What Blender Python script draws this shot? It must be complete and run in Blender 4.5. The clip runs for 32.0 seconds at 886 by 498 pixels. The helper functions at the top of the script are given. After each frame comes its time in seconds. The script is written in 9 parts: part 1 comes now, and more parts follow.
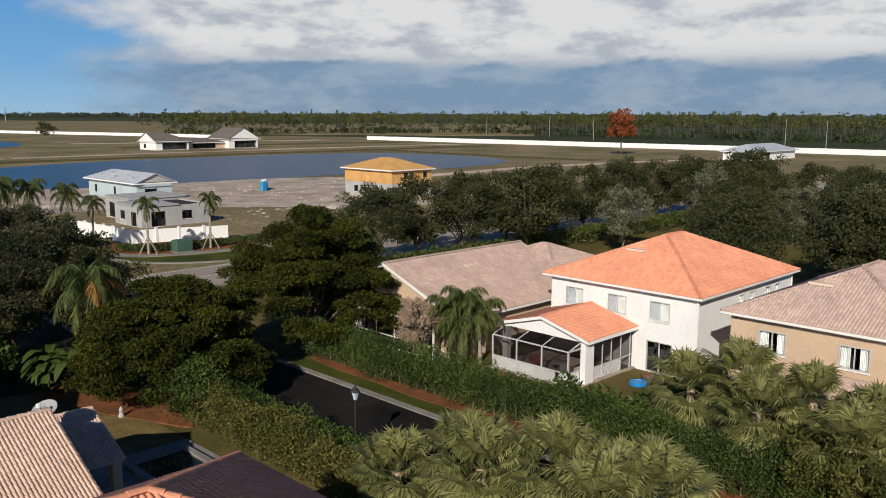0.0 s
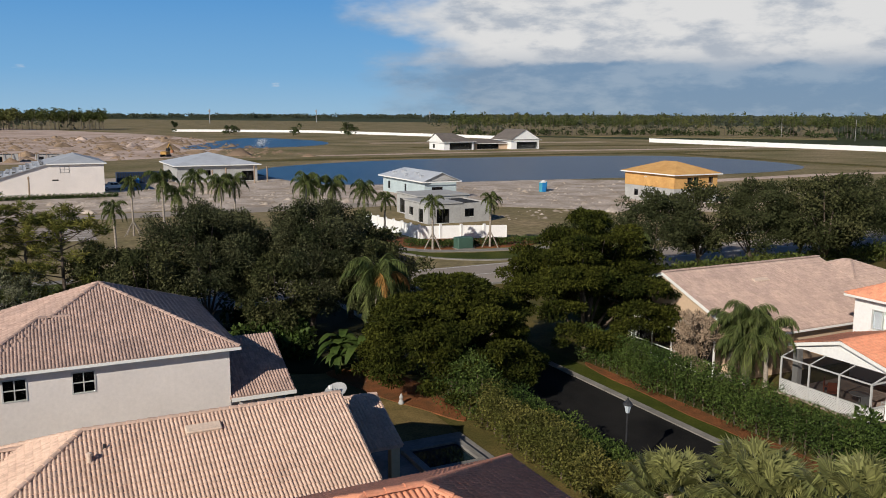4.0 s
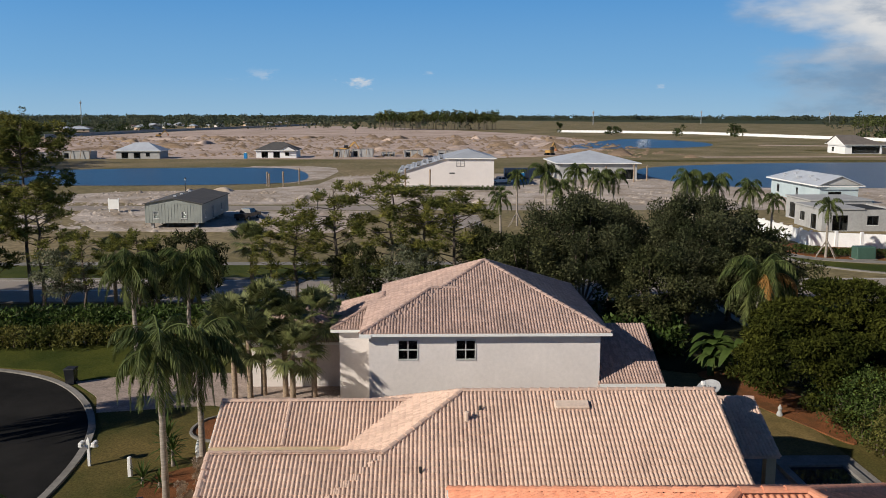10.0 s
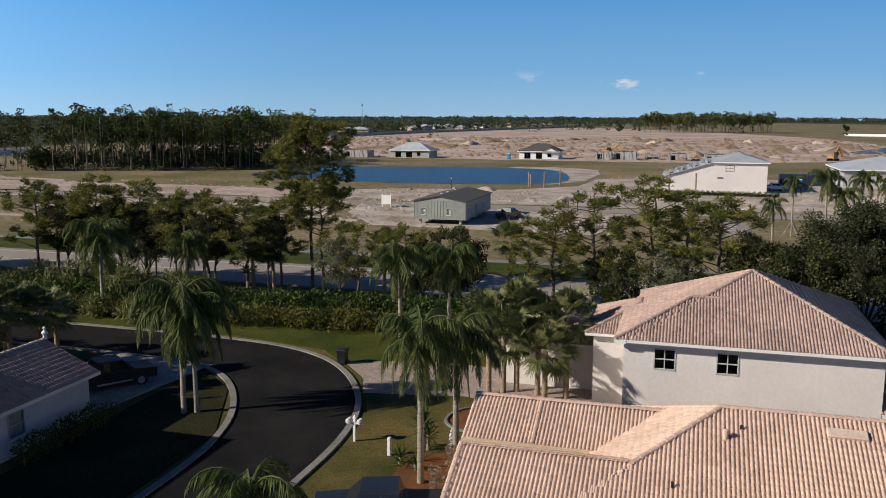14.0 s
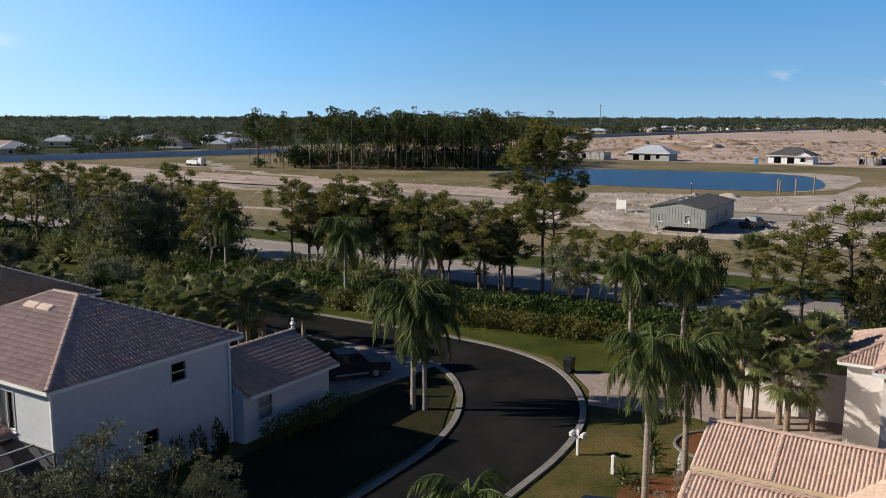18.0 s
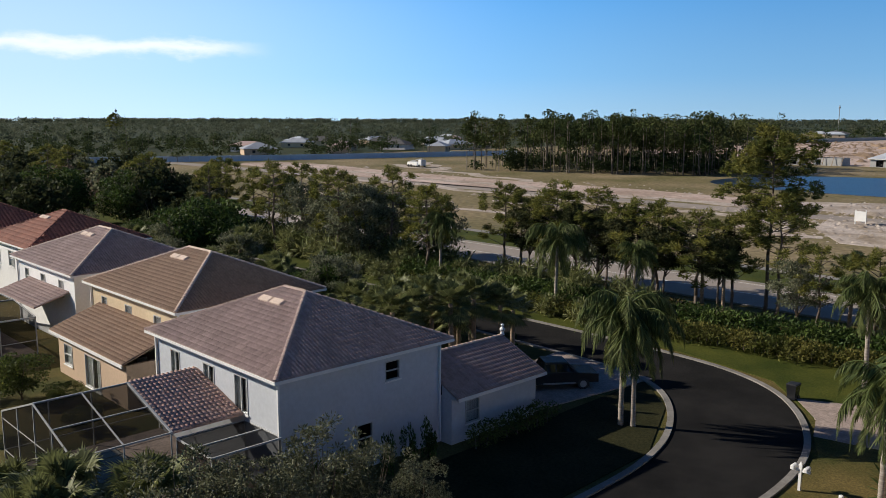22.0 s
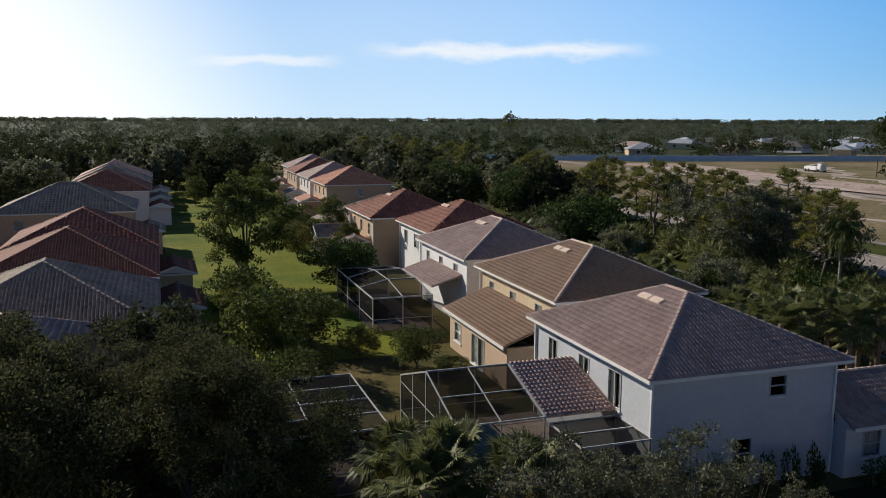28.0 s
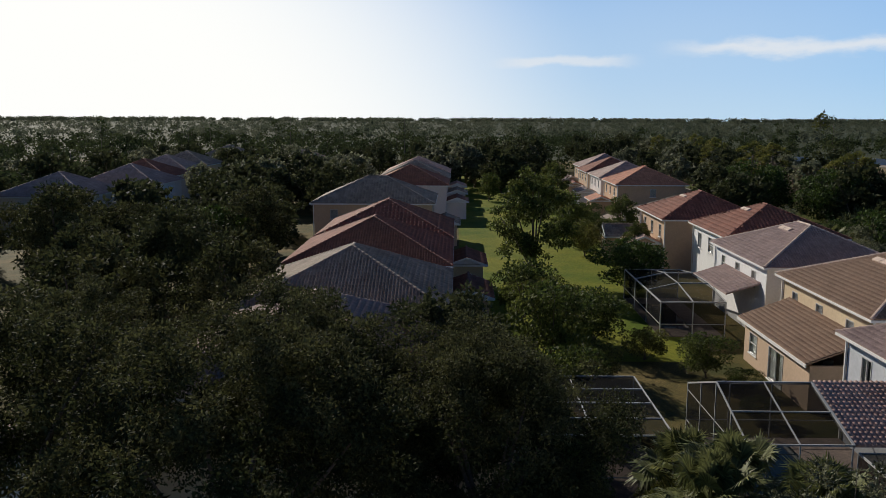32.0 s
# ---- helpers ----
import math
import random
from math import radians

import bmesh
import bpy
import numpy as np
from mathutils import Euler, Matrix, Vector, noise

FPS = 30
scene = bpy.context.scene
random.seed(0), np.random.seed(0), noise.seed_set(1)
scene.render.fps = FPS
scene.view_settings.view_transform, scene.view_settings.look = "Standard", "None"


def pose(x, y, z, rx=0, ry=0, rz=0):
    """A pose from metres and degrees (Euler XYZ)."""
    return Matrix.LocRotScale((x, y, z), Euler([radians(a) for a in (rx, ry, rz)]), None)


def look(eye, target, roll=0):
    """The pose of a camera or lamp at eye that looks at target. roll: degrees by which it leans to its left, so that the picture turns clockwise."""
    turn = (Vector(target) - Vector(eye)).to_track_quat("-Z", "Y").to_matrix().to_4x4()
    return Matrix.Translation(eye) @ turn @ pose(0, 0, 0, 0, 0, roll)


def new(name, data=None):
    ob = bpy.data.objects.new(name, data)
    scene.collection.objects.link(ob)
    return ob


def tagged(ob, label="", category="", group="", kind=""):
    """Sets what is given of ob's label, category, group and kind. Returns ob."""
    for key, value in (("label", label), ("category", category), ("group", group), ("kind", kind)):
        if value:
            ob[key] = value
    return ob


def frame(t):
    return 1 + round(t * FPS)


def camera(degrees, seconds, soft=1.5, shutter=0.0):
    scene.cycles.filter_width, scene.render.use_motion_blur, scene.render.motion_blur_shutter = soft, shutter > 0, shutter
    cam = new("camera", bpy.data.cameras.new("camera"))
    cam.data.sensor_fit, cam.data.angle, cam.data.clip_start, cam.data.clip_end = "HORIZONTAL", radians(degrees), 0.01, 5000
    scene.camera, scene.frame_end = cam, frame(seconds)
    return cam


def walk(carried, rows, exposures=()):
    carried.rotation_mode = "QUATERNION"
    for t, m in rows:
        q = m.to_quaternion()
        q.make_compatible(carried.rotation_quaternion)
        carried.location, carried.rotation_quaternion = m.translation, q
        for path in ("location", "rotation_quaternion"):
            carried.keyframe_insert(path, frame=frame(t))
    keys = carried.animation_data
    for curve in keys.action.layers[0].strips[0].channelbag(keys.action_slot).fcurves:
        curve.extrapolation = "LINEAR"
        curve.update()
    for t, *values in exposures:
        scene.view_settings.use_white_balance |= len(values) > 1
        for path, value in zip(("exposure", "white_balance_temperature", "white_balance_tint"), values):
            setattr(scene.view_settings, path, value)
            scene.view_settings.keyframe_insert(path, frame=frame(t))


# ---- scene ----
cam = camera(55.07, 32.0, soft=0.8)


def aim(x, y, z, yaw, pitch, roll):
    """The pose of the hovering camera at a place, for a heading (to the left of +y), a pitch and a roll, in degrees."""
    a, b = radians(yaw), radians(pitch)
    eye = Vector((x, y, z))
    return look(eye, eye + Vector((-math.sin(a) * math.cos(b), math.cos(a) * math.cos(b), math.sin(b))), roll)


# seconds; place; heading, pitch, roll
PATH = [
    (0, 0.00, -0.00, 17.00, -0.00, -9.08, 0.18),
    (0.5, -0.09, 0.07, 17.01, 2.47, -9.07, 0.20),
    (1, -0.15, 0.14, 16.99, 4.99, -9.07, 0.18),
    (1.5, -0.20, 0.19, 17.01, 7.55, -9.08, 0.20),
    (2, -0.22, 0.28, 17.02, 9.95, -9.08, 0.19),
    (2.5, -0.23, 0.36, 17.04, 12.30, -9.07, 0.20),
    (3, -0.20, 0.43, 17.07, 14.38, -9.07, 0.23),
    (3.5, -0.23, 0.50, 17.10, 16.29, -9.05, 0.21),
    (5.5, -0.44, 0.69, 16.98, 25.75, -9.03, 0.19),
    (6, -0.42, 0.68, 16.85, 27.49, -9.03, 0.18),
    (6.5, -0.42, 0.64, 16.74, 29.56, -9.03, 0.17),
    (7, -0.44, 0.64, 16.69, 30.79, -8.99, 0.15),
    (7.5, -0.43, 0.63, 16.63, 32.86, -9.03, 0.16),
    (8, -0.46, 0.64, 16.56, 35.09, -9.02, 0.15),
    (8.5, -0.50, 0.66, 16.50, 37.26, -9.02, 0.15),
    (9, -0.53, 0.68, 16.41, 39.15, -8.99, 0.17),
    (9.5, -0.58, 0.71, 16.37, 41.29, -8.97, 0.14),
    (10, -0.62, 0.74, 16.31, 43.69, -8.97, 0.10),
    (10.5, -0.66, 0.75, 16.25, 46.16, -8.96, 0.13),
    (11, -0.69, 0.76, 16.26, 48.58, -8.97, 0.07),
    (11.5, -0.76, 0.73, 16.30, 50.28, -8.96, 0.07),
    (12, -0.80, 0.72, 16.35, 52.76, -8.91, 0.13),
    (12.5, -0.81, 0.70, 16.38, 55.02, -8.89, 0.16),
    (13, -0.80, 0.67, 16.37, 57.06, -8.89, 0.19),
    (13.5, -0.74, 0.70, 16.32, 59.07, -8.92, 0.19),
    (14, -0.71, 0.73, 16.27, 61.11, -8.89, 0.18),
    (14.5, -0.77, 0.75, 16.27, 63.19, -8.88, 0.20),
    (15, -0.80, 0.74, 16.36, 65.27, -8.90, 0.23),
    (15.5, -0.83, 0.76, 16.45, 67.34, -8.88, 0.19),
    (17.5, -1.16, 0.97, 16.59, 74.95, -8.84, 0.14),
    (18, -1.21, 1.01, 16.59, 76.86, -8.87, 0.13),
    (18.5, -1.23, 0.95, 16.57, 78.79, -8.87, 0.13),
    (19, -1.29, 0.92, 16.57, 80.87, -8.84, 0.15),
    (19.5, -1.28, 0.87, 16.55, 82.63, -8.86, 0.12),
    (20, -1.29, 0.90, 16.62, 84.28, -8.85, 0.16),
    (20.5, -1.28, 0.94, 16.71, 85.83, -8.83, 0.13),
    (21, -1.29, 0.99, 16.80, 87.51, -8.79, 0.12),
    (21.5, -1.35, 1.05, 16.87, 89.38, -8.75, 0.11),
    (22, -1.41, 1.02, 16.92, 91.23, -8.76, 0.10),
    (22.5, -1.47, 0.98, 16.95, 93.12, -8.80, 0.10),
    (23, -1.51, 0.95, 16.93, 94.99, -8.79, 0.07),
    (23.5, -1.54, 0.91, 16.93, 96.93, -8.83, 0.09),
    (24, -1.59, 0.87, 16.86, 98.91, -8.79, 0.17),
    (24.5, -1.60, 0.82, 16.81, 100.88, -8.81, 0.18),
    (25, -1.60, 0.80, 16.80, 102.83, -8.82, 0.17),
    (25.5, -1.62, 0.80, 16.80, 105.11, -8.81, 0.14),
    (27.5, -1.70, 0.68, 16.65, 114.27, -8.77, 0.20),
    (28, -1.76, 0.63, 16.59, 116.52, -8.77, 0.22),
    (28.5, -1.85, 0.61, 16.54, 118.81, -8.75, 0.20),
    (29, -1.88, 0.57, 16.46, 121.15, -8.75, 0.20),
    (29.5, -1.90, 0.57, 16.39, 123.62, -8.76, 0.26),
    (30, -1.93, 0.55, 16.36, 126.09, -8.79, 0.21),
    (30.5, -1.99, 0.51, 16.32, 128.52, -8.78, 0.15),
    (31, -2.03, 0.40, 16.30, 130.97, -8.79, 0.20),
    (31.5, -2.05, 0.34, 16.30, 133.42, -8.79, 0.18),
    (32, -2.05, 0.27, 16.30, 135.89, -8.81, 0.22),
]
cam_exposure = [(0, -0.07), (10, -0.07), (15, 0.02), (19, 0.13), (24, 0.12), (28, -0.10), (32, -0.32)]
walk(cam, [(t, aim(*a)) for t, *a in PATH], cam_exposure)

# ---- world and sun ----
SUN_YAW, SUN_ELEV = 167.0, 27.5
sun_dir = Vector((-math.sin(radians(SUN_YAW)) * math.cos(radians(SUN_ELEV)),
                  math.cos(radians(SUN_YAW)) * math.cos(radians(SUN_ELEV)), math.sin(radians(SUN_ELEV))))
sun_data = bpy.data.lights.new("sun", "SUN")
sun_data.energy, sun_data.angle, sun_data.color = 5.0, radians(0.55), (1.0, 0.925, 0.81)
sun = new("sun", sun_data)
sun.matrix_world = look((0, 0, 60), Vector((0, 0, 60)) - sun_dir)

world = bpy.data.worlds.new("sky")
scene.world = world
world.use_nodes = True
wt = world.node_tree
wt.nodes.clear()


def wnode(kind, **inputs):
    n = wt.nodes.new(kind)
    for key, value in inputs.items():
        n.inputs[key.replace("_", " ")].default_value = value
    return n


def wlink(a, b):
    wt.links.new(a, b)


sky = wt.nodes.new("ShaderNodeTexSky")
sky.sky_type, sky.sun_disc = "NISHITA", False
sky.sun_elevation, sky.sun_rotation = radians(SUN_ELEV), radians(360 - SUN_YAW)
sky.air_density, sky.dust_density, sky.ozone_density = 1.0, 0.05, 4.0
coord = wt.nodes.new("ShaderNodeTexCoord")
split = wt.nodes.new("ShaderNodeSeparateXYZ")
wlink(coord.outputs["Generated"], split.inputs[0])


def wmath(op, a, b=0.0, c=0.0, clamp=False):
    n = wt.nodes.new("ShaderNodeMath")
    n.operation, n.use_clamp = op, clamp
    for k, v in enumerate((a, b, c)):
        if isinstance(v, (int, float)):
            n.inputs[k].default_value = v
        else:
            wlink(v, n.inputs[k])
    return n.outputs[0]


def wrange(v, a, b, lo=0.0, hi=1.0):
    n = wt.nodes.new("ShaderNodeMapRange")
    n.interpolation_type = "SMOOTHSTEP"
    wlink(v, n.inputs[0])
    for k, x in zip((1, 2, 3, 4), (a, b, lo, hi)):
        n.inputs[k].default_value = x
    return n.outputs[0]


# heading of a direction, in degrees to the left of +y
head = wmath("MULTIPLY", wmath("ARCTAN2", wmath("MULTIPLY", split.outputs[0], -1.0), split.outputs[1]), 57.2958)
rise = wmath("MULTIPLY", wmath("ARCSINE", split.outputs[2]), 57.2958)
place = wt.nodes.new("ShaderNodeCombineXYZ")
wlink(wmath("MULTIPLY", head, 0.10), place.inputs[0])
wlink(wmath("MULTIPLY", rise, 0.26), place.inputs[1])


def cloud_noise(scale, detail, rough, shift):
    n = wt.nodes.new("ShaderNodeTexNoise")
    n.inputs["Scale"].default_value, n.inputs["Detail"].default_value, n.inputs["Roughness"].default_value = scale, detail, rough
    m = wt.nodes.new("ShaderNodeVectorMath")
    m.operation = "ADD"
    wlink(place.outputs[0], m.inputs[0])
    m.inputs[1].default_value = shift
    wlink(m.outputs[0], n.inputs["Vector"])
    return n.outputs["Fac"]


# clear air: pale at the horizon, deep blue above, with a bright aureole round the sun
def wramp(v, stops):
    n = wt.nodes.new("ShaderNodeValToRGB")
    wlink(v, n.inputs[0])
    el = n.color_ramp.elements
    while len(el) < len(stops):
        el.new(0.5)
    for e, (pos, col) in zip(el, stops):
        e.position, e.color = pos, (*col, 1)
    return n.outputs[0]


def wmix(fac, a, b):
    n = wt.nodes.new("ShaderNodeMix")
    n.data_type = "RGBA"
    for k, v in ((0, fac), (6, a), (7, b)):
        if isinstance(v, (int, float)):
            n.inputs[k].default_value = v
        elif isinstance(v, tuple):
            n.inputs[k].default_value = v
        else:
            wlink(v, n.inputs[k])
    return n.outputs[2]


clear = wramp(wmath("DIVIDE", rise, 90.0, clamp=True), [(0.0, (0.34, 0.575, 0.80)), (0.03, (0.21, 0.475, 0.80)), (0.09, (0.10, 0.345, 0.74)), (0.16, (0.045, 0.165, 0.43)), (0.28, (0.016, 0.060, 0.185)), (1.0, (0.005, 0.024, 0.095))])
near_sun = wt.nodes.new("ShaderNodeVectorMath")
near_sun.operation = "DOT_PRODUCT"
wlink(coord.outputs["Generated"], near_sun.inputs[0])
near_sun.inputs[1].default_value = sun_dir
toward = near_sun.outputs["Value"]
scaled = wt.nodes.new("ShaderNodeVectorMath")
scaled.operation = "SCALE"
wlink(wmath("ADD", 11.4, wmath("MULTIPLY", wrange(toward, -0.15, 0.58), wrange(rise, 14.0, 6.5, 0.0, 7.6))), scaled.inputs[3])
wlink(clear, scaled.inputs[0])
tone = wmix(0.04, scaled.outputs[0], sky.outputs[0])
tone = wmix(wmath("MULTIPLY", wrange(toward, 0.15, 0.70), wrange(rise, 24.0, 3.0, 0.0, 0.55)), tone, (9.6, 11.0, 12.4, 1))
aureole = wmath("MULTIPLY", wrange(wmath("SUBTRACT", toward, wmath("MULTIPLY", rise, 0.012)), 0.64, 0.84), wrange(rise, 18.0, 8.5, 0.03, 1.0))
tone = wmix(aureole, tone, (16.0, 16.0, 15.6, 1))

# a bank of cumulus towards +y and to its right, thinning out to the left
edge = wmath("ADD", head, wmath("MULTIPLY", wmath("SUBTRACT", cloud_noise(0.8, 5.0, 0.6, (5.5, 9.2, 0.0)), 0.5), 26.0))
side = wmath("MULTIPLY", wrange(edge, 25.0, 15.0), wrange(head, -58.0, -32.0))
puffs = cloud_noise(1.5, 9.0, 0.55, (3.1, 1.7, 0.0))
height = wmath("MULTIPLY", wrange(rise, 2.6, 4.2), wrange(rise, 12.5, 8.5))
cover = wmath("MULTIPLY", wrange(wmath("ADD", puffs, wmath("MULTIPLY", height, 0.24)), 0.46, 0.60), wmath("MULTIPLY", side, wmath("MULTIPLY", wrange(rise, 2.2, 3.8), wrange(rise, 12.0, 8.0))))
haze = wmath("MULTIPLY", wmath("MULTIPLY", side, wrange(rise, 11.0, 6.0)), 0.80)
bands = cloud_noise(2.0, 6.0, 0.6, (1.0, 6.0, 3.0))
# one thin long streak to the south-west
streak_noise = cloud_noise(2.2, 5.0, 0.6, (0.0, 0.0, 2.0))
streak = wmath("MULTIPLY", wrange(wmath("ABSOLUTE", wmath("SUBTRACT", head, 112.4)), 10.5, 5.0),
               wrange(wmath("ABSOLUTE", wmath("SUBTRACT", rise, wmath("ADD", 4.35, wmath("MULTIPLY", wmath("SUBTRACT", streak_noise, 0.5), 2.2)))), 0.8, 0.0))
streak = wmath("MULTIPLY", streak, 0.75)
streak_two = wmath("MULTIPLY", wrange(wmath("ABSOLUTE", wmath("SUBTRACT", head, 128.0)), 5.5, 2.0),
                   wrange(wmath("ABSOLUTE", wmath("SUBTRACT", rise, wmath("ADD", 3.6, wmath("MULTIPLY", wmath("SUBTRACT", streak_noise, 0.5), 1.4)))), 0.5, 0.1))
small = cloud_noise(2.6, 6.0, 0.6, (7.7, 4.2, 0.0))
dots = wmath("MULTIPLY", wrange(small, 0.60, 0.70), wmath("MULTIPLY", wrange(rise, 1.2, 1.7), wrange(rise, 3.2, 2.4)))
dots = wmath("MULTIPLY", dots, wmath("MULTIPLY", wrange(head, 26.0, 32.0), wrange(head, 60.0, 50.0)))
shade_noise = cloud_noise(1.9, 8.0, 0.60, (11.0, 2.3, 0.0))
low_tone = wmix(wrange(bands, 0.40, 0.62), (2.5, 3.5, 4.9, 1), (4.2, 5.0, 6.0, 1))
cloud_tone = wmix(wmath("MULTIPLY", wrange(shade_noise, 0.35, 0.56), wrange(rise, 2.4, 4.6)), (5.6, 6.2, 7.1, 1), (9.7, 9.7, 9.7, 1))
tone = wmix(haze, tone, low_tone)
tone = wmix(cover, tone, cloud_tone)
tone = wmix(dots, tone, (7.6, 8.4, 9.4, 1))
tone = wmix(wmath("ADD", streak, wmath("MULTIPLY", streak_two, 0.6), clamp=True), tone, (13.0, 13.2, 13.4, 1))
back = wnode("ShaderNodeBackground", Strength=0.078)
wlink(tone, back.inputs["Color"])
wout = wt.nodes.new("ShaderNodeOutputWorld")
wlink(back.outputs[0], wout.inputs["Surface"])
# ---- materials ----
def paint(name, a, b, scale=1.0, rough=0.85, fine=0.12, fine_scale=14.0, bump=0.0, bump_scale=30.0, metal=0.0, island=0.0, obj=0.0,
          spec=0.4, trans=0.0, detail=5.0, stretch=(1, 1, 1)):
    """A surface whose colour drifts between a and b in patches of about 1/scale metres, with a finer grain, relief and per-piece variation."""
    m = bpy.data.materials.new(name)
    m.use_nodes = True
    nt = m.node_tree
    nodes, links = nt.nodes, nt.links
    bsdf = nodes["Principled BSDF"]
    tc = nodes.new("ShaderNodeTexCoord")
    mp = nodes.new("ShaderNodeMapping")
    mp.inputs["Scale"].default_value = stretch
    links.new(tc.outputs["Object"], mp.inputs["Vector"])

    def noise_of(s, d):
        n = nodes.new("ShaderNodeTexNoise")
        n.inputs["Scale"].default_value, n.inputs["Detail"].default_value, n.inputs["Roughness"].default_value = s, d, 0.62
        links.new(mp.outputs[0], n.inputs["Vector"])
        return n.outputs["Fac"]

    def ranged(v, lo, hi, to_lo=0.0, to_hi=1.0):
        n = nodes.new("ShaderNodeMapRange")
        links.new(v, n.inputs[0])
        for k, x in zip((1, 2, 3, 4), (lo, hi, to_lo, to_hi)):
            n.inputs[k].default_value = x
        return n.outputs[0]

    mix = nodes.new("ShaderNodeMix")
    mix.data_type = "RGBA"
    links.new(ranged(noise_of(scale, detail), 0.34, 0.66), mix.inputs[0])
    mix.inputs[6].default_value, mix.inputs[7].default_value = (*a, 1), (*b, 1)
    value = ranged(noise_of(fine_scale, 3.0), 0.3, 0.7, 1 - fine, 1 + fine)
    if island or obj:
        if island:
            rnd = nodes.new("ShaderNodeNewGeometry").outputs["Random Per Island"]
        else:
            rnd = nodes.new("ShaderNodeObjectInfo").outputs["Random"]
        mul = nodes.new("ShaderNodeMath")
        mul.operation = "MULTIPLY"
        links.new(value, mul.inputs[0])
        links.new(ranged(rnd, 0, 1, 1 - max(island, obj), 1 + max(island, obj)), mul.inputs[1])
        value = mul.outputs[0]
    hsv = nodes.new("ShaderNodeHueSaturation")
    links.new(value, hsv.inputs["Value"])
    links.new(mix.outputs[2], hsv.inputs["Color"])
    links.new(hsv.outputs[0], bsdf.inputs["Base Color"])
    bsdf.inputs["Roughness"].default_value = rough
    bsdf.inputs["Metallic"].default_value = metal
    bsdf.inputs["Specular IOR Level"].default_value = spec
    if bump:
        bp = nodes.new("ShaderNodeBump")
        bp.inputs["Strength"].default_value, bp.inputs["Distance"].default_value = bump, 0.05
        links.new(noise_of(bump_scale, 4.0), bp.inputs["Height"])
        links.new(bp.outputs[0], bsdf.inputs["Normal"])
    if trans:
        tl = nodes.new("ShaderNodeBsdfTranslucent")
        links.new(hsv.outputs[0], tl.inputs["Color"])
        ms = nodes.new("ShaderNodeMixShader")
        ms.inputs[0].default_value = trans
        links.new(bsdf.outputs[0], ms.inputs[1])
        links.new(tl.outputs[0], ms.inputs[2])
        links.new(ms.outputs[0], nodes["Material Output"].inputs["Surface"])
    return m


def glassy(name, tint, rough=0.02):
    m = bpy.data.materials.new(name)
    m.use_nodes = True
    b = m.node_tree.nodes["Principled BSDF"]
    b.inputs["Base Color"].default_value = (*tint, 1)
    b.inputs["Roughness"].default_value = rough
    b.inputs["Transmission Weight"].default_value = 1.0
    b.inputs["IOR"].default_value = 1.2
    return m


def screen_mesh(name, tint, fill):
    """Fine insect screen: threads that cover a share of the surface."""
    m = bpy.data.materials.new(name)
    m.use_nodes = True
    nt = m.node_tree
    b = nt.nodes["Principled BSDF"]
    b.inputs["Base Color"].default_value = (*tint, 1)
    b.inputs["Roughness"].default_value = 0.7
    b.inputs["Specular IOR Level"].default_value = 0.03
    t = nt.nodes.new("ShaderNodeBsdfTransparent")
    s = nt.nodes.new("ShaderNodeMixShader")
    s.inputs[0].default_value = fill
    nt.links.new(t.outputs[0], s.inputs[1])
    nt.links.new(b.outputs[0], s.inputs[2])
    nt.links.new(s.outputs[0], nt.nodes["Material Output"].inputs["Surface"])
    return m


def water_surface(name, a, b):
    m = paint(name, a, b, scale=0.03, rough=0.30, fine=0.08, fine_scale=0.5, bump=1.0, bump_scale=1.1, spec=0.5, stretch=(1, 2.2, 1))
    return m


M_grass = paint("grass", (0.055, 0.060, 0.016), (0.155, 0.115, 0.04), scale=0.22, fine=0.35, fine_scale=9.0, bump=0.6, bump_scale=18.0, spec=0.1)
M_straw = paint("straw_grass", (0.22, 0.155, 0.062), (0.13, 0.10, 0.04), scale=0.6, fine=0.3, fine_scale=9.0, bump=0.6, bump_scale=18.0, spec=0.1)
M_lawn = paint("lawn", (0.038, 0.052, 0.009), (0.082, 0.088, 0.016), scale=0.25, fine=0.28, fine_scale=7.0, bump=0.6, bump_scale=16.0, spec=0.1)
M_long_lawn = paint("mown_lawn", (0.080, 0.125, 0.006), (0.205, 0.200, 0.018), scale=0.10, fine=0.25, fine_scale=3.0, bump=0.5, bump_scale=10.0, spec=0.1)
# Thin grass on dark soil, darkened further to carry shade in its colour.
M_shaded_grass = paint("shaded_thin_grass", (0.020, 0.022, 0.010), (0.040, 0.038, 0.017), scale=0.3, fine=0.35, fine_scale=6.0, bump=0.6, bump_scale=14.0, spec=0.05)
M_dry = paint("dry_grass", (0.28, 0.215, 0.125), (0.13, 0.118, 0.048), scale=0.035, fine=0.35, fine_scale=0.9, bump=0.4, bump_scale=3.0, spec=0.1)
M_far = paint("far_land", (0.030, 0.042, 0.018), (0.062, 0.068, 0.030), scale=0.012, fine=0.25, fine_scale=0.2, spec=0.1)
M_sand = paint("sand", (0.60, 0.47, 0.40), (0.36, 0.265, 0.205), scale=0.035, fine=0.22, fine_scale=0.6, bump=0.6, bump_scale=1.2, spec=0.1)
M_sand_pale = paint("pale_sand", (0.55, 0.47, 0.41), (0.30, 0.24, 0.18), scale=0.16, fine=0.22, fine_scale=1.6, bump=0.6, bump_scale=2.5, spec=0.1)
M_soil = paint("bare_soil", (0.33, 0.235, 0.16), (0.24, 0.17, 0.11), scale=0.2, fine=0.3, fine_scale=2.0, bump=0.6, bump_scale=3.0, spec=0.1)
M_asphalt = paint("asphalt", (0.010, 0.0098, 0.0096), (0.024, 0.0225, 0.021), scale=0.25, spec=0.08, rough=0.9, fine=0.25, fine_scale=22.0, bump=0.3, bump_scale=60.0)
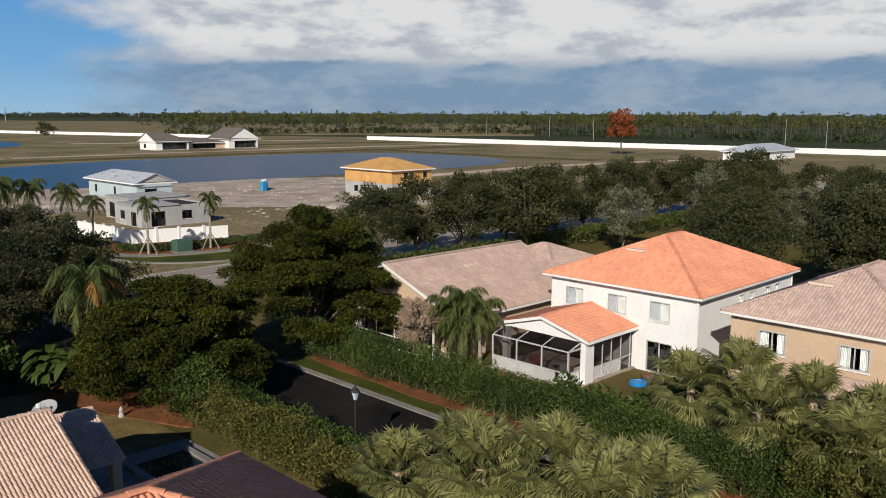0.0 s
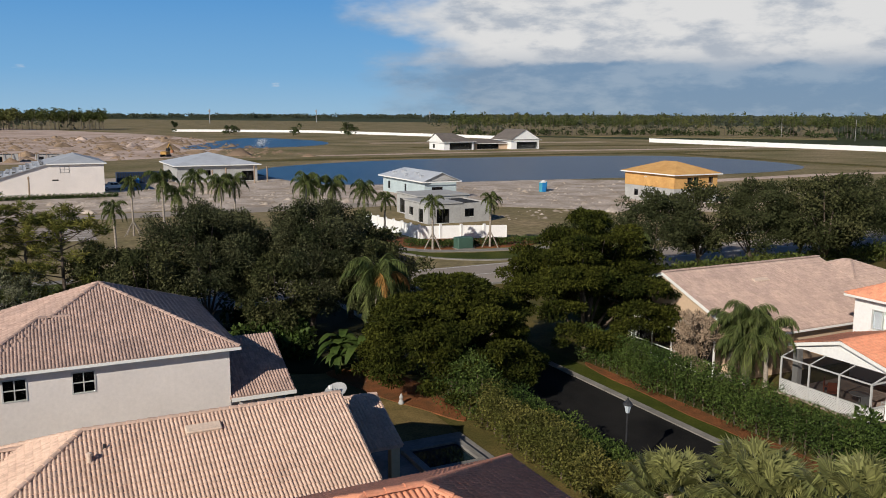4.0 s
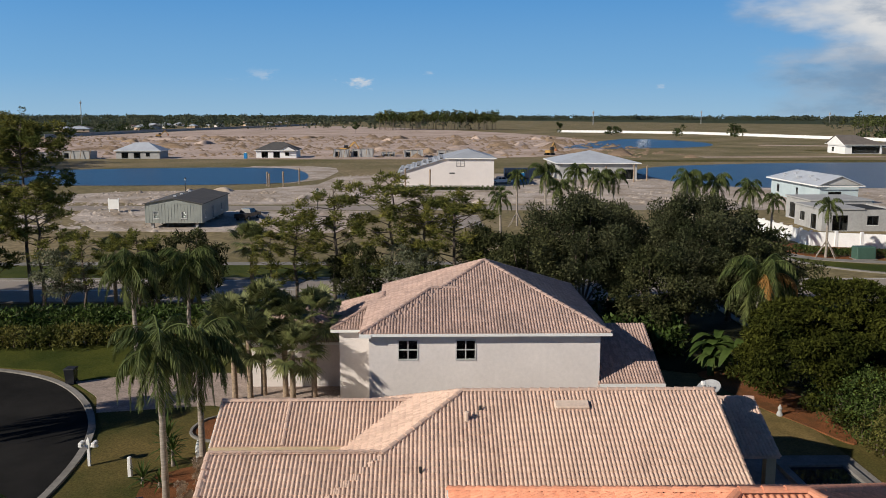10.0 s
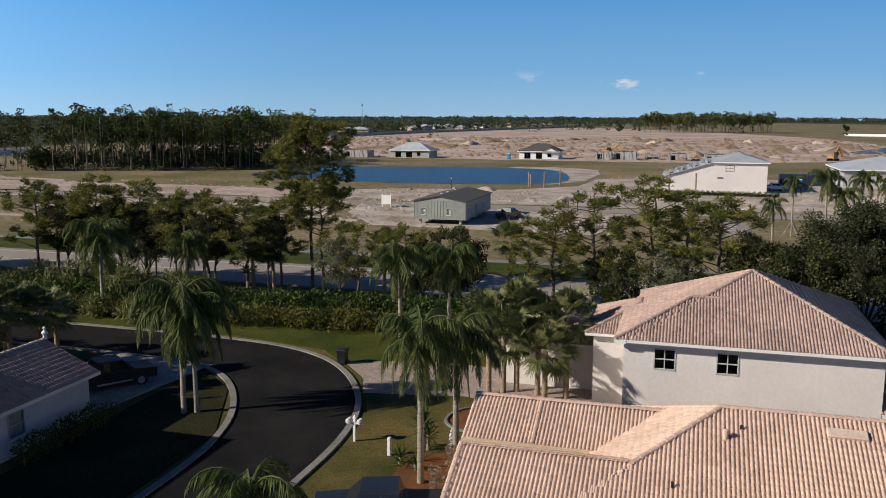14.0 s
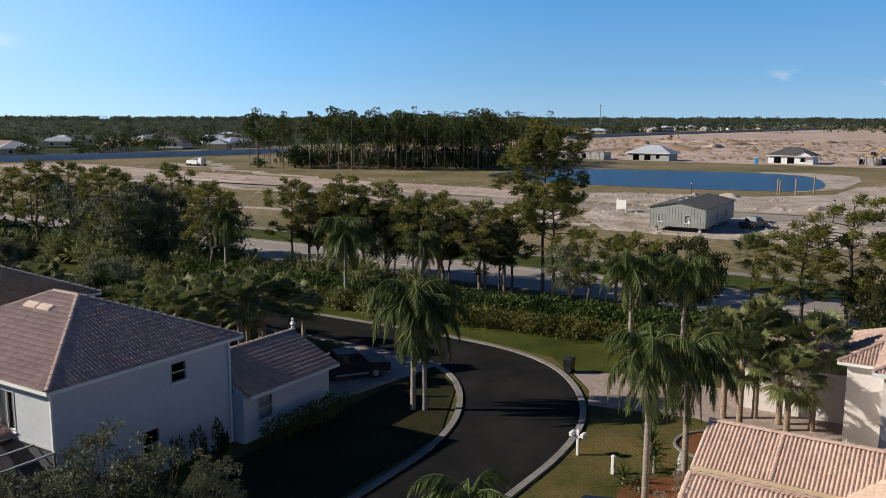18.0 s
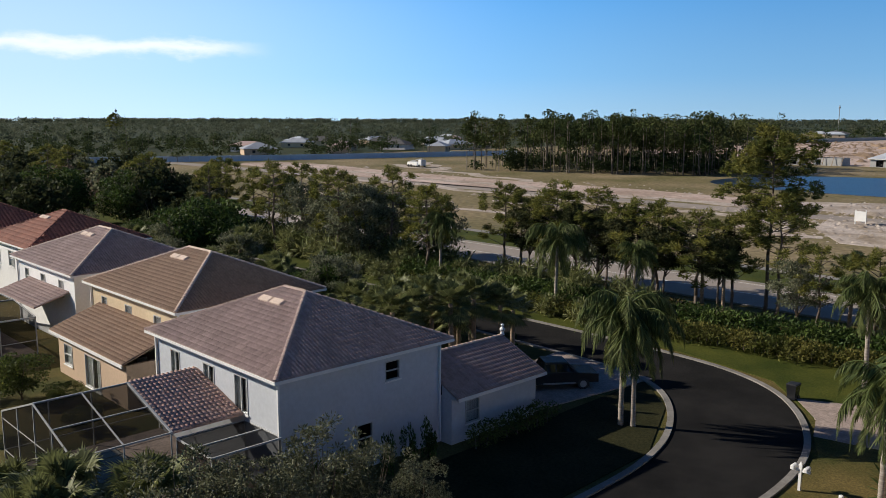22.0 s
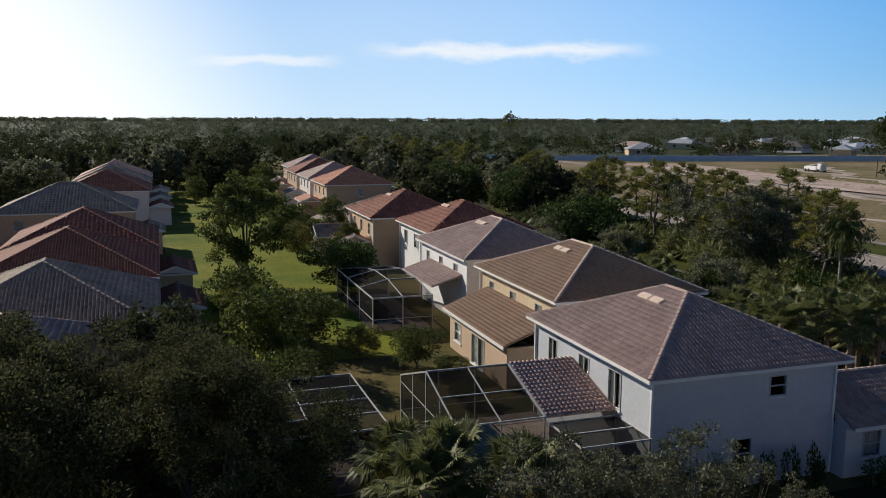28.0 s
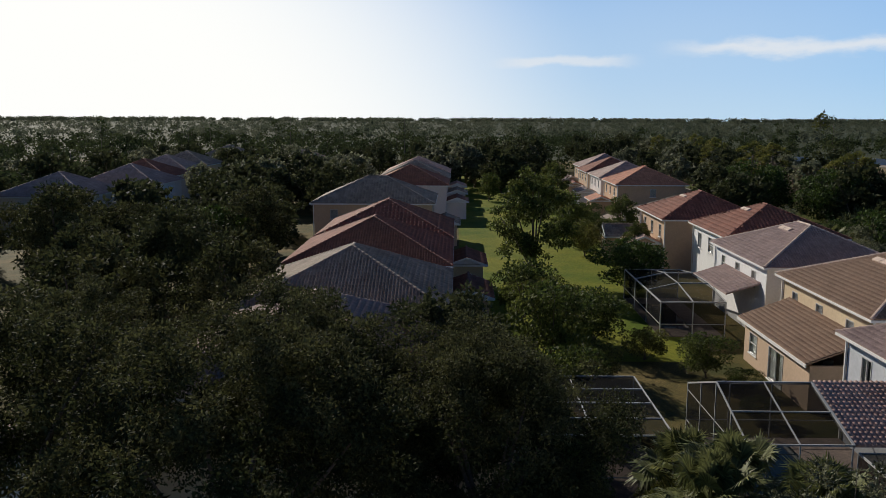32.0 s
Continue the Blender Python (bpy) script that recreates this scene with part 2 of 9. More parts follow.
M_old_asphalt = paint("worn_asphalt", (0.265, 0.225, 0.19), (0.335, 0.285, 0.24), scale=0.16, rough=0.95, fine=0.12, fine_scale=8.0, bump=0.2, bump_scale=40.0)
M_mark = paint("road_paint", (0.75, 0.74, 0.70), (0.6, 0.59, 0.55), scale=1.0, rough=0.7)
M_concrete = paint("concrete", (0.27, 0.25, 0.225), (0.17, 0.158, 0.14), scale=0.5, rough=0.9, fine=0.14, fine_scale=6.0, bump=0.2, bump_scale=25.0)
M_paver = paint("pavers", (0.36, 0.28, 0.235), (0.26, 0.205, 0.175), scale=1.3, rough=0.9, fine=0.25, fine_scale=7.0, bump=0.5, bump_scale=9.0, obj=0.14)
M_mulch = paint("pine_straw", (0.26, 0.095, 0.04), (0.13, 0.065, 0.028), scale=0.8, fine=0.4, fine_scale=16.0, bump=0.8, bump_scale=25.0, spec=0.1)
M_water = water_surface("pond_water", (0.012, 0.026, 0.048), (0.018, 0.034, 0.058))
M_pool = paint("pool_water", (0.008, 0.018, 0.026), (0.012, 0.024, 0.034), scale=0.5, rough=0.05, spec=0.3)
M_stucco = paint("white_stucco", (0.80, 0.795, 0.785), (0.74, 0.735, 0.725), scale=0.4, fine=0.05, fine_scale=5.0, bump=0.25, bump_scale=40.0)
M_stucco_pale = paint("pale_stucco", (0.74, 0.68, 0.645), (0.67, 0.615, 0.585), scale=0.35, fine=0.05, fine_scale=5.0, bump=0.25, bump_scale=40.0)
M_stucco_beige = paint("beige_stucco", (0.58, 0.425, 0.30), (0.52, 0.38, 0.265), scale=0.35, fine=0.06, fine_scale=5.0, bump=0.25, bump_scale=40.0)
M_stucco_tan = paint("tan_stucco", (0.62, 0.50, 0.33), (0.56, 0.44, 0.29), scale=0.35, fine=0.06, fine_scale=5.0, bump=0.25, bump_scale=40.0)
M_stucco_yellow = paint("yellow_stucco", (0.58, 0.40, 0.265), (0.51, 0.35, 0.23), scale=0.35, fine=0.06, fine_scale=5.0, bump=0.25, bump_scale=40.0)
M_stucco_cool = paint("cool_white_stucco", (0.55, 0.57, 0.60), (0.50, 0.52, 0.55), scale=0.4, fine=0.06, fine_scale=5.0, bump=0.25, bump_scale=40.0)
M_trim = paint("white_trim", (0.80, 0.79, 0.76), (0.74, 0.73, 0.70), scale=1.2, rough=0.6, fine=0.04)
M_metal_white = paint("white_aluminium", (0.50, 0.50, 0.49), (0.42, 0.42, 0.41), scale=1.0, rough=0.45, fine=0.04)
M_frame_grey = paint("grey_aluminium", (0.36, 0.36, 0.36), (0.28, 0.28, 0.28), scale=1.0, rough=0.5)
M_dark = paint("dark_metal", (0.02, 0.021, 0.024), (0.03, 0.03, 0.033), scale=2.0, rough=0.5)
M_curtain = paint("curtain", (0.62, 0.61, 0.58), (0.48, 0.47, 0.45), scale=2.2, fine=0.15, fine_scale=9.0, stretch=(3, 3, 0.2))
M_shutter = paint("grey_blind", (0.34, 0.35, 0.37), (0.29, 0.30, 0.32), scale=2.0, fine=0.08)
# Near-black so that the gloom behind openings is in the colour itself.
M_unlit_room = paint("unlit_room", (0.035, 0.033, 0.03), (0.02, 0.02, 0.02), scale=1.0)
M_glass = glassy("window_glass", (0.75, 0.80, 0.82))
M_screen = screen_mesh("insect_screen", (0.010, 0.010, 0.011), 0.60)
M_lattice = paint("white_lattice", (0.78, 0.78, 0.78), (0.72, 0.72, 0.72), scale=2.0, rough=0.5)


def tile_paint(name, a, b, var=0.16):
    return paint(name, a, b, scale=0.55, rough=0.8, fine=0.13, fine_scale=8.0, island=var, bump=0.15, bump_scale=20.0)


M_tile_blush = tile_paint("blush_tile", (0.63, 0.45, 0.355), (0.53, 0.37, 0.29), 0.11)
M_tile_rose = tile_paint("rose_tile", (0.455, 0.315, 0.26), (0.34, 0.24, 0.205), 0.17)
M_tile_orange = tile_paint("orange_tile", (0.70, 0.305, 0.185), (0.60, 0.245, 0.145), 0.10)
M_tile_pink = tile_paint("pink_grey_tile", (0.48, 0.35, 0.295), (0.39, 0.285, 0.245), 0.12)
M_tile_brown = tile_paint("brown_tile", (0.36, 0.235, 0.155), (0.30, 0.19, 0.125), 0.10)
M_tile_grey = tile_paint("grey_rose_tile", (0.43, 0.31, 0.275), (0.33, 0.235, 0.21), 0.14)
M_tile_red = tile_paint("red_tile", (0.31, 0.118, 0.075), (0.22, 0.084, 0.057), 0.16)
M_tile_terra = tile_paint("terracotta_tile", (0.66, 0.43, 0.34), (0.52, 0.33, 0.26), 0.14)
M_tile_slate = tile_paint("silver_tile", (0.36, 0.285, 0.225), (0.25, 0.195, 0.152), 0.2)
M_tile_clay = tile_paint("clay_tile", (0.56, 0.25, 0.155), (0.43, 0.19, 0.115), 0.14)
M_ridge = tile_paint("ridge_tile", (0.66, 0.52, 0.42), (0.55, 0.42, 0.34), 0.12)
M_bare_roof = paint("grey_roof_felt", (0.42, 0.44, 0.47), (0.34, 0.36, 0.39), scale=0.3, rough=0.6, fine=0.08)
M_pale_roof = paint("pale_roof_felt", (0.52, 0.55, 0.59), (0.42, 0.44, 0.48), scale=0.3, rough=0.5, fine=0.06)
M_club_roof = paint("brown_grey_shingle", (0.17, 0.145, 0.125), (0.12, 0.105, 0.095), scale=0.4, rough=0.9, fine=0.15)
M_dark_roof = paint("dark_shingle", (0.10, 0.095, 0.09), (0.075, 0.07, 0.07), scale=0.5, rough=0.9, fine=0.15)
M_ply = paint("plywood", (0.62, 0.36, 0.13), (0.52, 0.28, 0.095), scale=0.4, fine=0.09, fine_scale=3.0, island=0.09)
M_block = paint("concrete_block", (0.42, 0.415, 0.405), (0.34, 0.335, 0.325), scale=0.5, fine=0.10, fine_scale=3.5, bump=0.2, bump_scale=10.0)
M_bark = paint("bark", (0.17, 0.13, 0.10), (0.10, 0.075, 0.055), scale=2.0, fine=0.35, fine_scale=9.0, bump=0.7, bump_scale=14.0, stretch=(3, 3, 0.7))
M_palm_bark = paint("palm_bark", (0.36, 0.31, 0.26), (0.24, 0.20, 0.165), scale=2.0, fine=0.25, fine_scale=5.0, bump=0.6, bump_scale=9.0, stretch=(0.6, 0.6, 4))
M_boot = paint("palm_boots", (0.36, 0.27, 0.19), (0.24, 0.17, 0.115), scale=3.0, fine=0.35, fine_scale=10.0, bump=0.6, bump_scale=12.0)


def leaf_paint(name, a, b, var=0.45, trans=0.38, rough=0.65, scale=0.35, spec=0.2):
    return paint(name, a, b, scale=scale, rough=rough, fine=0.1, fine_scale=3.0, island=var, trans=trans, spec=spec)


M_oak = leaf_paint("oak_leaf", (0.028, 0.037, 0.013), (0.105, 0.105, 0.044), 0.6, trans=0.3, rough=0.75, spec=0.1)
M_oak_mid = leaf_paint("grey_oak_leaf", (0.022, 0.030, 0.012), (0.092, 0.094, 0.046), 0.6, trans=0.2, spec=0.1)
M_fan_dark = leaf_paint("dark_fan", (0.080, 0.108, 0.034), (0.275, 0.270, 0.110), 0.55, trans=0.3, rough=0.55, spec=0.25)
M_twig = leaf_paint("twig_leaf", (0.055, 0.065, 0.032), (0.17, 0.17, 0.10), 0.6, trans=0.25)
M_far_leaf = leaf_paint("distant_leaf", (0.032, 0.043, 0.018), (0.09, 0.094, 0.042), 0.35, trans=0.3, spec=0.05, scale=0.06)
M_layered = leaf_paint("fine_leaf", (0.010, 0.017, 0.003), (0.066, 0.070, 0.011), 0.6, trans=0.18, rough=0.75, spec=0.08)
M_pine = leaf_paint("pine_needle", (0.075, 0.095, 0.020), (0.235, 0.215, 0.050), 0.6, scale=0.5)
M_queen = leaf_paint("queen_frond", (0.05, 0.08, 0.023), (0.145, 0.155, 0.047), 0.5, trans=0.3)
M_queen_dry = leaf_paint("dry_frond", (0.42, 0.22, 0.06), (0.30, 0.17, 0.06), 0.3)
M_sabal = leaf_paint("fan_frond", (0.13, 0.155, 0.048), (0.34, 0.32, 0.125), 0.5, rough=0.5, spec=0.35)
M_hedge = leaf_paint("hedge_leaf", (0.026, 0.052, 0.010), (0.085, 0.12, 0.026), 0.65, trans=0.25)
M_hedge_lime = leaf_paint("hedge_leaf_lime", (0.062, 0.080, 0.016), (0.19, 0.17, 0.046), 0.6)
M_shrub = leaf_paint("shrub_leaf", (0.05, 0.076, 0.018), (0.135, 0.15, 0.036), 0.55)
M_bottle = leaf_paint("silvery_leaf", (0.10, 0.115, 0.06), (0.235, 0.235, 0.15), 0.55)
M_redleaf = leaf_paint("rust_leaf", (0.36, 0.10, 0.035), (0.26, 0.085, 0.035), 0.4)
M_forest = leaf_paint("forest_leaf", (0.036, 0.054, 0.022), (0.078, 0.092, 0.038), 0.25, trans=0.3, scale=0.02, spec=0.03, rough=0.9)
# Distance haze is put into this lighter, greyer leaf colour.
M_forest_hazed = leaf_paint("hazed_horizon_leaf", (0.075, 0.092, 0.060), (0.120, 0.128, 0.085), 0.2, trans=0.5, scale=0.01, spec=0.03, rough=0.9)
M_forest_pine = leaf_paint("forest_pine", (0.045, 0.065, 0.022), (0.125, 0.130, 0.046), 0.4, trans=0.15, scale=0.03, spec=0.05, rough=0.8)
M_trunk_far = paint("far_trunk", (0.18, 0.145, 0.115), (0.11, 0.09, 0.075), scale=0.2, island=0.3)
M_car_dark = paint("dark_car_paint", (0.018, 0.019, 0.022), (0.024, 0.025, 0.028), rough=0.25, spec=0.6, fine=0.02)
M_rubber = paint("rubber", (0.02, 0.02, 0.02), (0.03, 0.03, 0.03), rough=0.9)
M_carglass = paint("dark_car_glass", (0.012, 0.014, 0.016), (0.016, 0.018, 0.02), rough=0.06, spec=0.7, fine=0.01)
M_green_box = paint("green_cabinet", (0.06, 0.12, 0.09), (0.05, 0.10, 0.075), rough=0.55)
M_blue = paint("blue_plastic", (0.02, 0.22, 0.55), (0.02, 0.19, 0.5), rough=0.4)
M_teal = paint("teal_plastic", (0.06, 0.30, 0.42), (0.05, 0.26, 0.38), rough=0.5)
M_yellow = paint("yellow_machine", (0.42, 0.24, 0.06), (0.34, 0.19, 0.05), rough=0.5, scale=1.0)
M_rust = paint("rusty_steel", (0.34, 0.13, 0.05), (0.25, 0.10, 0.05), rough=0.7, scale=1.0)
M_siding = paint("grey_siding", (0.31, 0.33, 0.30), (0.26, 0.275, 0.255), scale=0.6, rough=0.6, fine=0.05)
# ---- building blocks ----
S2 = math.sqrt(0.5)


def U(u, v):
    """A place given along the streets' own axes (u to the north-east, v to the north-west)."""
    return ((u - v) * S2, (u + v) * S2)


class G:
    """Gathers faces for one mesh."""

    def __init__(self):
        self.v, self.f = [], []

    def add(self, verts, faces):
        n = len(self.v)
        self.v.extend(verts)
        self.f.extend([tuple(i + n for i in face) for face in faces])
        return self

    def box(self, x0, y0, z0, x1, y1, z1):
        return self.add([(x0, y0, z0), (x1, y0, z0), (x1, y1, z0), (x0, y1, z0), (x0, y0, z1), (x1, y0, z1), (x1, y1, z1), (x0, y1, z1)],
                        [(0, 3, 2, 1), (4, 5, 6, 7), (0, 1, 5, 4), (1, 2, 6, 5), (2, 3, 7, 6), (3, 0, 4, 7)])

    def chamfer(self, x0, y0, z0, x1, y1, z1, c):
        """A box whose upright and top edges are broken by c."""
        def ring(d, z):
            a0, b0, a1, b1 = x0 + d, y0 + d, x1 - d, y1 - d
            k = c
            return [(a0 + k, b0, z), (a1 - k, b0, z), (a1, b0 + k, z), (a1, b1 - k, z), (a1 - k, b1, z), (a0 + k, b1, z), (a0, b1 - k, z), (a0, b0 + k, z)]
        vs = ring(0, z0) + ring(0, z1 - c) + ring(c, z1)
        fs = [tuple(range(7, -1, -1)), tuple(range(16, 24))]
        for r in (0, 8):
            fs += [(r + k, r + (k + 1) % 8, r + 8 + (k + 1) % 8, r + 8 + k) for k in range(8)]
        return self.add(vs, fs)

    def prism(self, pts, z0, z1):
        n = len(pts)
        return self.add([(x, y, z0) for x, y in pts] + [(x, y, z1) for x, y in pts],
                        [tuple(range(n - 1, -1, -1)), tuple(range(n, 2 * n))] + [(k, (k + 1) % n, n + (k + 1) % n, n + k) for k in range(n)])

    def slab(self, pts, thick):
        """A flat polygon of 3D points, thickened downwards."""
        n = len(pts)
        return self.add([tuple(p) for p in pts] + [(p[0], p[1], p[2] - thick) for p in pts],
                        [tuple(range(n)), tuple(range(2 * n - 1, n - 1, -1))] + [(k, n + k, n + (k + 1) % n, (k + 1) % n) for k in range(n)])

    def tube(self, p, q, r0, r1=None, n=8, caps=True):
        r1 = r0 if r1 is None else r1
        p, q = Vector(p), Vector(q)
        d = (q - p).normalized()
        a = d.orthogonal().normalized()
        b = d.cross(a)
        vs = []
        for c, r in ((p, r0), (q, r1)):
            for k in range(n):
                t = 2 * math.pi * k / n
                vs.append(tuple(c + (a * math.cos(t) + b * math.sin(t)) * r))
        fs = [(k, (k + 1) % n, n + (k + 1) % n, n + k) for k in range(n)]
        if caps:
            fs += [tuple(range(n - 1, -1, -1)), tuple(range(n, 2 * n))]
        return self.add(vs, fs)

    def beam(self, p, q, w, h=None):
        """A square bar from p to q."""
        h = w if h is None else h
        p, q = Vector(p), Vector(q)
        d = (q - p).normalized()
        side = d.cross(Vector((0, 0, 1)))
        side = side.normalized() if side.length > 1e-4 else Vector((1, 0, 0))
        up = side.cross(d)
        vs = [tuple(c + side * (sx * w / 2) + up * (sz * h / 2)) for c in (p, q) for sx, sz in ((-1, -1), (1, -1), (1, 1), (-1, 1))]
        return self.add(vs, [(3, 2, 1, 0), (4, 5, 6, 7), (0, 1, 5, 4), (1, 2, 6, 5), (2, 3, 7, 6), (3, 0, 4, 7)])

    def lathe(self, rings, n=12):
        """rings: (radius, z) from bottom to top."""
        vs = [(r * math.cos(2 * math.pi * k / n), r * math.sin(2 * math.pi * k / n), z) for r, z in rings for k in range(n)]
        fs = [(i * n + k, i * n + (k + 1) % n, (i + 1) * n + (k + 1) % n, (i + 1) * n + k) for i in range(len(rings) - 1) for k in range(n)]
        return self.add(vs, fs + [tuple(range(n - 1, -1, -1)), tuple(range((len(rings) - 1) * n, len(rings) * n))])

    def mesh(self, name, mat, smooth=False):
        me = bpy.data.meshes.new(name)
        me.from_pydata(self.v, [], self.f)
        me.materials.append(mat)
        if smooth:
            me.polygons.foreach_set("use_smooth", [True] * len(me.polygons))
        me.update()
        return me


def part(name, g, mat, parent, label="", smooth=False, at=None):
    """Links the faces of g (or a ready mesh) as one part of a thing."""
    me = g.mesh(name, mat, smooth) if isinstance(g, G) else g
    ob = new(name, me)
    ob.parent = parent
    if at is not None:
        ob.matrix_basis = at
    if label:
        ob["label"] = label
    return ob


def root(name, u, v, label, category, group="", z=0.0, turn=45.0, kind=""):
    ob = new(name)
    x, y = U(u, v)
    ob.matrix_basis = pose(x, y, z, 0, 0, turn)
    return tagged(ob, label, category, group, kind)


def solid(name, g, mat, label, category="", kind="", smooth=False, group=""):
    return tagged(new(name, g.mesh(name, mat, smooth)), label, category, group, kind)


def raw_mesh(name, verts, faces, mat):
    """A mesh from number arrays: verts (n, 3) and faces (m, k), all of k corners."""
    verts, faces = np.asarray(verts, np.float32), np.asarray(faces, np.int32)
    me = bpy.data.meshes.new(name)
    me.vertices.add(len(verts))
    me.vertices.foreach_set("co", verts.ravel())
    me.loops.add(faces.size)
    me.loops.foreach_set("vertex_index", faces.ravel())
    me.polygons.add(len(faces))
    me.polygons.foreach_set("loop_start", np.arange(0, faces.size, faces.shape[1], dtype=np.int32))
    me.materials.append(mat)
    me.update(calc_edges=True)
    return me


# ---- walls with openings ----
def wall_faces(g, a, b, z0, z1, holes, thick=0.2):
    """A wall from a to b (2D), seen from outside with a on the left, with rectangular holes (s0, s1, low, high) along it."""
    a, b = Vector(a), Vector(b)
    length = (b - a).length
    d = (b - a) / length
    inn = Vector((-d.y, d.x)) * thick
    ss = sorted({0.0, length, *[h[0] for h in holes], *[h[1] for h in holes]})
    zs = sorted({z0, z1, *[h[2] for h in holes], *[h[3] for h in holes]})
    ns, nz = len(ss) - 1, len(zs) - 1
    full = {(i, j): not any(h[0] < (ss[i] + ss[i + 1]) / 2 < h[1] and h[2] < (zs[j] + zs[j + 1]) / 2 < h[3] for h in holes) for i in range(ns) for j in range(nz)}
    index, verts, faces = {}, [], []

    def at(i, j, k):
        if (i, j, k) not in index:
            index[i, j, k] = len(verts)
            p = a + d * ss[i] + inn * k
            verts.append((p.x, p.y, zs[j]))
        return index[i, j, k]

    for (i, j), solid_cell in full.items():
        if not solid_cell:
            continue
        faces.append((at(i, j, 0), at(i + 1, j, 0), at(i + 1, j + 1, 0), at(i, j + 1, 0)))
        faces.append((at(i, j, 1), at(i, j + 1, 1), at(i + 1, j + 1, 1), at(i + 1, j, 1)))
        if not full.get((i - 1, j)):
            faces.append((at(i, j, 1), at(i, j, 0), at(i, j + 1, 0), at(i, j + 1, 1)))
        if not full.get((i + 1, j)):
            faces.append((at(i + 1, j, 0), at(i + 1, j, 1), at(i + 1, j + 1, 1), at(i + 1, j + 1, 0)))
        if not full.get((i, j - 1)):
            faces.append((at(i, j, 0), at(i, j, 1), at(i + 1, j, 1), at(i + 1, j, 0)))
        if not full.get((i, j + 1)):
            faces.append((at(i, j + 1, 0), at(i + 1, j + 1, 0), at(i + 1, j + 1, 1), at(i, j + 1, 1)))
    g.add(verts, faces)


def window(parent, a, b, s0, s1, z0, z1, style, frame_mat=None):
    """A framed window in the wall a-b. style: sash, slider, grid, blind, dark, door."""
    frame_mat = frame_mat or M_metal_white
    a, b = Vector(a), Vector(b)
    d = (b - a).normalized()
    ang = math.atan2(d.y, d.x)
    o = a + d * s0
    w, h = s1 - s0, z1 - z0
    hold = new("patio_door" if style == "door" else "window")
    hold.parent = parent
    hold.matrix_basis = pose(o.x, o.y, z0, 0, 0, math.degrees(ang))
    f = G()
    t = 0.06
    f.box(0, -0.03, 0, t, 0.09, h).box(w - t, -0.03, 0, w, 0.09, h).box(t, -0.03, 0, w - t, 0.09, t).box(t, -0.03, h - t, w - t, 0.09, h)
    if style in ("sash", "dark_sash"):
        f.box(t, -0.01, h / 2 - 0.03, w - t, 0.07, h / 2 + 0.03)
    elif style == "grid":
        f.box(w / 2 - 0.025, 0.0, t, w / 2 + 0.025, 0.06, h - t).box(t, 0.0, h / 2 - 0.025, w / 2 - 0.025, 0.06, h / 2 + 0.025)
        f.box(w / 2 + 0.025, 0.0, h / 2 - 0.025, w - t, 0.06, h / 2 + 0.025)
    else:
        f.box(w / 2 - 0.03, -0.01, t, w / 2 + 0.03, 0.07, h - t)
    part("frame", f, frame_mat, hold)
    pane = part("pane", G().box(t, 0.03, t, w - t, 0.04, h - t), M_glass, hold)
    pane.visible_shadow = False
    if style not in ("door", "grid"):
        part("sill", G().box(-0.06, -0.09, -0.07, w + 0.06, -0.032, 0.0), M_trim, hold)
    if style == "blind":
        part("blind", G().box(t, 0.10, t, w / 2 - 0.02, 0.12, h - t), M_shutter, hold, "half-drawn grey blind")
        part("curtain", G().box(w / 2 + 0.02, 0.10, t, w - t, 0.12, h - t), M_curtain, hold, "pale curtain")
    elif style in ("slider", "sash"):
        for c0, c1 in (((t, w * 0.36), (w * 0.66, w - t)) if style == "slider" else ((t, w - t),)):
            c, n = G(), 6
            for k in range(n):
                x0, x1 = c0 + (c1 - c0) * k / n, c0 + (c1 - c0) * (k + 1) / n
                m = len(c.v)
                c.v += [(x0, 0.12, t), (x0, 0.12, h - t), ((x0 + x1) / 2, 0.16, t), ((x0 + x1) / 2, 0.16, h - t)]
                c.f.append((m, m + 2, m + 3, m + 1))
                c.f.append((m + 2, m + 4, m + 5, m + 3))
            c.v += [(c1, 0.12, t), (c1, 0.12, h - t)]
            part("curtain", c, M_curtain, hold, "pale drawn curtain")
    return hold


# ---- tiled roofs ----
TILE_W, TILE_L = 0.155, 0.31
PROFILE = np.array([(0.0, 0.0), (0.14, 0.055), (0.40, 0.085), (0.66, 0.055), (0.80, 0.0), (1.0, 0.0)])


def tile_verts(w, l, lift=0.03, rise=1.0):
    n = len(PROFILE)
    x = (PROFILE[:, 0] - 0.5) * w
    z = PROFILE[:, 1] * rise * min(0.72, w / 0.24)
    low = np.stack([x, np.zeros(n), z + lift], 1)
    high = np.stack([x * 0.96, np.full(n, l * 1.05), z * 0.9], 1)
    lip = np.stack([x, np.zeros(n), np.full(n, -0.01)], 1)
    v = np.concatenate([low, high, lip])
    f = [(k, k + 1, n + k + 1, n + k) for k in range(n - 1)] + [(2 * n + k, 2 * n + k + 1, k + 1, k) for k in range(n - 1)]
    return v, np.array(f)


def inside(poly, pts):
    x, y = pts[:, 0], pts[:, 1]
    r = np.zeros(len(pts), bool)
    for (x0, y0), (x1, y1) in zip(poly, np.roll(poly, -1, 0)):
        if abs(y1 - y0) < 1e-9:
            continue
        c = (y0 > y) != (y1 > y)
        r ^= c & (x < (x1 - x0) * (y - y0) / (y1 - y0) + x0)
    return r


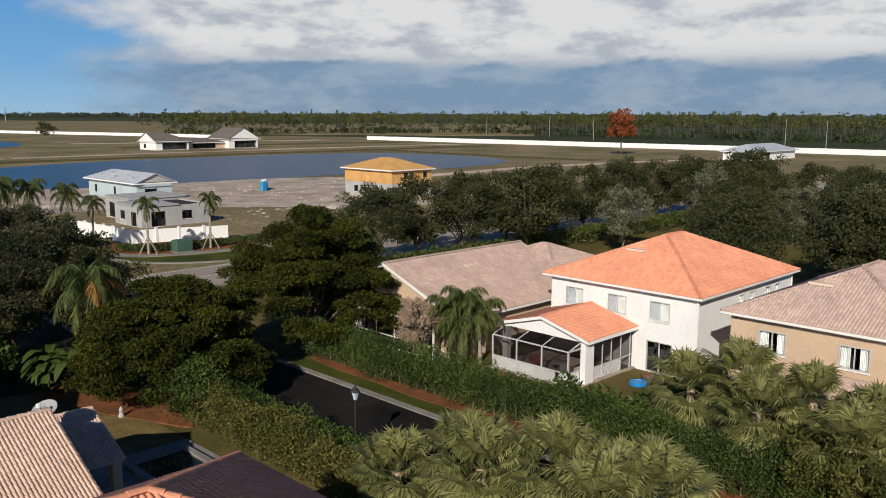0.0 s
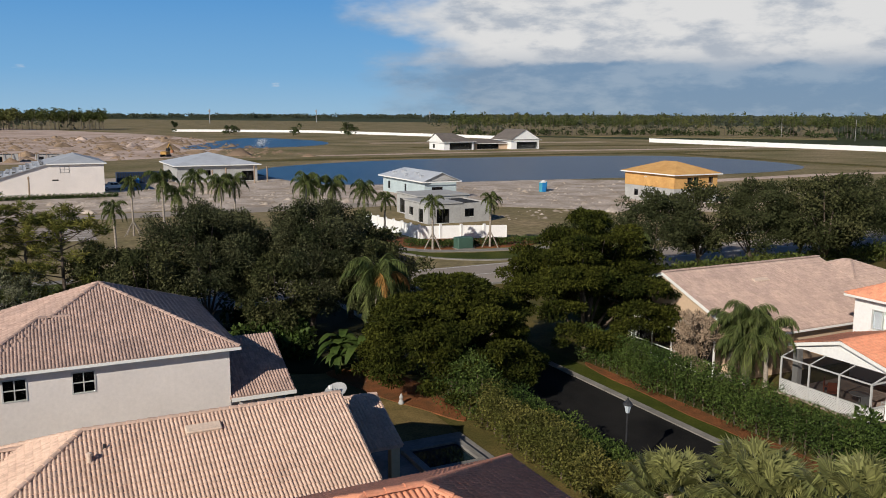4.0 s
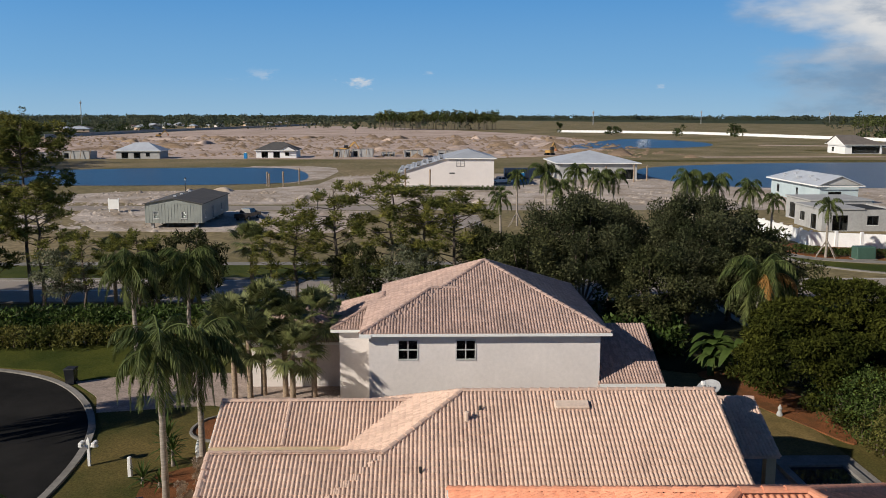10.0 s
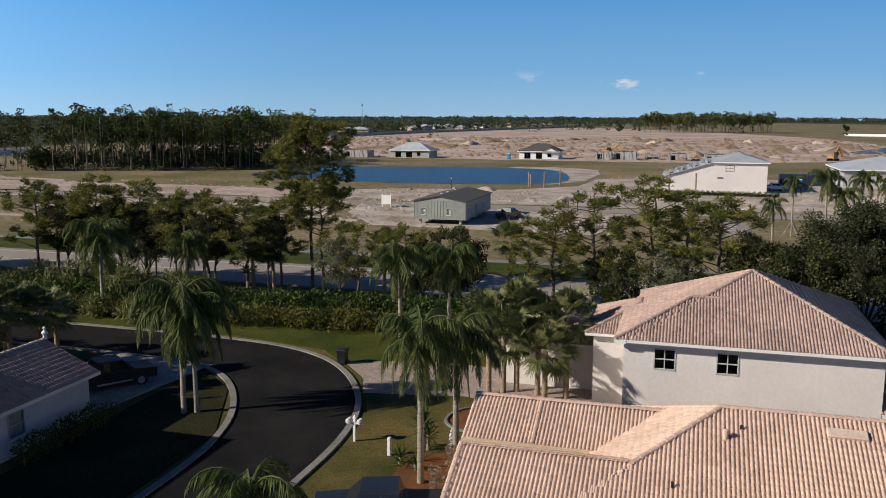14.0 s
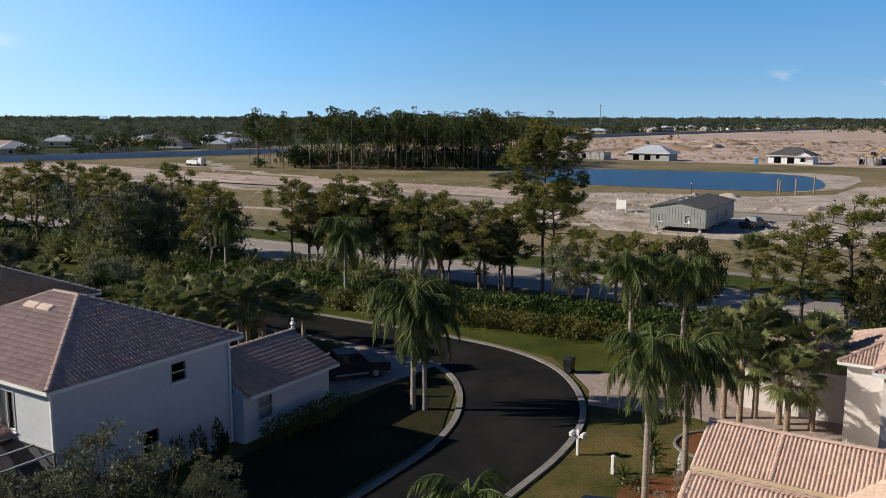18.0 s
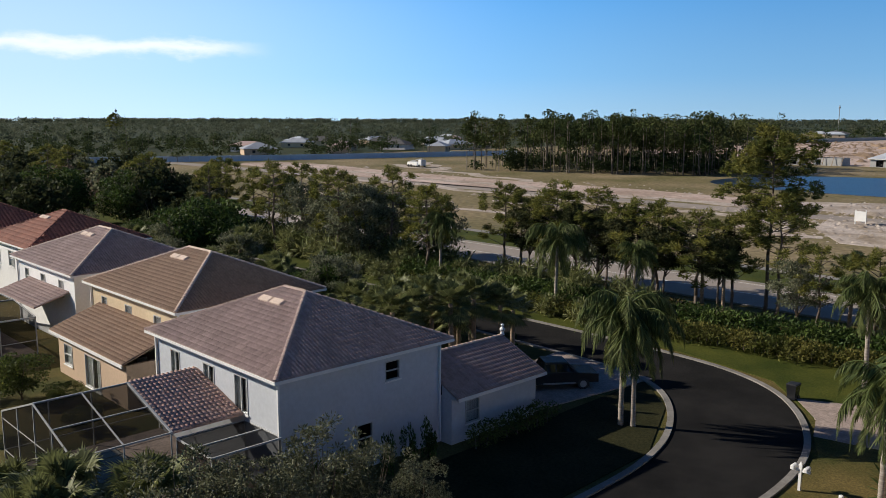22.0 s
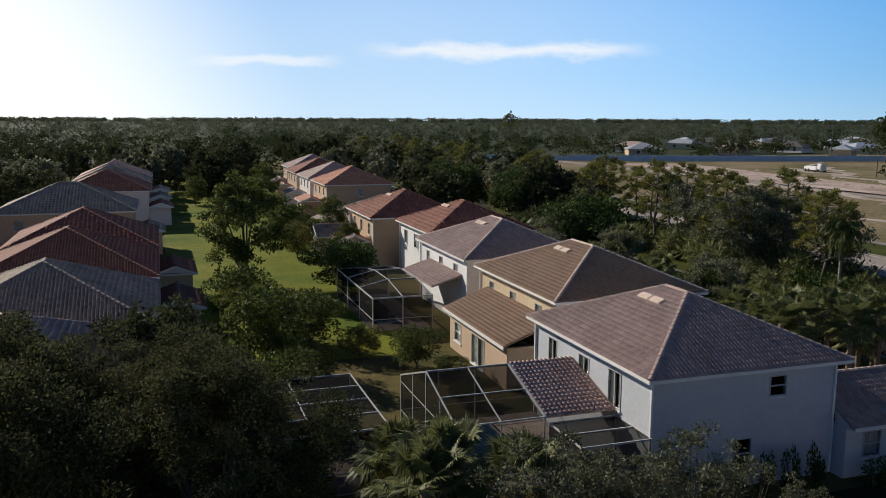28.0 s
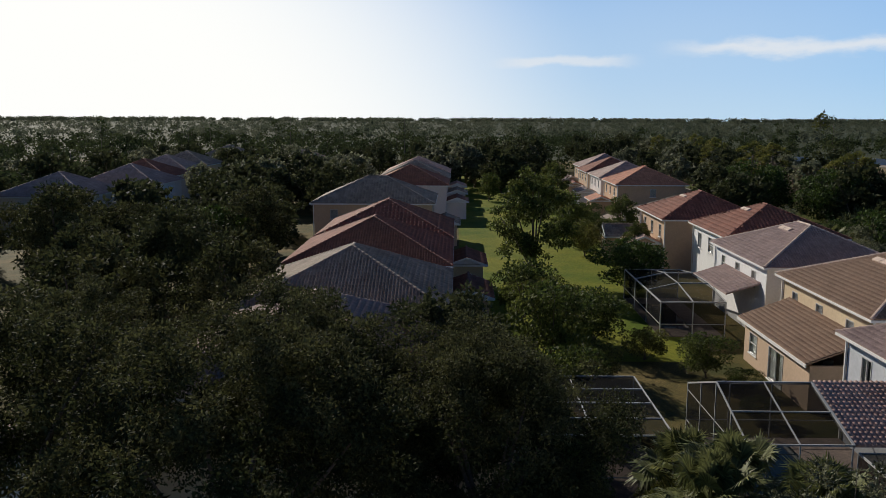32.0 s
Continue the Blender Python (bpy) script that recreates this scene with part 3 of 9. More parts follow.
def tile_grid(pts, w=TILE_W, l=TILE_L):
    """Frames of the tiles on a flat polygon of 3D points: (origins, across, up the slope, normal)."""
    p = np.array(pts, float)
    nrm = np.cross(p[1] - p[0], p[2] - p[0])
    nrm /= np.linalg.norm(nrm)
    if nrm[2] < 0:
        nrm = -nrm
    across = np.cross((0, 0, 1.0), nrm)
    across /= np.linalg.norm(across)
    up = np.cross(nrm, across)
    o = p[0]
    flat = np.stack([(p - o) @ across, (p - o) @ up], 1)
    a0, a1, s0, s1 = flat[:, 0].min(), flat[:, 0].max(), flat[:, 1].min(), flat[:, 1].max()
    aa, ss = np.meshgrid(np.arange(a0 + w / 2, a1, w), np.arange(s0, s1 - l * 0.3, l))
    c = np.stack([aa.ravel(), ss.ravel()], 1)
    ok = inside(flat, c + (0, l * 0.5)) & inside(flat, c + (0, l * 0.08))
    c = c[ok]
    return o + c[:, :1] * across + c[:, 1:] * up, across, up, nrm


def tiles_mesh(name, planes, mat, w=TILE_W, l=TILE_L, rise=1.0, skip=None):
    vs, fs, n = [], [], 0
    tv, tf = tile_verts(w, l, 0.034 if rise < 1.1 else 0.016, rise)
    rng = np.random.default_rng(5)
    for pts in planes:
        o, a, u, nr = tile_grid(pts, w, l)
        if skip is not None:
            o = o[[not skip(q) for q in o]] if len(o) else o
        if not len(o):
            continue
        o = o + rng.normal(0, 0.004, (len(o), 1)) * nr + 0.015 * nr
        v = o[:, None] + tv[None, :, :1] * a + tv[None, :, 1:2] * u + tv[None, :, 2:] * nr
        vs.append(v.reshape(-1, 3))
        fs.append((tf[None] + (np.arange(len(o)) * len(tv))[:, None, None] + n).reshape(-1, 4))
        n += len(o) * len(tv)
    return raw_mesh(name, np.concatenate(vs), np.concatenate(fs), mat)


def hip_planes(x0, y0, x1, y1, z, pitch, ends=("hip", "hip")):
    """Planes and cap lines of a roof over a rectangle of eaves; its ridge runs along the longer side (x if equal). ends: hip or gable at the low and the high end."""
    k = math.tan(radians(pitch))
    swap = (y1 - y0) > (x1 - x0) + 0.01
    if swap:
        x0, y0, x1, y1 = y0, x0, y1, x1
    h = (y1 - y0) / 2
    ym, zt = (y0 + y1) / 2, z + k * h
    xa = x0 + (h if ends[0] == "hip" else 0)
    xb = x1 - (h if ends[1] == "hip" else 0)
    A, B, C, D = (x0, y0, z), (x1, y0, z), (x1, y1, z), (x0, y1, z)
    P, Q = (xa, ym, zt), (xb, ym, zt)
    planes = [[A, B, Q, P], [C, D, P, Q]]
    caps = [(P, Q)] if xb - xa > 0.05 else []
    gables = []
    if ends[0] == "hip":
        planes.append([D, A, P])
        caps += [(A, P), (D, P)]
    else:
        gables.append([D, A, P])
    if ends[1] == "hip":
        planes.append([B, C, Q])
        caps += [(B, Q), (C, Q)]
    else:
        gables.append([B, C, Q])
    if xb - xa < 0.05:
        planes = [[A, B, P], [C, D, P]] + planes[2:]
    if swap:
        def f(p):
            return (p[1], p[0], p[2])
        planes = [[f(p) for p in reversed(pl)] for pl in planes]
        gables = [[f(p) for p in reversed(pl)] for pl in gables]
        caps = [(f(a), f(b)) for a, b in caps]
    return planes, caps, gables


def cap_tiles(g, p, q, step=0.38, r=0.13):
    """A line of overlapping half-round tiles from p to q."""
    p, q = Vector(p), Vector(q)
    n = max(1, int((q - p).length / step))
    d = (q - p).normalized()
    side = d.cross(Vector((0, 0, 1))).normalized()
    up = side.cross(d)
    for k in range(n):
        a, b = p + (q - p) * (k / n), p + (q - p) * ((k + 1.08) / n)
        vs = []
        for c, rr, lift in ((a, r, 0.05), (b, r * 0.86, 0.03)):
            for j in range(6):
                t = math.pi * (j / 5)
                vs.append(tuple(c + side * (math.cos(t) * rr) + up * (math.sin(t) * rr * 0.75 + lift)))
        g.add(vs, [(j, j + 1, 7 + j, 6 + j) for j in range(5)] + [(0, 5, 4, 3, 2, 1), (6, 7, 8, 9, 10, 11)])


def roof(parent, x0, y0, x1, y1, z, pitch, mat, ends=("hip", "hip"), cap_mat=None, tiled=True, fascia=0.14, wall_mat=None, name="roof", w=TILE_W, l=TILE_L, skip=None, cap_from=None, rise=1.0, edge_mat=None):
    planes, caps, gables = hip_planes(x0, y0, x1, y1, z, pitch, ends)
    if cap_from:
        caps = [(cap_from[1], q) if (Vector(p) - Vector(cap_from[0])).length < 0.1 else (p, q) for p, q in caps]
    base = G()
    for pl in planes:
        base.slab(pl, 0.06)
    hold = part(name, base, mat, parent)
    fg = G()
    t = 0.05
    fg.box(x0, y0 - t, z - fascia, x1, y0, z - 0.005).box(x0, y1, z - fascia, x1, y1 + t, z - 0.005)
    fg.box(x0 - t, y0 - t, z - fascia, x0, y1 + t, z - 0.005).box(x1, y0 - t, z - fascia, x1 + t, y1 + t, z - 0.005)
    part("fascia", fg, edge_mat or M_trim, hold)
    part("soffit", G().box(x0, y0, z - fascia - 0.03, x1, y1, z - fascia), edge_mat or M_trim, hold)
    for pl in gables:
        c = Vector(pl[0]).lerp(Vector(pl[1]), 0.5)
        g = G()
        shrink = [Vector(p).lerp(c, 0.06) for p in pl]
        n = Vector((c.x - (x0 + x1) / 2, c.y - (y0 + y1) / 2, 0)).normalized()
        g.add([tuple(p - n * 0.3) for p in shrink] + [tuple(p - n * 0.5) for p in shrink], [(0, 1, 2), (5, 4, 3), (0, 3, 4, 1), (1, 4, 5, 2), (2, 5, 3, 0)])
        part("gable", g, wall_mat or M_stucco, hold)
        rk = G()
        rk.beam(Vector(pl[0]) + Vector((0, 0, -0.10)), Vector(pl[2]) + Vector((0, 0, -0.10)), 0.06, 0.2)
        rk.beam(Vector(pl[1]) + Vector((0, 0, -0.10)), Vector(pl[2]) + Vector((0, 0, -0.10)), 0.06, 0.2)
        part("rake_board", rk, M_trim, hold)
    if tiled:
        tagged(part("roof_tiles", tiles_mesh("roof_tiles", planes, mat, w, l, rise, skip), mat, hold), kind="stuff")
        cg = G()
        for p, q in caps:
            cap_tiles(cg, p, q)
        if caps:
            part("ridge_tiles", cg, cap_mat or mat, hold)
    return hold, planes


def storey_box(parent, x0, y0, x1, y1, z0, z1, mat, openings, frame_mat=None, name="wall"):
    """Four walls with their windows. openings: side (S, E, N, W), distance along the side from its left end seen from outside, width, low, high, style."""
    ends = {"S": ((x0, y0), (x1, y0)), "E": ((x1, y0), (x1, y1)), "N": ((x1, y1), (x0, y1)), "W": ((x0, y1), (x0, y0))}
    for side, (a, b) in ends.items():
        mine = [o for o in openings if o[0] == side]
        g = G()
        if side in "EW":
            d = 0.2 if b[1] > a[1] else -0.2
            a2, b2 = (a[0], a[1] + d), (b[0], b[1] - d)
            off = -0.2
        else:
            a2, b2, off = a, b, 0.0
        wall_faces(g, a2, b2, z0, z1, [(o[1] + off, o[1] + o[2] + off, o[3], o[4]) for o in mine])
        hold = part(name, g, mat, parent)
        for o in mine:
            window(hold, a, b, o[1], o[1] + o[2], o[3], o[4], o[5], frame_mat)
    # Dark floor and an added solid block paint the unlit interior behind windows.
    part("floor_slab", G().box(x0 + 0.2, y0 + 0.2, z0, x1 - 0.2, y1 - 0.2, z0 + 0.05), M_unlit_room, parent)
    part("inner_partition", G().box(x0 + 1.2, y0 + 1.2, z0 + 0.05, x1 - 1.2, y1 - 1.2, z1 - 0.02), M_unlit_room, parent)
# ---- ground, roads, water ----
def sheet(name, pts, z, mat, label, category="", uv=True, cell=None):
    """A flat piece of ground with a thin edge, from its outline."""
    xy = [U(*p) if uv else p for p in pts]
    area = sum(a[0] * b[1] - b[0] * a[1] for a, b in zip(xy, xy[1:] + xy[:1]))
    if area < 0:
        xy.reverse()
    return solid(name, G().prism(xy, z - 0.3, z), mat, label, category, "structure")


def smooth_loop(pts, rounds=2):
    """Rounds off a closed outline."""
    for _ in range(rounds):
        out = []
        for a, b in zip(pts, pts[1:] + pts[:1]):
            out += [(a[0] * 0.75 + b[0] * 0.25, a[1] * 0.75 + b[1] * 0.25), (a[0] * 0.25 + b[0] * 0.75, a[1] * 0.25 + b[1] * 0.75)]
        pts = out
    return pts


def smooth_line(pts, rounds=2):
    for _ in range(rounds):
        out = [pts[0]]
        for a, b in zip(pts, pts[1:]):
            out += [(a[0] * 0.75 + b[0] * 0.25, a[1] * 0.75 + b[1] * 0.25), (a[0] * 0.25 + b[0] * 0.75, a[1] * 0.25 + b[1] * 0.75)]
        pts = out + [pts[-1]]
    return pts


def ribbon(g, pts, w, z0, z1):
    """A raised strip of width w, centred on a line of (u, v) places."""
    xy = [Vector(U(*p)) for p in pts]
    sides = []
    for k, p in enumerate(xy):
        d = (xy[min(k + 1, len(xy) - 1)] - xy[max(k - 1, 0)]).normalized()
        n = Vector((-d.y, d.x)) * (w / 2)
        sides.append((p + n, p - n))
    vs = [(q.x, q.y, z) for z in (z0, z1) for pair in sides for q in pair]
    m = len(xy) * 2
    fs = []
    for k in range(len(xy) - 1):
        a = 2 * k
        fs += [(m + a, m + a + 1, m + a + 3, m + a + 2), (a, m + a, m + a + 2, a + 2), (a + 1, a + 3, m + a + 3, m + a + 1)]
    fs += [(0, 1, m + 1, m), (m - 2, 2 * m - 2, 2 * m - 1, m - 1)]
    return g.add(vs, fs)


n_rim = 96
g = G()
g.v = [(0, 0, -0.35)] + [(r * math.cos(2 * math.pi * k / n_rim), r * math.sin(2 * math.pi * k / n_rim), -0.35) for r in (300, 1500, 4600) for k in range(n_rim)]
g.f = [(0, 1 + k, 1 + (k + 1) % n_rim) for k in range(n_rim)]
for r in (0, 1):
    g.f += [(1 + r * n_rim + k, 1 + (r + 1) * n_rim + k, 1 + (r + 1) * n_rim + (k + 1) % n_rim, 1 + r * n_rim + (k + 1) % n_rim) for k in range(n_rim)]
solid("ground", g, M_far, "flat dark green land out to the horizon", "ground", "structure")

sheet("ground_settlement", [(-330, -160), (130, -160), (130, 74.2), (-330, 74.2)], -0.02, M_grass, "worn grass round the older houses", "grass")
sheet("ground_building_site", [(-330, 85.3), (420, 85.3), (420, 420), (240, 760), (-330, 640)], -0.02, M_dry, "dry mown grass on the building land", "grass")
sheet("road", [(-330, 74.5), (260, 74.5), (260, 85.0), (-330, 85.0)], 0.0, M_old_asphalt, "straight worn grey asphalt road", "road")
kg = G()
ribbon(kg, [(-330, 74.35), (24.5, 74.35)], 0.3, -0.3, 0.13)
ribbon(kg, [(33.5, 74.35), (260, 74.35)], 0.3, -0.3, 0.13)
ribbon(kg, [(-330, 85.15), (36, 85.15)], 0.3, -0.3, 0.13)
ribbon(kg, [(64, 85.15), (260, 85.15)], 0.3, -0.3, 0.13)
solid("kerb", kg, M_concrete, "pale concrete kerb along the straight road", "kerb", "structure")
mk = G()
ribbon(mk, [(-330, 79.75), (260, 79.75)], 0.12, -0.1, 0.004)
ribbon(mk, [(-330, 75.0), (260, 75.0)], 0.12, -0.1, 0.004)
ribbon(mk, [(-330, 84.5), (260, 84.5)], 0.12, -0.1, 0.004)
solid("road_marking", mk, M_mark, "worn white lines on the asphalt road", "road marking", "structure")

# street between the hedges
sheet("street", [(25.6, -20), (32.0, -20), (32.0, 74.2), (25.6, 74.2)], 0.0, M_asphalt, "dark asphalt street between clipped hedges", "road")
kg = G()
ribbon(kg, [(32.25, -20), (32.25, 73.9)], 0.5, -0.3, 0.08)
ribbon(kg, [(25.35, -20), (25.35, 73.9)], 0.5, -0.3, 0.08)
solid("kerb", kg, M_concrete, "pale concrete gutter kerb of the hedged street", "kerb", "structure")
sheet("verge", [(32.52, -20), (34.05, -20), (34.05, 74), (32.52, 74)], 0.02, M_lawn, "narrow green lawn strip beside the hedge", "grass")
sheet("mulch_bed", smooth_loop([(34.9, -20), (34.9, 48), (34.2, 47), (33.75, 44), (33.95, 40), (33.6, 36.5), (33.9, 33), (33.5, 29), (33.95, 25), (33.6, 21), (33.9, 16), (33.7, 8), (33.9, -20)]), 0.05, M_mulch, "red-brown pine straw under the hedge", "mulch")

# curved street
outer = smooth_line([(-16.4, -30), (-16.4, 30), (-16.2, 41), (-19.0, 48.2), (-24.0, 53.6), (-32, 55.6), (-60, 55.6), (-300, 55.6)], 3)
inner = smooth_line([(-21.9, -30), (-21.9, 30), (-22.4, 38.5), (-25.6, 44.9), (-29.5, 48.6), (-36, 49.6), (-60, 49.6), (-300, 49.6)], 3)
sheet("street", outer + inner[::-1], 0.0, M_asphalt, "smooth black asphalt street curving round a bend", "road")
kg = G()
ribbon(kg, outer, 0.36, -0.3, 0.09)
ribbon(kg, inner, 0.36, -0.3, 0.09)
solid("kerb", kg, M_concrete, "pale concrete kerb round the bend", "kerb", "structure")
sheet("lawn", [(-60, 56.1), (-32, 56.1), (-24, 54.3), (-19.2, 49.2), (-13, 52), (-13, 62), (-60, 62), (-300, 62), (-300, 56.1)], 0.03, M_lawn, "mown green lawn along the outside of the bend", "grass")
sheet("lawn", [(-15.9, 30), (-15.7, 41), (-16.8, 44.0), (-18.0, 46.3), (-12, 47.5), (-9.2, 46.6), (-9.2, 30)], 0.03, M_grass, "worn front lawn beside the bend", "grass")
# The darkened lawn colour makes up for shade missing inside the bend.
sheet("lawn", [(-22.4, 22), (-22.9, 38), (-26, 44.6), (-29.8, 48.2), (-29.4, 22)], 0.03, M_shaded_grass, "thin lawn inside the bend, shade put into its dark colour", "grass")
sheet("lawn", [(-300, 2), (-62, 2), (-44, 5), (-44, 14), (-62, 20), (-300, 23)], 0.03, M_long_lawn, "long green lawn between the house rows", "grass")
sheet("driveway", [(-21.4, 51.8), (-19.0, 49.0), (-18.0, 46.3), (-12, 47.4), (-9.3, 46.5), (-4.5, 46.0), (-4.5, 53.0), (-16.8, 53.8)], 0.045, M_paver, "pale brick-paved driveway", "driveway")
sheet("lawn", [(-57, 12), (-50, 8), (-38, 9), (-38, 13.4), (-43.4, 13.4), (-43.4, 20.8), (-57, 20.8)], 0.04, M_grass, "worn olive lawn of a back garden", "grass")
sheet("driveway", [(-29.6, 48.9), (-31, 38.2), (-37, 38.2), (-38, 49.3)], 0.045, M_paver, "paved driveway in front of the garage", "driveway")
sheet("lawn", [(36, -10), (47.5, -10), (47.5, 40), (36, 40)], 0.02, M_grass, "back garden lawn behind the hedge", "grass")
sheet("lawn", [(13.5, 39.7), (20.6, 39.7), (20.6, 52), (13.5, 54)], 0.03, M_straw, "dry tan lawn beside the pool terrace", "grass")
sheet("mulch_bed", smooth_loop([(19.0, 46.4), (20.4, 43.6), (21.6, 40.6), (22.2, 42), (22.2, 52), (17, 54), (18.2, 49.5)]), 0.06, M_mulch, "red-brown pine straw bed under the shrubs", "mulch")
sheet("mulch_bed", smooth_loop([(-12.2, 43.2), (-11.6, 45.4), (-9.6, 45.8), (-9.2, 43.5), (-9.6, 41.9), (-11.1, 41.9)]), 0.06, M_mulch, "kerbed bed of red-brown mulch round the palms", "mulch")
sheet("mulch_bed", smooth_loop([(-11.6, 34.4), (-9, 33), (-8.9, 38.4), (-10.4, 39.3), (-12.4, 37.6), (-12.4, 35.6)]), 0.06, M_mulch, "bed of red-brown mulch beside the wall", "mulch")
sheet("patio", [(14.3, 31.5), (20.6, 31.5), (20.6, 39.6), (14.3, 39.6)], 0.07, M_concrete, "shaded pool terrace of pale concrete", "patio")

# Dark sheet painting the tree shade onto the ground below the oaks.
sheet("ground_under_trees", [(-8, 55.5), (13, 55.2), (25, 49), (25, 74), (-8, 74)], 0.015, M_shaded_grass, "thin grass and litter under the oaks, coloured dark for shade", "grass")

# far side of the straight road
sheet("sidewalk", [(-330, 93.2), (36, 93.2), (36, 95.0), (-330, 95.0)], 0.03, M_concrete, "pale concrete footpath beyond the road", "footpath")
sheet("lawn", [(-330, 85.5), (36, 85.5), (36, 93.1), (-330, 93.1)], 0.02, M_lawn, "green verge between road and footpath", "grass")
mouth = smooth_line([(36, 85.1), (39.5, 86.4), (41.5, 91), (41.2, 100)], 3)
sheet("road_entry", [(36, 84.9)] + mouth + [(30, 100), (28, 90), (24, 84.9)], 0.006, M_asphalt, "dark asphalt entry to the building land", "road")
kg = G()
ribbon(kg, smooth_line([(41.4, 104), (42.0, 94.5), (44.2, 90.2), (50, 86.0), (64, 85.2)], 3), 0.5, -0.3, 0.12)
solid("kerb", kg, M_concrete, "pale kerb round the entry", "kerb", "structure")
sheet("lawn", [(42, 100), (42.4, 94.8), (44.8, 90.6), (50.3, 86.6), (64, 85.6), (64, 90.4), (50, 92.6), (45, 95)], 0.03, M_lawn, "green lawn patch at the entry", "grass")
sheet("sidewalk", smooth_line([(42, 101), (43.5, 96.2), (50, 93.4), (64, 90.8), (130, 90.8)], 2) + smooth_line([(130, 92.4), (64, 92.4), (50.5, 95.0), (45, 97.6), (43.6, 102)], 2), 0.035, M_concrete, "pale concrete footpath at the entry", "footpath")
sheet("mulch_bed", smooth_loop([(44, 100), (47, 96.4), (52, 95.6), (62, 94), (63, 104), (49, 105), (46, 112), (43, 110)], 1), 0.05, M_mulch, "planted bed in front of the white wall", "mulch")
sheet("sidewalk", [(130, 88.5), (250, 88.5), (250, 90), (130, 90)], 0.03, M_concrete, "pale footpath beyond the road", "footpath")
sheet("site_road", [(-330, 147.5), (60, 147.5), (60, 155), (-330, 155)], 0.01, M_old_asphalt, "new grey estate road", "road")
sheet("parking", [(0.5, 124), (9, 124), (9, 140), (0.5, 140)], 0.02, M_old_asphalt, "small asphalt car park", "car park")
pk = G()
for k in range(7):
    ribbon(pk, [(8.6, 124.6 + 2.5 * k), (4.2, 124.6 + 2.5 * k)], 0.14, -0.1, 0.026)
solid("parking_marking", pk, M_mark, "white bay lines of the car park", "road marking", "structure")
sheet("trailer_yard", [(-46, 121), (-12, 119), (-9, 146.5), (-58, 147), (-56, 136)], 0.015, M_sand_pale, "pale crushed-shell yard round the site office", "gravel")
sheet("sandy_ground", smooth_loop([(-75, 157), (60, 157), (110, 110), (118, 125), (150, 150), (140, 190), (75, 200), (66, 240), (-22, 240), (-26, 190), (-75, 182)], 1), 0.008, M_sand_pale, "bare pale sand between the plots", "sand")
sheet("sandy_ground", smooth_loop([(-262, 330), (-70, 318), (40, 318), (100, 430), (112, 640), (60, 860), (-60, 1150), (-165, 1290), (-212, 1015), (-248, 783), (-262, 600)], 1), 0.01, M_sand, "bare pinkish sand with tracks on the building land", "sand")
sheet("sandy_ground", smooth_loop([(-290, 165), (-240, 160), (-130, 150), (-70, 165), (-90, 178), (-190, 176), (-280, 192)], 1), 0.01, M_sand, "pale sandy track across dry grass", "sand")
sheet("sandy_ground", smooth_loop([(-50, 210), (-26, 205), (-24, 262), (-36, 276), (-60, 276)], 1), 0.012, M_sand_pale, "pale sandy bank of the pond", "sand")
pond = smooth_loop([(70, 192), (110, 192), (150, 186), (225, 188), (252, 225), (248, 280), (215, 292), (150, 300), (95, 286), (62, 262), (60, 215)])
sheet("water", pond, 0.03, M_water, "rippled dark blue pond", "pond")
sheet("water", smooth_loop([(-80, 198), (-40, 202), (-28, 212), (-34, 250), (-46, 270), (-100, 262), (-120, 240), (-118, 206)]), 0.035, M_water, "calm blue pond beside pale banks", "pond")
sheet("water", smooth_loop([(66, 425), (95, 418), (150, 440), (176, 520), (150, 610), (120, 560), (84, 470)]), 0.03, M_water, "blue pond with a fountain", "pond")
sheet("far_meadow", [(-200, 760), (300, 700), (520, 420), (1100, 900), (200, 2600), (-500, 1500)], -0.1, M_dry, "wide tan meadow far off", "grass")
# ---- houses ----
PITCH = 24.0


def vent(parent, x, y, z, along, length=1.5, mat=None, tilt=(0, 0)):
    """A low off-ridge roof vent."""
    g = G()
    g.chamfer(-length / 2, -0.22, 0.0, length / 2, 0.22, 0.16, 0.04)
    hold = part("roof_vent", g, mat or M_ridge, parent, "low box roof vent", at=pose(x, y, z, tilt[0], tilt[1], along))
    return hold


def twin_vent(parent, x, y, z, along, tilt):
    """Two low roof vents in one line."""
    a = radians(along)
    for d in (-0.53, 0.53):
        vent(parent, x + d * math.cos(a), y + d * math.sin(a), z, along, 1.0, None, tilt)


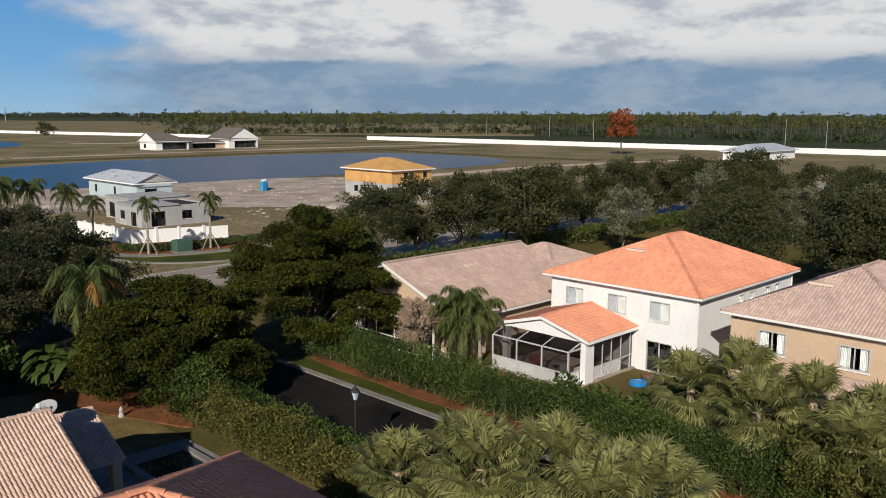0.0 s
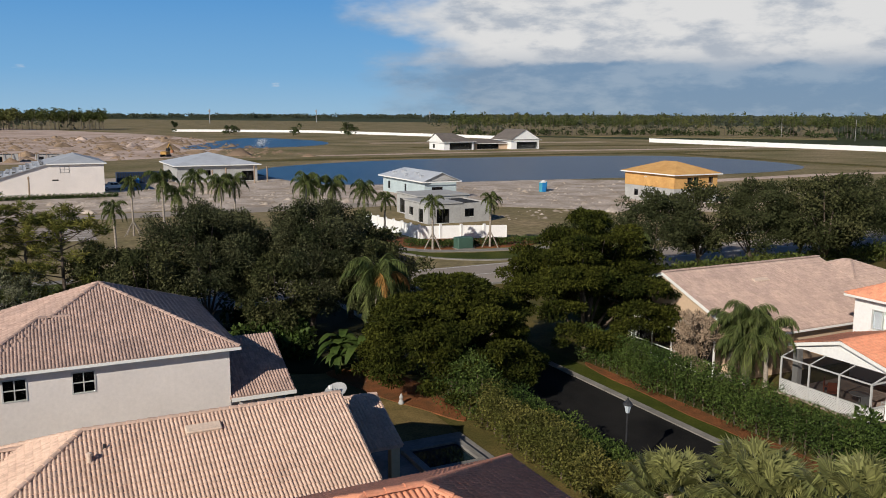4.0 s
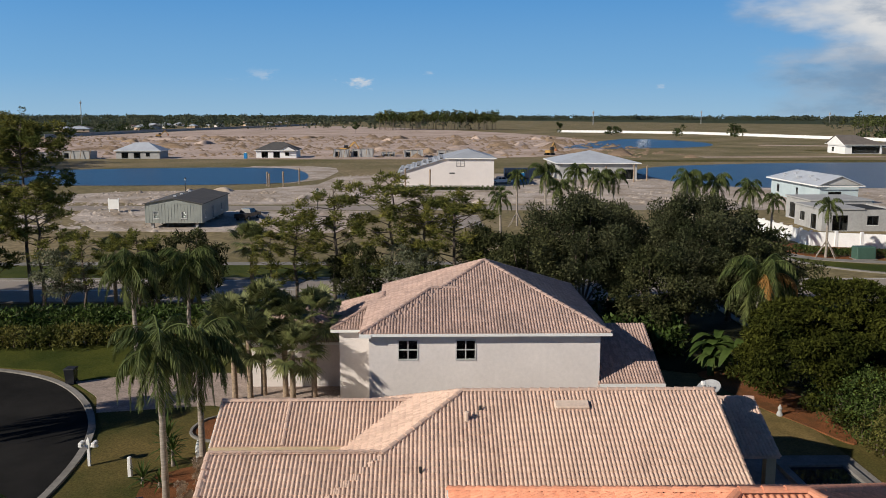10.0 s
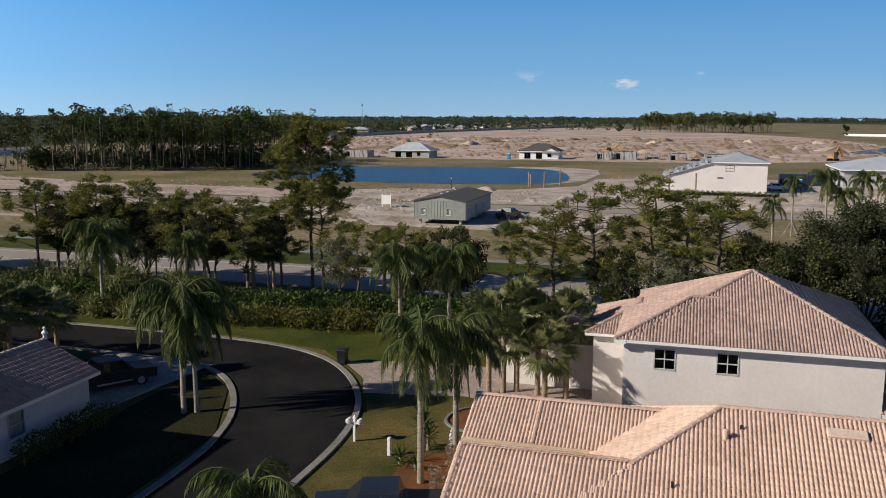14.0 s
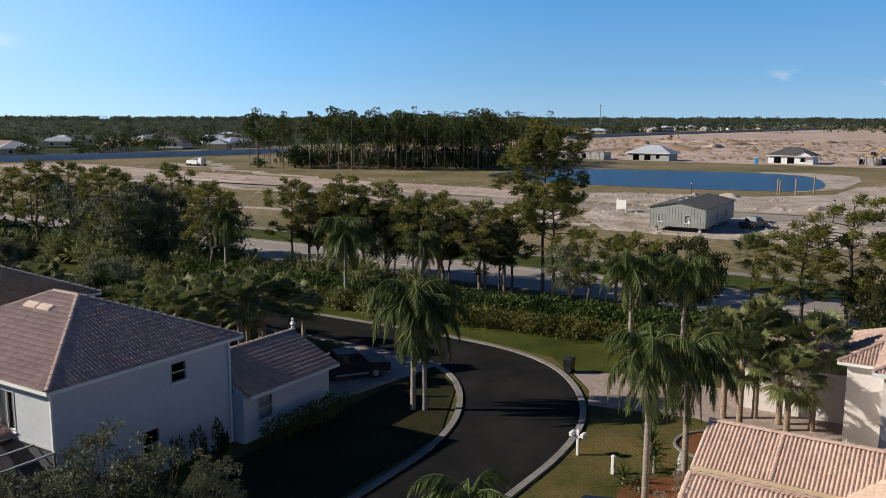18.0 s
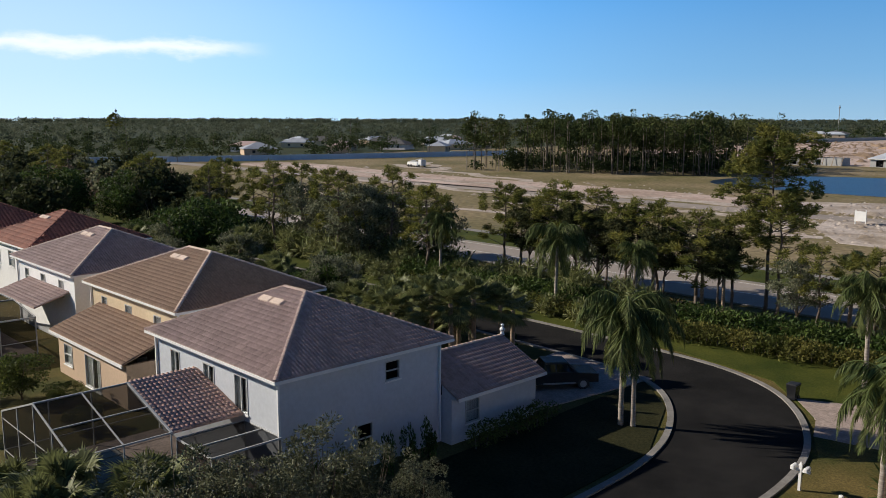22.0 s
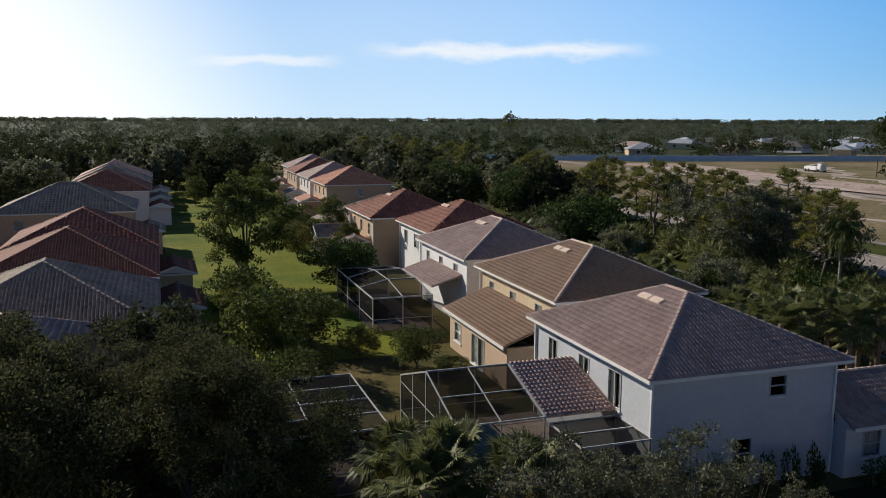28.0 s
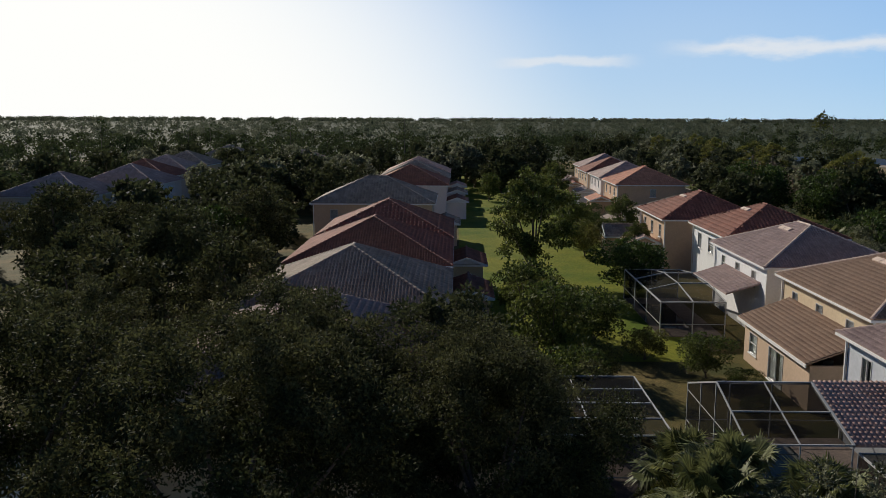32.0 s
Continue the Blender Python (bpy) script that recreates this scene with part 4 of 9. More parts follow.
def two_storey(name, label, u0, v0, u1, v1, wall_mat, tile_mat, openings, eave=5.6, over=0.45, group="", cap_mat=None, tiled=True, pitch=PITCH, vents=()):
    """A plain two-storey house under a hipped roof; u0..v1 are its eaves."""
    cu, cv = (u0 + u1) / 2, (v0 + v1) / 2
    h = root(name, cu, cv, label, "house", group)
    x0, y0, x1, y1 = u0 - cu + over, v0 - cv + over, u1 - cu - over, v1 - cv - over
    storey_box(h, x0, y0, x1, y1, 0, eave - 0.23, wall_mat, openings)
    far = 2.4 if math.hypot(cu, cv) > 78 else (1.0 if math.hypot(cu, cv) < 30 else 1.3)
    roof(h, x0 - over, y0 - over, x1 + over, y1 + over, eave, pitch, tile_mat, cap_mat=cap_mat, fascia=0.14, tiled=tiled, w=TILE_W * far, l=TILE_L * (far * 0.75 if far > 1.6 else 1.05), rise=1.0 if far < 1.2 else 1.25)
    k = math.tan(radians(pitch))
    for side, s, d in vents:
        if side == "S":
            twin_vent(h, s, y0 - over + d, eave + k * d + 0.03, 0, (pitch, 0))
        elif side == "W":
            vent(h, x0 - over + d, s, eave + k * d + 0.03, 90, tilt=(0, 0))
    for x, y in ((x0 - 0.07, y0 - 0.07), (x1 + 0.07, y0 - 0.07)):
        part("downpipe", G().box(x - 0.05, y - 0.05, 0.1, x + 0.05, y + 0.05, eave - 0.25), M_trim, h)
    return h, (x0, y0, x1, y1)


# white house with orange roof
A, (ax0, ay0, ax1, ay1) = two_storey("house", "white two-storey stucco house under a bright orange tile roof", 48.0, 25.2, 62.7, 37.7, M_stucco, M_tile_orange, [
    ("W", 1.3, 1.5, 3.55, 4.85, "blind"), ("W", 4.85, 1.5, 3.55, 4.85, "blind"), ("W", 8.15, 1.5, 3.55, 4.85, "blind"),
    ("W", 8.0, 1.9, 0.05, 2.15, "door"), ("S", 5.6, 0.8, 3.7, 4.9, "sash"), ("S", 7.2, 0.8, 3.7, 4.9, "sash"), ("S", 9.6, 0.8, 3.7, 4.9, "sash"), ("S", 11.2, 0.8, 3.7, 4.9, "sash")],
    vents=[("W", 1.0, 3.9)])

# pink-roofed bungalow behind it
A2 = root("bungalow", 48.6, 47.0, "single-storey house under a faded pink tile roof", "house")
storey_box(A2, -7.2, -7.3, 7.6, 7.3, 0, 2.78, M_stucco_beige, [("W", 3.0, 2.4, 0.1, 2.2, "slider"), ("W", 9.5, 2.2, 0.1, 2.2, "slider")])
roof(A2, -7.9, -7.8, 8.0, 7.8, 3.0, 21, M_tile_pink, ends=("gable", "gable"), wall_mat=M_stucco_beige, w=TILE_W * 1.6, l=TILE_L * 1.15)
roof(A2, 5.4, -6.4, 18.0, 6.8, 3.0, 21, M_tile_pink, name="side_roof", w=TILE_W * 1.6, l=TILE_L * 1.15)
storey_box(A2, 7.65, -6.0, 17.6, 6.4, 0, 2.78, M_stucco_beige, [], name="side_wall")
vent(A2, -0.6, -2.2, 5.17, 0, 1.5, M_ridge, (21, 0))

# beige house
A3, _ = two_storey("house", "beige two-storey stucco house under a grey-pink tile roof", 46.0, 11.3, 60.6, 22.9, M_stucco_beige, M_tile_pink, [
    ("W", 1.7, 1.6, 3.5, 4.8, "slider"), ("W", 6.2, 1.6, 3.5, 4.8, "slider"), ("W", 9.2, 1.6, 3.5, 4.8, "slider")], vents=[("W", 1.5, 3.6)])
roof(A3, -10.5, -6.0, -7.1, 0.6, 2.9, 20, M_tile_pink, ends=("gable", "gable"), name="porch_roof")
A4, _ = two_storey("house", "white two-storey house under a grey-pink tile roof", 46.4, -5.0, 60.6, 7.6, M_stucco, M_tile_pink, [("W", 3.0, 1.6, 3.5, 4.8, "slider"), ("W", 8.0, 1.6, 3.5, 4.8, "slider")])

# near bungalow: main hip-and-gable roof, lower front roof, side wing and terrace roof
B = root("bungalow", 5.0, 33.3, "single-storey house under a pale blush barrel-tile roof", "house")
storey_box(B, -8.6, -5.2, 6.2, 5.2, 0, 2.77, M_stucco_tan, [("E", 3.0, 2.4, 0.1, 2.2, "slider")])


def near_tile(q):
    return -2.0 < q[0] < 2.6 and -5.0 < q[1] < -1.4


main_roof, main_planes = roof(B, -9.0, -5.6, 6.6, 5.6, 3.0, 24, M_tile_blush, ends=("hip", "gable"), cap_mat=M_tile_blush, wall_mat=M_stucco_tan, edge_mat=M_stucco_tan, skip=near_tile, cap_from=((-9.0, -5.6, 3.0), (-6.45, -3.05, 4.14)))
# lower ridge that carries the front slope on to the west
lo = [[(-12.8, -5.6, 3.0), (-8.72, -5.6, 3.0), (-6.1, -2.97, 4.17), (-12.8, -2.97, 4.17)], [(-6.5, -2.97, 4.17), (-7.4, -0.55, 3.1), (-12.7, -0.55, 3.1), (-12.7, -2.97, 4.17)]]
g = G()
for pl in lo:
    g.slab(pl, 0.06)
low_roof = part("lower_roof", g, M_tile_blush, B)
tagged(part("roof_tiles", tiles_mesh("roof_tiles", lo, M_tile_blush), M_tile_blush, low_roof), kind="stuff")
g = G()
cap_tiles(g, (-12.7, -2.97, 4.17), (-6.5, -2.97, 4.17))
cap_tiles(g, (-12.7, -5.6, 3.0), (-12.7, -2.97, 4.17))
part("ridge_tiles", g, M_tile_blush, low_roof)
part("fascia", G().box(-12.75, -5.66, 2.8, -9, -5.6, 2.99), M_stucco_tan, low_roof)
storey_box(B, -12.4, -5.2, -8.7, -0.9, 0, 2.95, M_stucco_tan, [], name="front_wall")
wing, _ = roof(B, -13.3, -0.6, -3.2, 4.1, 3.47, 24, M_tile_blush, ends=("gable", "gable"), name="wing_roof", cap_mat=M_tile_blush, wall_mat=M_stucco_tan, edge_mat=M_stucco_tan)
storey_box(B, -12.9, -0.25, -3.4, 3.7, 0, 3.24, M_stucco_tan, [], name="wing_wall")
g = G()
cap_tiles(g, (-10.46, -0.6, 3.47), (-10.46, 1.75, 4.52), r=0.1)
part("seam_tiles", g, M_tile_blush, wing)
pr = [[(6.2, -0.2, 2.75), (9.4, -0.2, 2.75), (9.4, 2.9, 4.13), (6.2, 2.9, 4.13)], [(9.4, 2.9, 4.13), (9.4, 6.0, 2.75), (6.2, 6.0, 2.75), (6.2, 2.9, 4.13)]]
g = G()
for pl in pr:
    g.slab(pl, 0.08)
terrace = part("terrace_roof", g, M_tile_blush, B)
tagged(part("roof_tiles", tiles_mesh("roof_tiles", pr, M_tile_blush), M_tile_blush, terrace), kind="stuff")
g = G()
cap_tiles(g, (6.2, 2.9, 4.13), (9.4, 2.9, 4.13))
part("ridge_tiles", g, M_tile_blush, terrace)
for x, y in ((9.1, 0.1), (9.1, 5.7)):
    part("column", G().box(x - 0.2, y - 0.2, 0, x + 0.2, y + 0.2, 2.66), M_stucco_tan, terrace)
vent(B, 0.8, -0.85, 5.16, 0, 1.35, M_ridge, (24, 0))
g = G()
g.lathe([(0.09, 0), (0.09, 0.3), (0.11, 0.31), (0.11, 0.42), (0.01, 0.46)], 10)
part("vent_pipe", g, M_ridge, B, "short capped vent pipe", at=pose(-3.3, -1.55, 4.78))
part("vent_pipe", G().lathe([(0.05, 0), (0.05, 0.28)], 8), M_dark, B, at=pose(-2.75, -1.05, 4.98))
part("vent_pipe", G().lathe([(0.05, 0), (0.05, 0.28)], 8), M_dark, B, at=pose(-5.05, -3.9, 3.75))

# neighbour below the camera, orange roof
Z, _ = two_storey("house", "two-storey house under a warm orange barrel-tile roof", 0.8, 12.0, 14.4, 24.1, M_stucco_tan, M_tile_orange, [], eave=5.6, pitch=24)

# pale house with pyramid roof
C = root("house", 3.5, 48.3, "pale stucco two-storey house under a weathered pink tile roof", "house")
storey_box(C, -6.2, -5.6, 5.55, 5.6, 0, 5.27, M_stucco_pale, [("S", 1.45, 1.05, 4.0, 5.08, "grid"), ("S", 4.38, 1.05, 4.0, 5.08, "grid")])
roof(C, -6.0, -6.05, 6.0, 6.05, 5.5, 24, M_tile_rose, cap_mat=M_tile_rose, skip=lambda q: q[0] < q[1] - 0.05 and q[0] < -q[1] and (q[1] <= -2.48 or q[0] < -4.9 - q[1]), cap_from=((-6.0, -6.05, 5.5), (-2.5, -2.52, 7.07)))
wp, wc, _ = hip_planes(-6.6, -6.06, 1.0, 1.1, 5.49, 24)
g = G()
for pl in wp[:3]:
    g.slab(pl, 0.05)
cw = part("wing_roof", g, M_tile_rose, C)
tagged(part("roof_tiles", tiles_mesh("roof_tiles", wp[:3], M_tile_rose, skip=lambda q: (q[0] > q[1] + 0.1 and q[1] < -2.46) or (q[1] > -2.46 and q[0] > -4.75 - q[1])), M_tile_rose, cw), kind="stuff")
g = G()
cap_tiles(g, (-6.6, -6.06, 5.49), (-3.02, -2.48, 7.08))
cap_tiles(g, (-3.02, -2.48, 7.08), (-1.6, -2.48, 7.08))
cap_tiles(g, (-6.6, 1.1, 5.49), (-3.02, -2.48, 7.08))
part("ridge_tiles", g, M_tile_rose, cw)
part("fascia", G().box(-6.65, -6.12, 5.29, -6.05, -6.06, 5.485).box(-6.65, -6.06, 5.29, -6.6, 1.1, 5.485), M_trim, cw)
sp = [[(5.5, -5.7, 2.75), (8.9, -5.7, 2.75), (8.9, -1.3, 4.7), (5.5, -1.3, 4.7)], [(8.9, -1.3, 4.7), (8.9, 3.0, 2.75), (5.5, 3.0, 2.75), (5.5, -1.3, 4.7)]]
g = G()
for pl in sp:
    g.slab(pl, 0.06)
sr = part("side_roof", g, M_tile_rose, C)
tagged(part("roof_tiles", tiles_mesh("roof_tiles", sp, M_tile_rose), M_tile_rose, sr), kind="stuff")
part("fascia", G().box(5.56, -5.76, 2.55, 8.95, -5.7, 2.74), M_trim, sr)
storey_box(C, 5.57, -5.3, 8.5, 2.6, 0, 2.7, M_stucco_pale, [], name="side_wall")
roof(C, -8.6, -0.9, -3.0, 6.0, 4.4, 24, M_tile_rose, name="entry_roof", cap_mat=M_tile_rose)
storey_box(C, -8.2, -0.5, -6.22, 5.6, 0, 4.18, M_stucco_pale, [], name="entry_wall")
roof(C, -14.2, 2.0, -7.6, 8.8, 2.9, 22, M_tile_rose, ends=("hip", "gable"), name="garage_roof", cap_mat=M_tile_rose)
storey_box(C, -13.8, 2.4, -8.22, 8.4, 0, 2.67, M_stucco_pale, [], name="garage_wall")
vent(C, 1.2, 2.6, 7.0, 0, 1.6, M_ridge, (-24, 0))

# row of houses with their backs to the long lawn
D, (dx0, dy0, dx1, dy1) = two_storey("house", "pale blue-white two-storey house under a grey-rose tile roof", -43.6, 21.0, -30.9, 31.8, M_stucco_cool, M_tile_grey, [
    ("S", 1.5, 1.0, 3.4, 4.9, "slider"), ("S", 5.0, 1.1, 3.4, 4.9, "slider"), ("S", 8.0, 1.2, 3.2, 5.0, "slider"),
    ("E", 6.1, 0.95, 4.1, 5.1, "dark_sash"), ("E", 4.3, 1.0, 0.8, 2.3, "dark_sash")], group="row houses", cap_mat=M_tile_pink, vents=[("S", -0.35, 4.2)])
gp = [[(7.15, 5.0, 2.6), (7.15, 12.1, 2.6), (3.8, 12.1, 4.1), (3.8, 5.0, 4.1)], [(0.45, 12.1, 2.6), (0.45, 5.0, 2.6), (3.8, 5.0, 4.1), (3.8, 12.1, 4.1)]]
g = G()
for pl in gp:
    g.slab(pl, 0.07)
gd = part("garage_roof", g, M_tile_grey, D)
tagged(part("roof_tiles", tiles_mesh("roof_tiles", gp, M_tile_grey, TILE_W * 1.3, TILE_L * 1.05, 1.25), M_tile_grey, gd), kind="stuff")
g = G()
cap_tiles(g, (3.8, 5.0, 4.1), (3.8, 12.1, 4.1))
part("ridge_tiles", g, M_ridge, gd)
part("fascia", G().box(7.15, 5.0, 2.42, 7.2, 12.1, 2.59), M_trim, gd)
part("gable", G().add([(0.6, 11.7, 2.45), (7.0, 11.7, 2.45), (3.8, 11.7, 3.95), (0.6, 11.5, 2.45), (7.0, 11.5, 2.45), (3.8, 11.5, 3.95)], [(2, 1, 0), (3, 4, 5), (0, 1, 4, 3), (1, 2, 5, 4), (2, 0, 3, 5)]), M_stucco, gd)
part("gable", G().add([(dx1, 5.02, 2.45), (7.0, 5.02, 2.45), (dx1, 5.02, 3.1), (dx1, 5.2, 2.45), (7.0, 5.2, 2.45), (dx1, 5.2, 3.1)], [(0, 1, 2), (5, 4, 3), (0, 3, 4, 1), (1, 4, 5, 2), (2, 5, 3, 0)]), M_stucco_cool, gd)
storey_box(D, 0.7, dy1 + 0.01, 6.7, 11.7, 0, 2.45, M_stucco_cool, [("E", 1.0, 1.1, 0.9, 2.2, "sash")], name="garage_wall")
part("downpipe", G().box(dx1 + 0.02, dy1 - 0.2, 0.1, dx1 + 0.12, dy1 - 0.1, 5.35), M_trim, D)
# terrace roof over the back door, and the screened pool cage round it
lp = [[(2.9, -8.5, 3.2), (2.9, dy0, 3.2), (-1.45, dy0, 4.45), (-1.45, -8.5, 4.45)]]
g = G()
for pl in lp:
    g.slab(pl, 0.07)
lan = part("terrace_roof", g, M_tile_terra, D, "small terracotta tile roof over the terrace")
tagged(part("roof_tiles", tiles_mesh("roof_tiles", lp, M_tile_terra, TILE_W * 1.5, TILE_L, 1.09), M_tile_terra, lan), kind="stuff")
part("gutter", G().beam((2.9, -8.56, 3.15), (-1.45, -8.56, 4.4), 0.1, 0.16), M_metal_white, lan)

E_house, (ex0, ey0, ex1, ey1) = two_storey("house", "tan two-storey house under a brown tile roof", -60.1, 24.0, -46.2, 34.8, M_stucco_tan, M_tile_brown, [
    ("S", 1.6, 0.9, 3.5, 4.8, "sash"), ("S", 5.4, 1.0, 3.5, 4.8, "sash"), ("S", 9.6, 1.0, 3.5, 4.8, "sash")], group="row houses", cap_mat=M_ridge, vents=[("S", -0.6, 4.2)])
ep = [[(-5.3, -8.4, 2.9), (6.2, -8.4, 2.9), (6.2, ey0, 4.2), (-5.3, ey0, 4.2)]]
le = part("lean_to_roof", G().slab(ep[0], 0.08), M_tile_brown, E_house)
tagged(part("roof_tiles", tiles_mesh("roof_tiles", ep, M_tile_brown), M_tile_brown, le), kind="stuff")
part("fascia", G().box(-5.35, -8.46, 2.7, 6.25, -8.4, 2.89), M_trim, le)
storey_box(E_house, -4.9, -8.0, 5.8, ey0 - 0.02, 0, 2.68, M_stucco_beige, [("S", 1.0, 1.4, 0.8, 2.2, "sash"), ("S", 4.5, 2.4, 0.1, 2.2, "slider")], name="lean_to_wall")

F_house, (fx0, fy0, fx1, fy1) = two_storey("house", "white two-storey house under a grey-mauve tile roof", -75.6, 24.0, -62.3, 34.8, M_stucco, M_tile_grey, [
    ("S", 1.6, 0.9, 3.5, 4.8, "sash"), ("S", 5.2, 1.0, 3.5, 4.8, "sash"), ("S", 9.0, 1.0, 3.5, 4.8, "sash")], group="row houses", cap_mat=M_ridge, vents=[("S", -0.6, 4.2)])
fp = [[(-3.6, -7.5, 3.3), (4.9, -7.5, 3.3), (4.9, fy0, 4.1), (-3.6, fy0, 4.1)]]
lf = part("terrace_roof", G().slab(fp[0], 0.08), M_tile_grey, F_house)
tagged(part("roof_tiles", tiles_mesh("roof_tiles", fp, M_tile_grey), M_tile_grey, lf), kind="stuff")
two_storey("house", "white two-storey house under a red-brown tile roof", -90.0, 26.0, -77.6, 37.2, M_stucco, M_tile_red, [("S", 1.6, 1.2, 3.3, 4.8, "blind"), ("S", 5.2, 1.6, 3.3, 4.8, "sash")], group="row houses", cap_mat=M_tile_red, vents=[("S", -1.0, 4.1)])
H_house, (hx0, hy0, hx1, hy1) = two_storey("house", "yellow-tan two-storey house under a dark brown tile roof", -104.2, 23.6, -91.6, 35.0, M_stucco_yellow, M_tile_red, [("S", 1.6, 1.0, 3.4, 4.8, "sash"), ("S", 5.2, 1.0, 3.4, 4.8, "sash"), ("S", 9.0, 1.0, 3.4, 4.8, "sash")], group="row houses", cap_mat=M_tile_red, vents=[("S", -1.0, 4.1)])
for x, wd, dp, tm in ((hx0 + 0.2, 5.0, 5.2, M_tile_slate), (hx0 + 6.0, 4.4, 3.6, M_tile_terra)):
    roof(H_house, x, hy0 - dp, x + wd, hy0 - 0.05, 2.8, 24, tm, ends=("gable", "gable"), name="garden_room_roof", w=TILE_W * 2.4, l=TILE_L * 1.6, wall_mat=M_stucco_yellow)
    storey_box(H_house, x + 0.35, hy0 - dp + 0.35, x + wd - 0.35, hy0 - 0.02, 0, 2.62, M_stucco_yellow, [("S", 0.8, 1.8, 0.1, 2.1, "slider")], name="garden_room_wall")
far_rows = [(-122.0, 25.0, -107.0, 37.0, 3.2, M_stucco_pale, M_tile_slate, "single-storey house under a silver tile roof"),
            (-152.5, 27.4, -139.0, 39.2, 5.6, M_stucco_yellow, M_tile_clay, "yellow two-storey house under a terracotta tile roof"),
            (-168.5, 27.4, -155.0, 39.2, 5.6, M_stucco_pale, M_tile_pink, "pale two-storey house under a rose tile roof"),
            (-184.5, 27.4, -171.0, 39.2, 5.6, M_stucco_beige, M_tile_red, "beige two-storey house under a red-brown tile roof"),
            (-202.0, 29.0, -188.0, 41.0, 5.6, M_stucco_beige, M_tile_grey, "beige two-storey house under a grey tile roof")]
for u0, v0, u1, v1, e, wm, tm, lab in far_rows:
    ops = [("S", 1.6, 1.0, e - 2.0, e - 0.7, "sash"), ("S", 5.2, 1.0, e - 2.0, e - 0.7, "sash"), ("S", 9.0, 1.0, e - 2.0, e - 0.7, "sash"), ("E", 5.2, 1.0, e - 2.0, e - 0.7, "sash")]
    h, (x0, y0, x1, y1) = two_storey("house", lab, u0, v0, u1, v1, wm, tm, ops, eave=e, group="row houses", cap_mat=tm)
    roof(h, x0 + 2.0, y0 - 3.8, x1 - 4.0, y0 - 0.05, 2.6, 20, tm, ends=("gable", "gable"), name="terrace_roof", w=TILE_W * 3, l=TILE_L * 2.2, wall_mat=wm)
    storey_box(h, x0 + 2.4, y0 - 3.4, x1 - 4.4, y0 - 0.02, 0, 2.36, wm, [("S", 1.0, 2.0, 0.1, 2.1, "slider")], name="terrace_wall")
# row on the other side of the long lawn
left_rows = [(-33.0, M_tile_pink, M_stucco_tan, 5.4), (-48.0, M_tile_slate, M_stucco_tan, 5.4), (-62.2, M_tile_red, M_stucco_beige, 5.6), (-76.8, M_tile_red, M_stucco_tan, 5.6), (-107.0, M_tile_slate, M_stucco_beige, 5.6),
             (-136.0, M_tile_red, M_stucco_pale, 5.6), (-151.0, M_tile_slate, M_stucco_pale, 5.6), (-166.0, M_tile_terra, M_stucco_beige, 5.6)]
for k, (ue, tm, wm, e) in enumerate(left_rows):
    far = ue < -100
    v0, v1 = (-11.2, 1.4) if not far else (-16.7, -1.0)
    if ue < -130:
        v0, v1 = -12.5, 0.5
    h, (x0, y0, x1, y1) = two_storey("house", "two-storey house under a " + {M_tile_pink: "faded pink", M_tile_slate: "silver-grey", M_tile_red: "dark red", M_tile_terra: "terracotta"}[tm] + " tile roof beside the long lawn", ue - 13.6, v0, ue, v1, wm, tm, [("E", 2.0, 1.0, 3.6, 4.8, "sash"), ("N", 2.0, 1.0, 3.6, 4.8, "sash"), ("N", 8.0, 1.0, 3.6, 4.8, "sash")], eave=e, group="row houses", cap_mat=tm)
    roof(h, x0 + 5.0, y1 - 0.2, x1 - 1.0, y1 + 3.6, 2.9, 20, tm, ends=("gable", "gable"), name="terrace_roof", w=TILE_W * 3, l=TILE_L * 2.2)
    storey_box(h, x0 + 5.4, y1 + 0.02, x1 - 1.4, y1 + 3.2, 0, 2.66, wm, [], name="terrace_wall")
h = root("garage", -36.5, -14.5, "pale garage with a white door under a pink tile roof", "garage")
storey_box(h, -3.2, -3.2, 3.2, 2.4, 0, 2.6, M_stucco_pale, [])
part("door", G().box(3.21, -2.4, 0.05, 3.25, 2.0, 2.3), M_trim, h, "white garage door")
roof(h, -3.6, -3.7, 3.7, 2.9, 2.8, 22, M_tile_pink)
for u, v, tm, wm in ((-141, -52, M_tile_grey, M_stucco), (-158, -56, M_tile_red, M_stucco_pale), (-176, -58, M_tile_pink, M_stucco_tan), (-196, -60, M_tile_slate, M_stucco_tan), (-120, -54, M_tile_grey, M_stucco_pale), (-225, -40, M_tile_terra, M_stucco_tan), (-240, -62, M_tile_slate, M_stucco)):
    two_storey("house", "two-storey tiled house among the far trees", u - 7, v - 6.5, u + 7, v + 6.5, wm, tm, [("E", 3, 1.0, 3.6, 4.8, "sash"), ("E", 8, 1.0, 3.6, 4.8, "sash")], group="row houses", cap_mat=tm)
# ---- plants ----
def blades(name, base, tip, width, mat, nrm=None, rng=None):
    """Leaf-shaped quads from base to tip points."""
    base, tip = np.asarray(base, float), np.asarray(tip, float)
    d = tip - base
    if nrm is None:
        nrm = rng.normal(size=base.shape)
    side = np.cross(d, nrm)
    side /= np.linalg.norm(side, axis=1, keepdims=True) + 1e-9
    w = np.asarray(width).reshape(-1, 1) / 2
    mid = base + d * 0.45
    v = np.stack([base, mid - side * w, tip, mid + side * w], 1).reshape(-1, 3)
    f = np.arange(len(v)).reshape(-1, 4)
    return raw_mesh(name, v, f, mat)


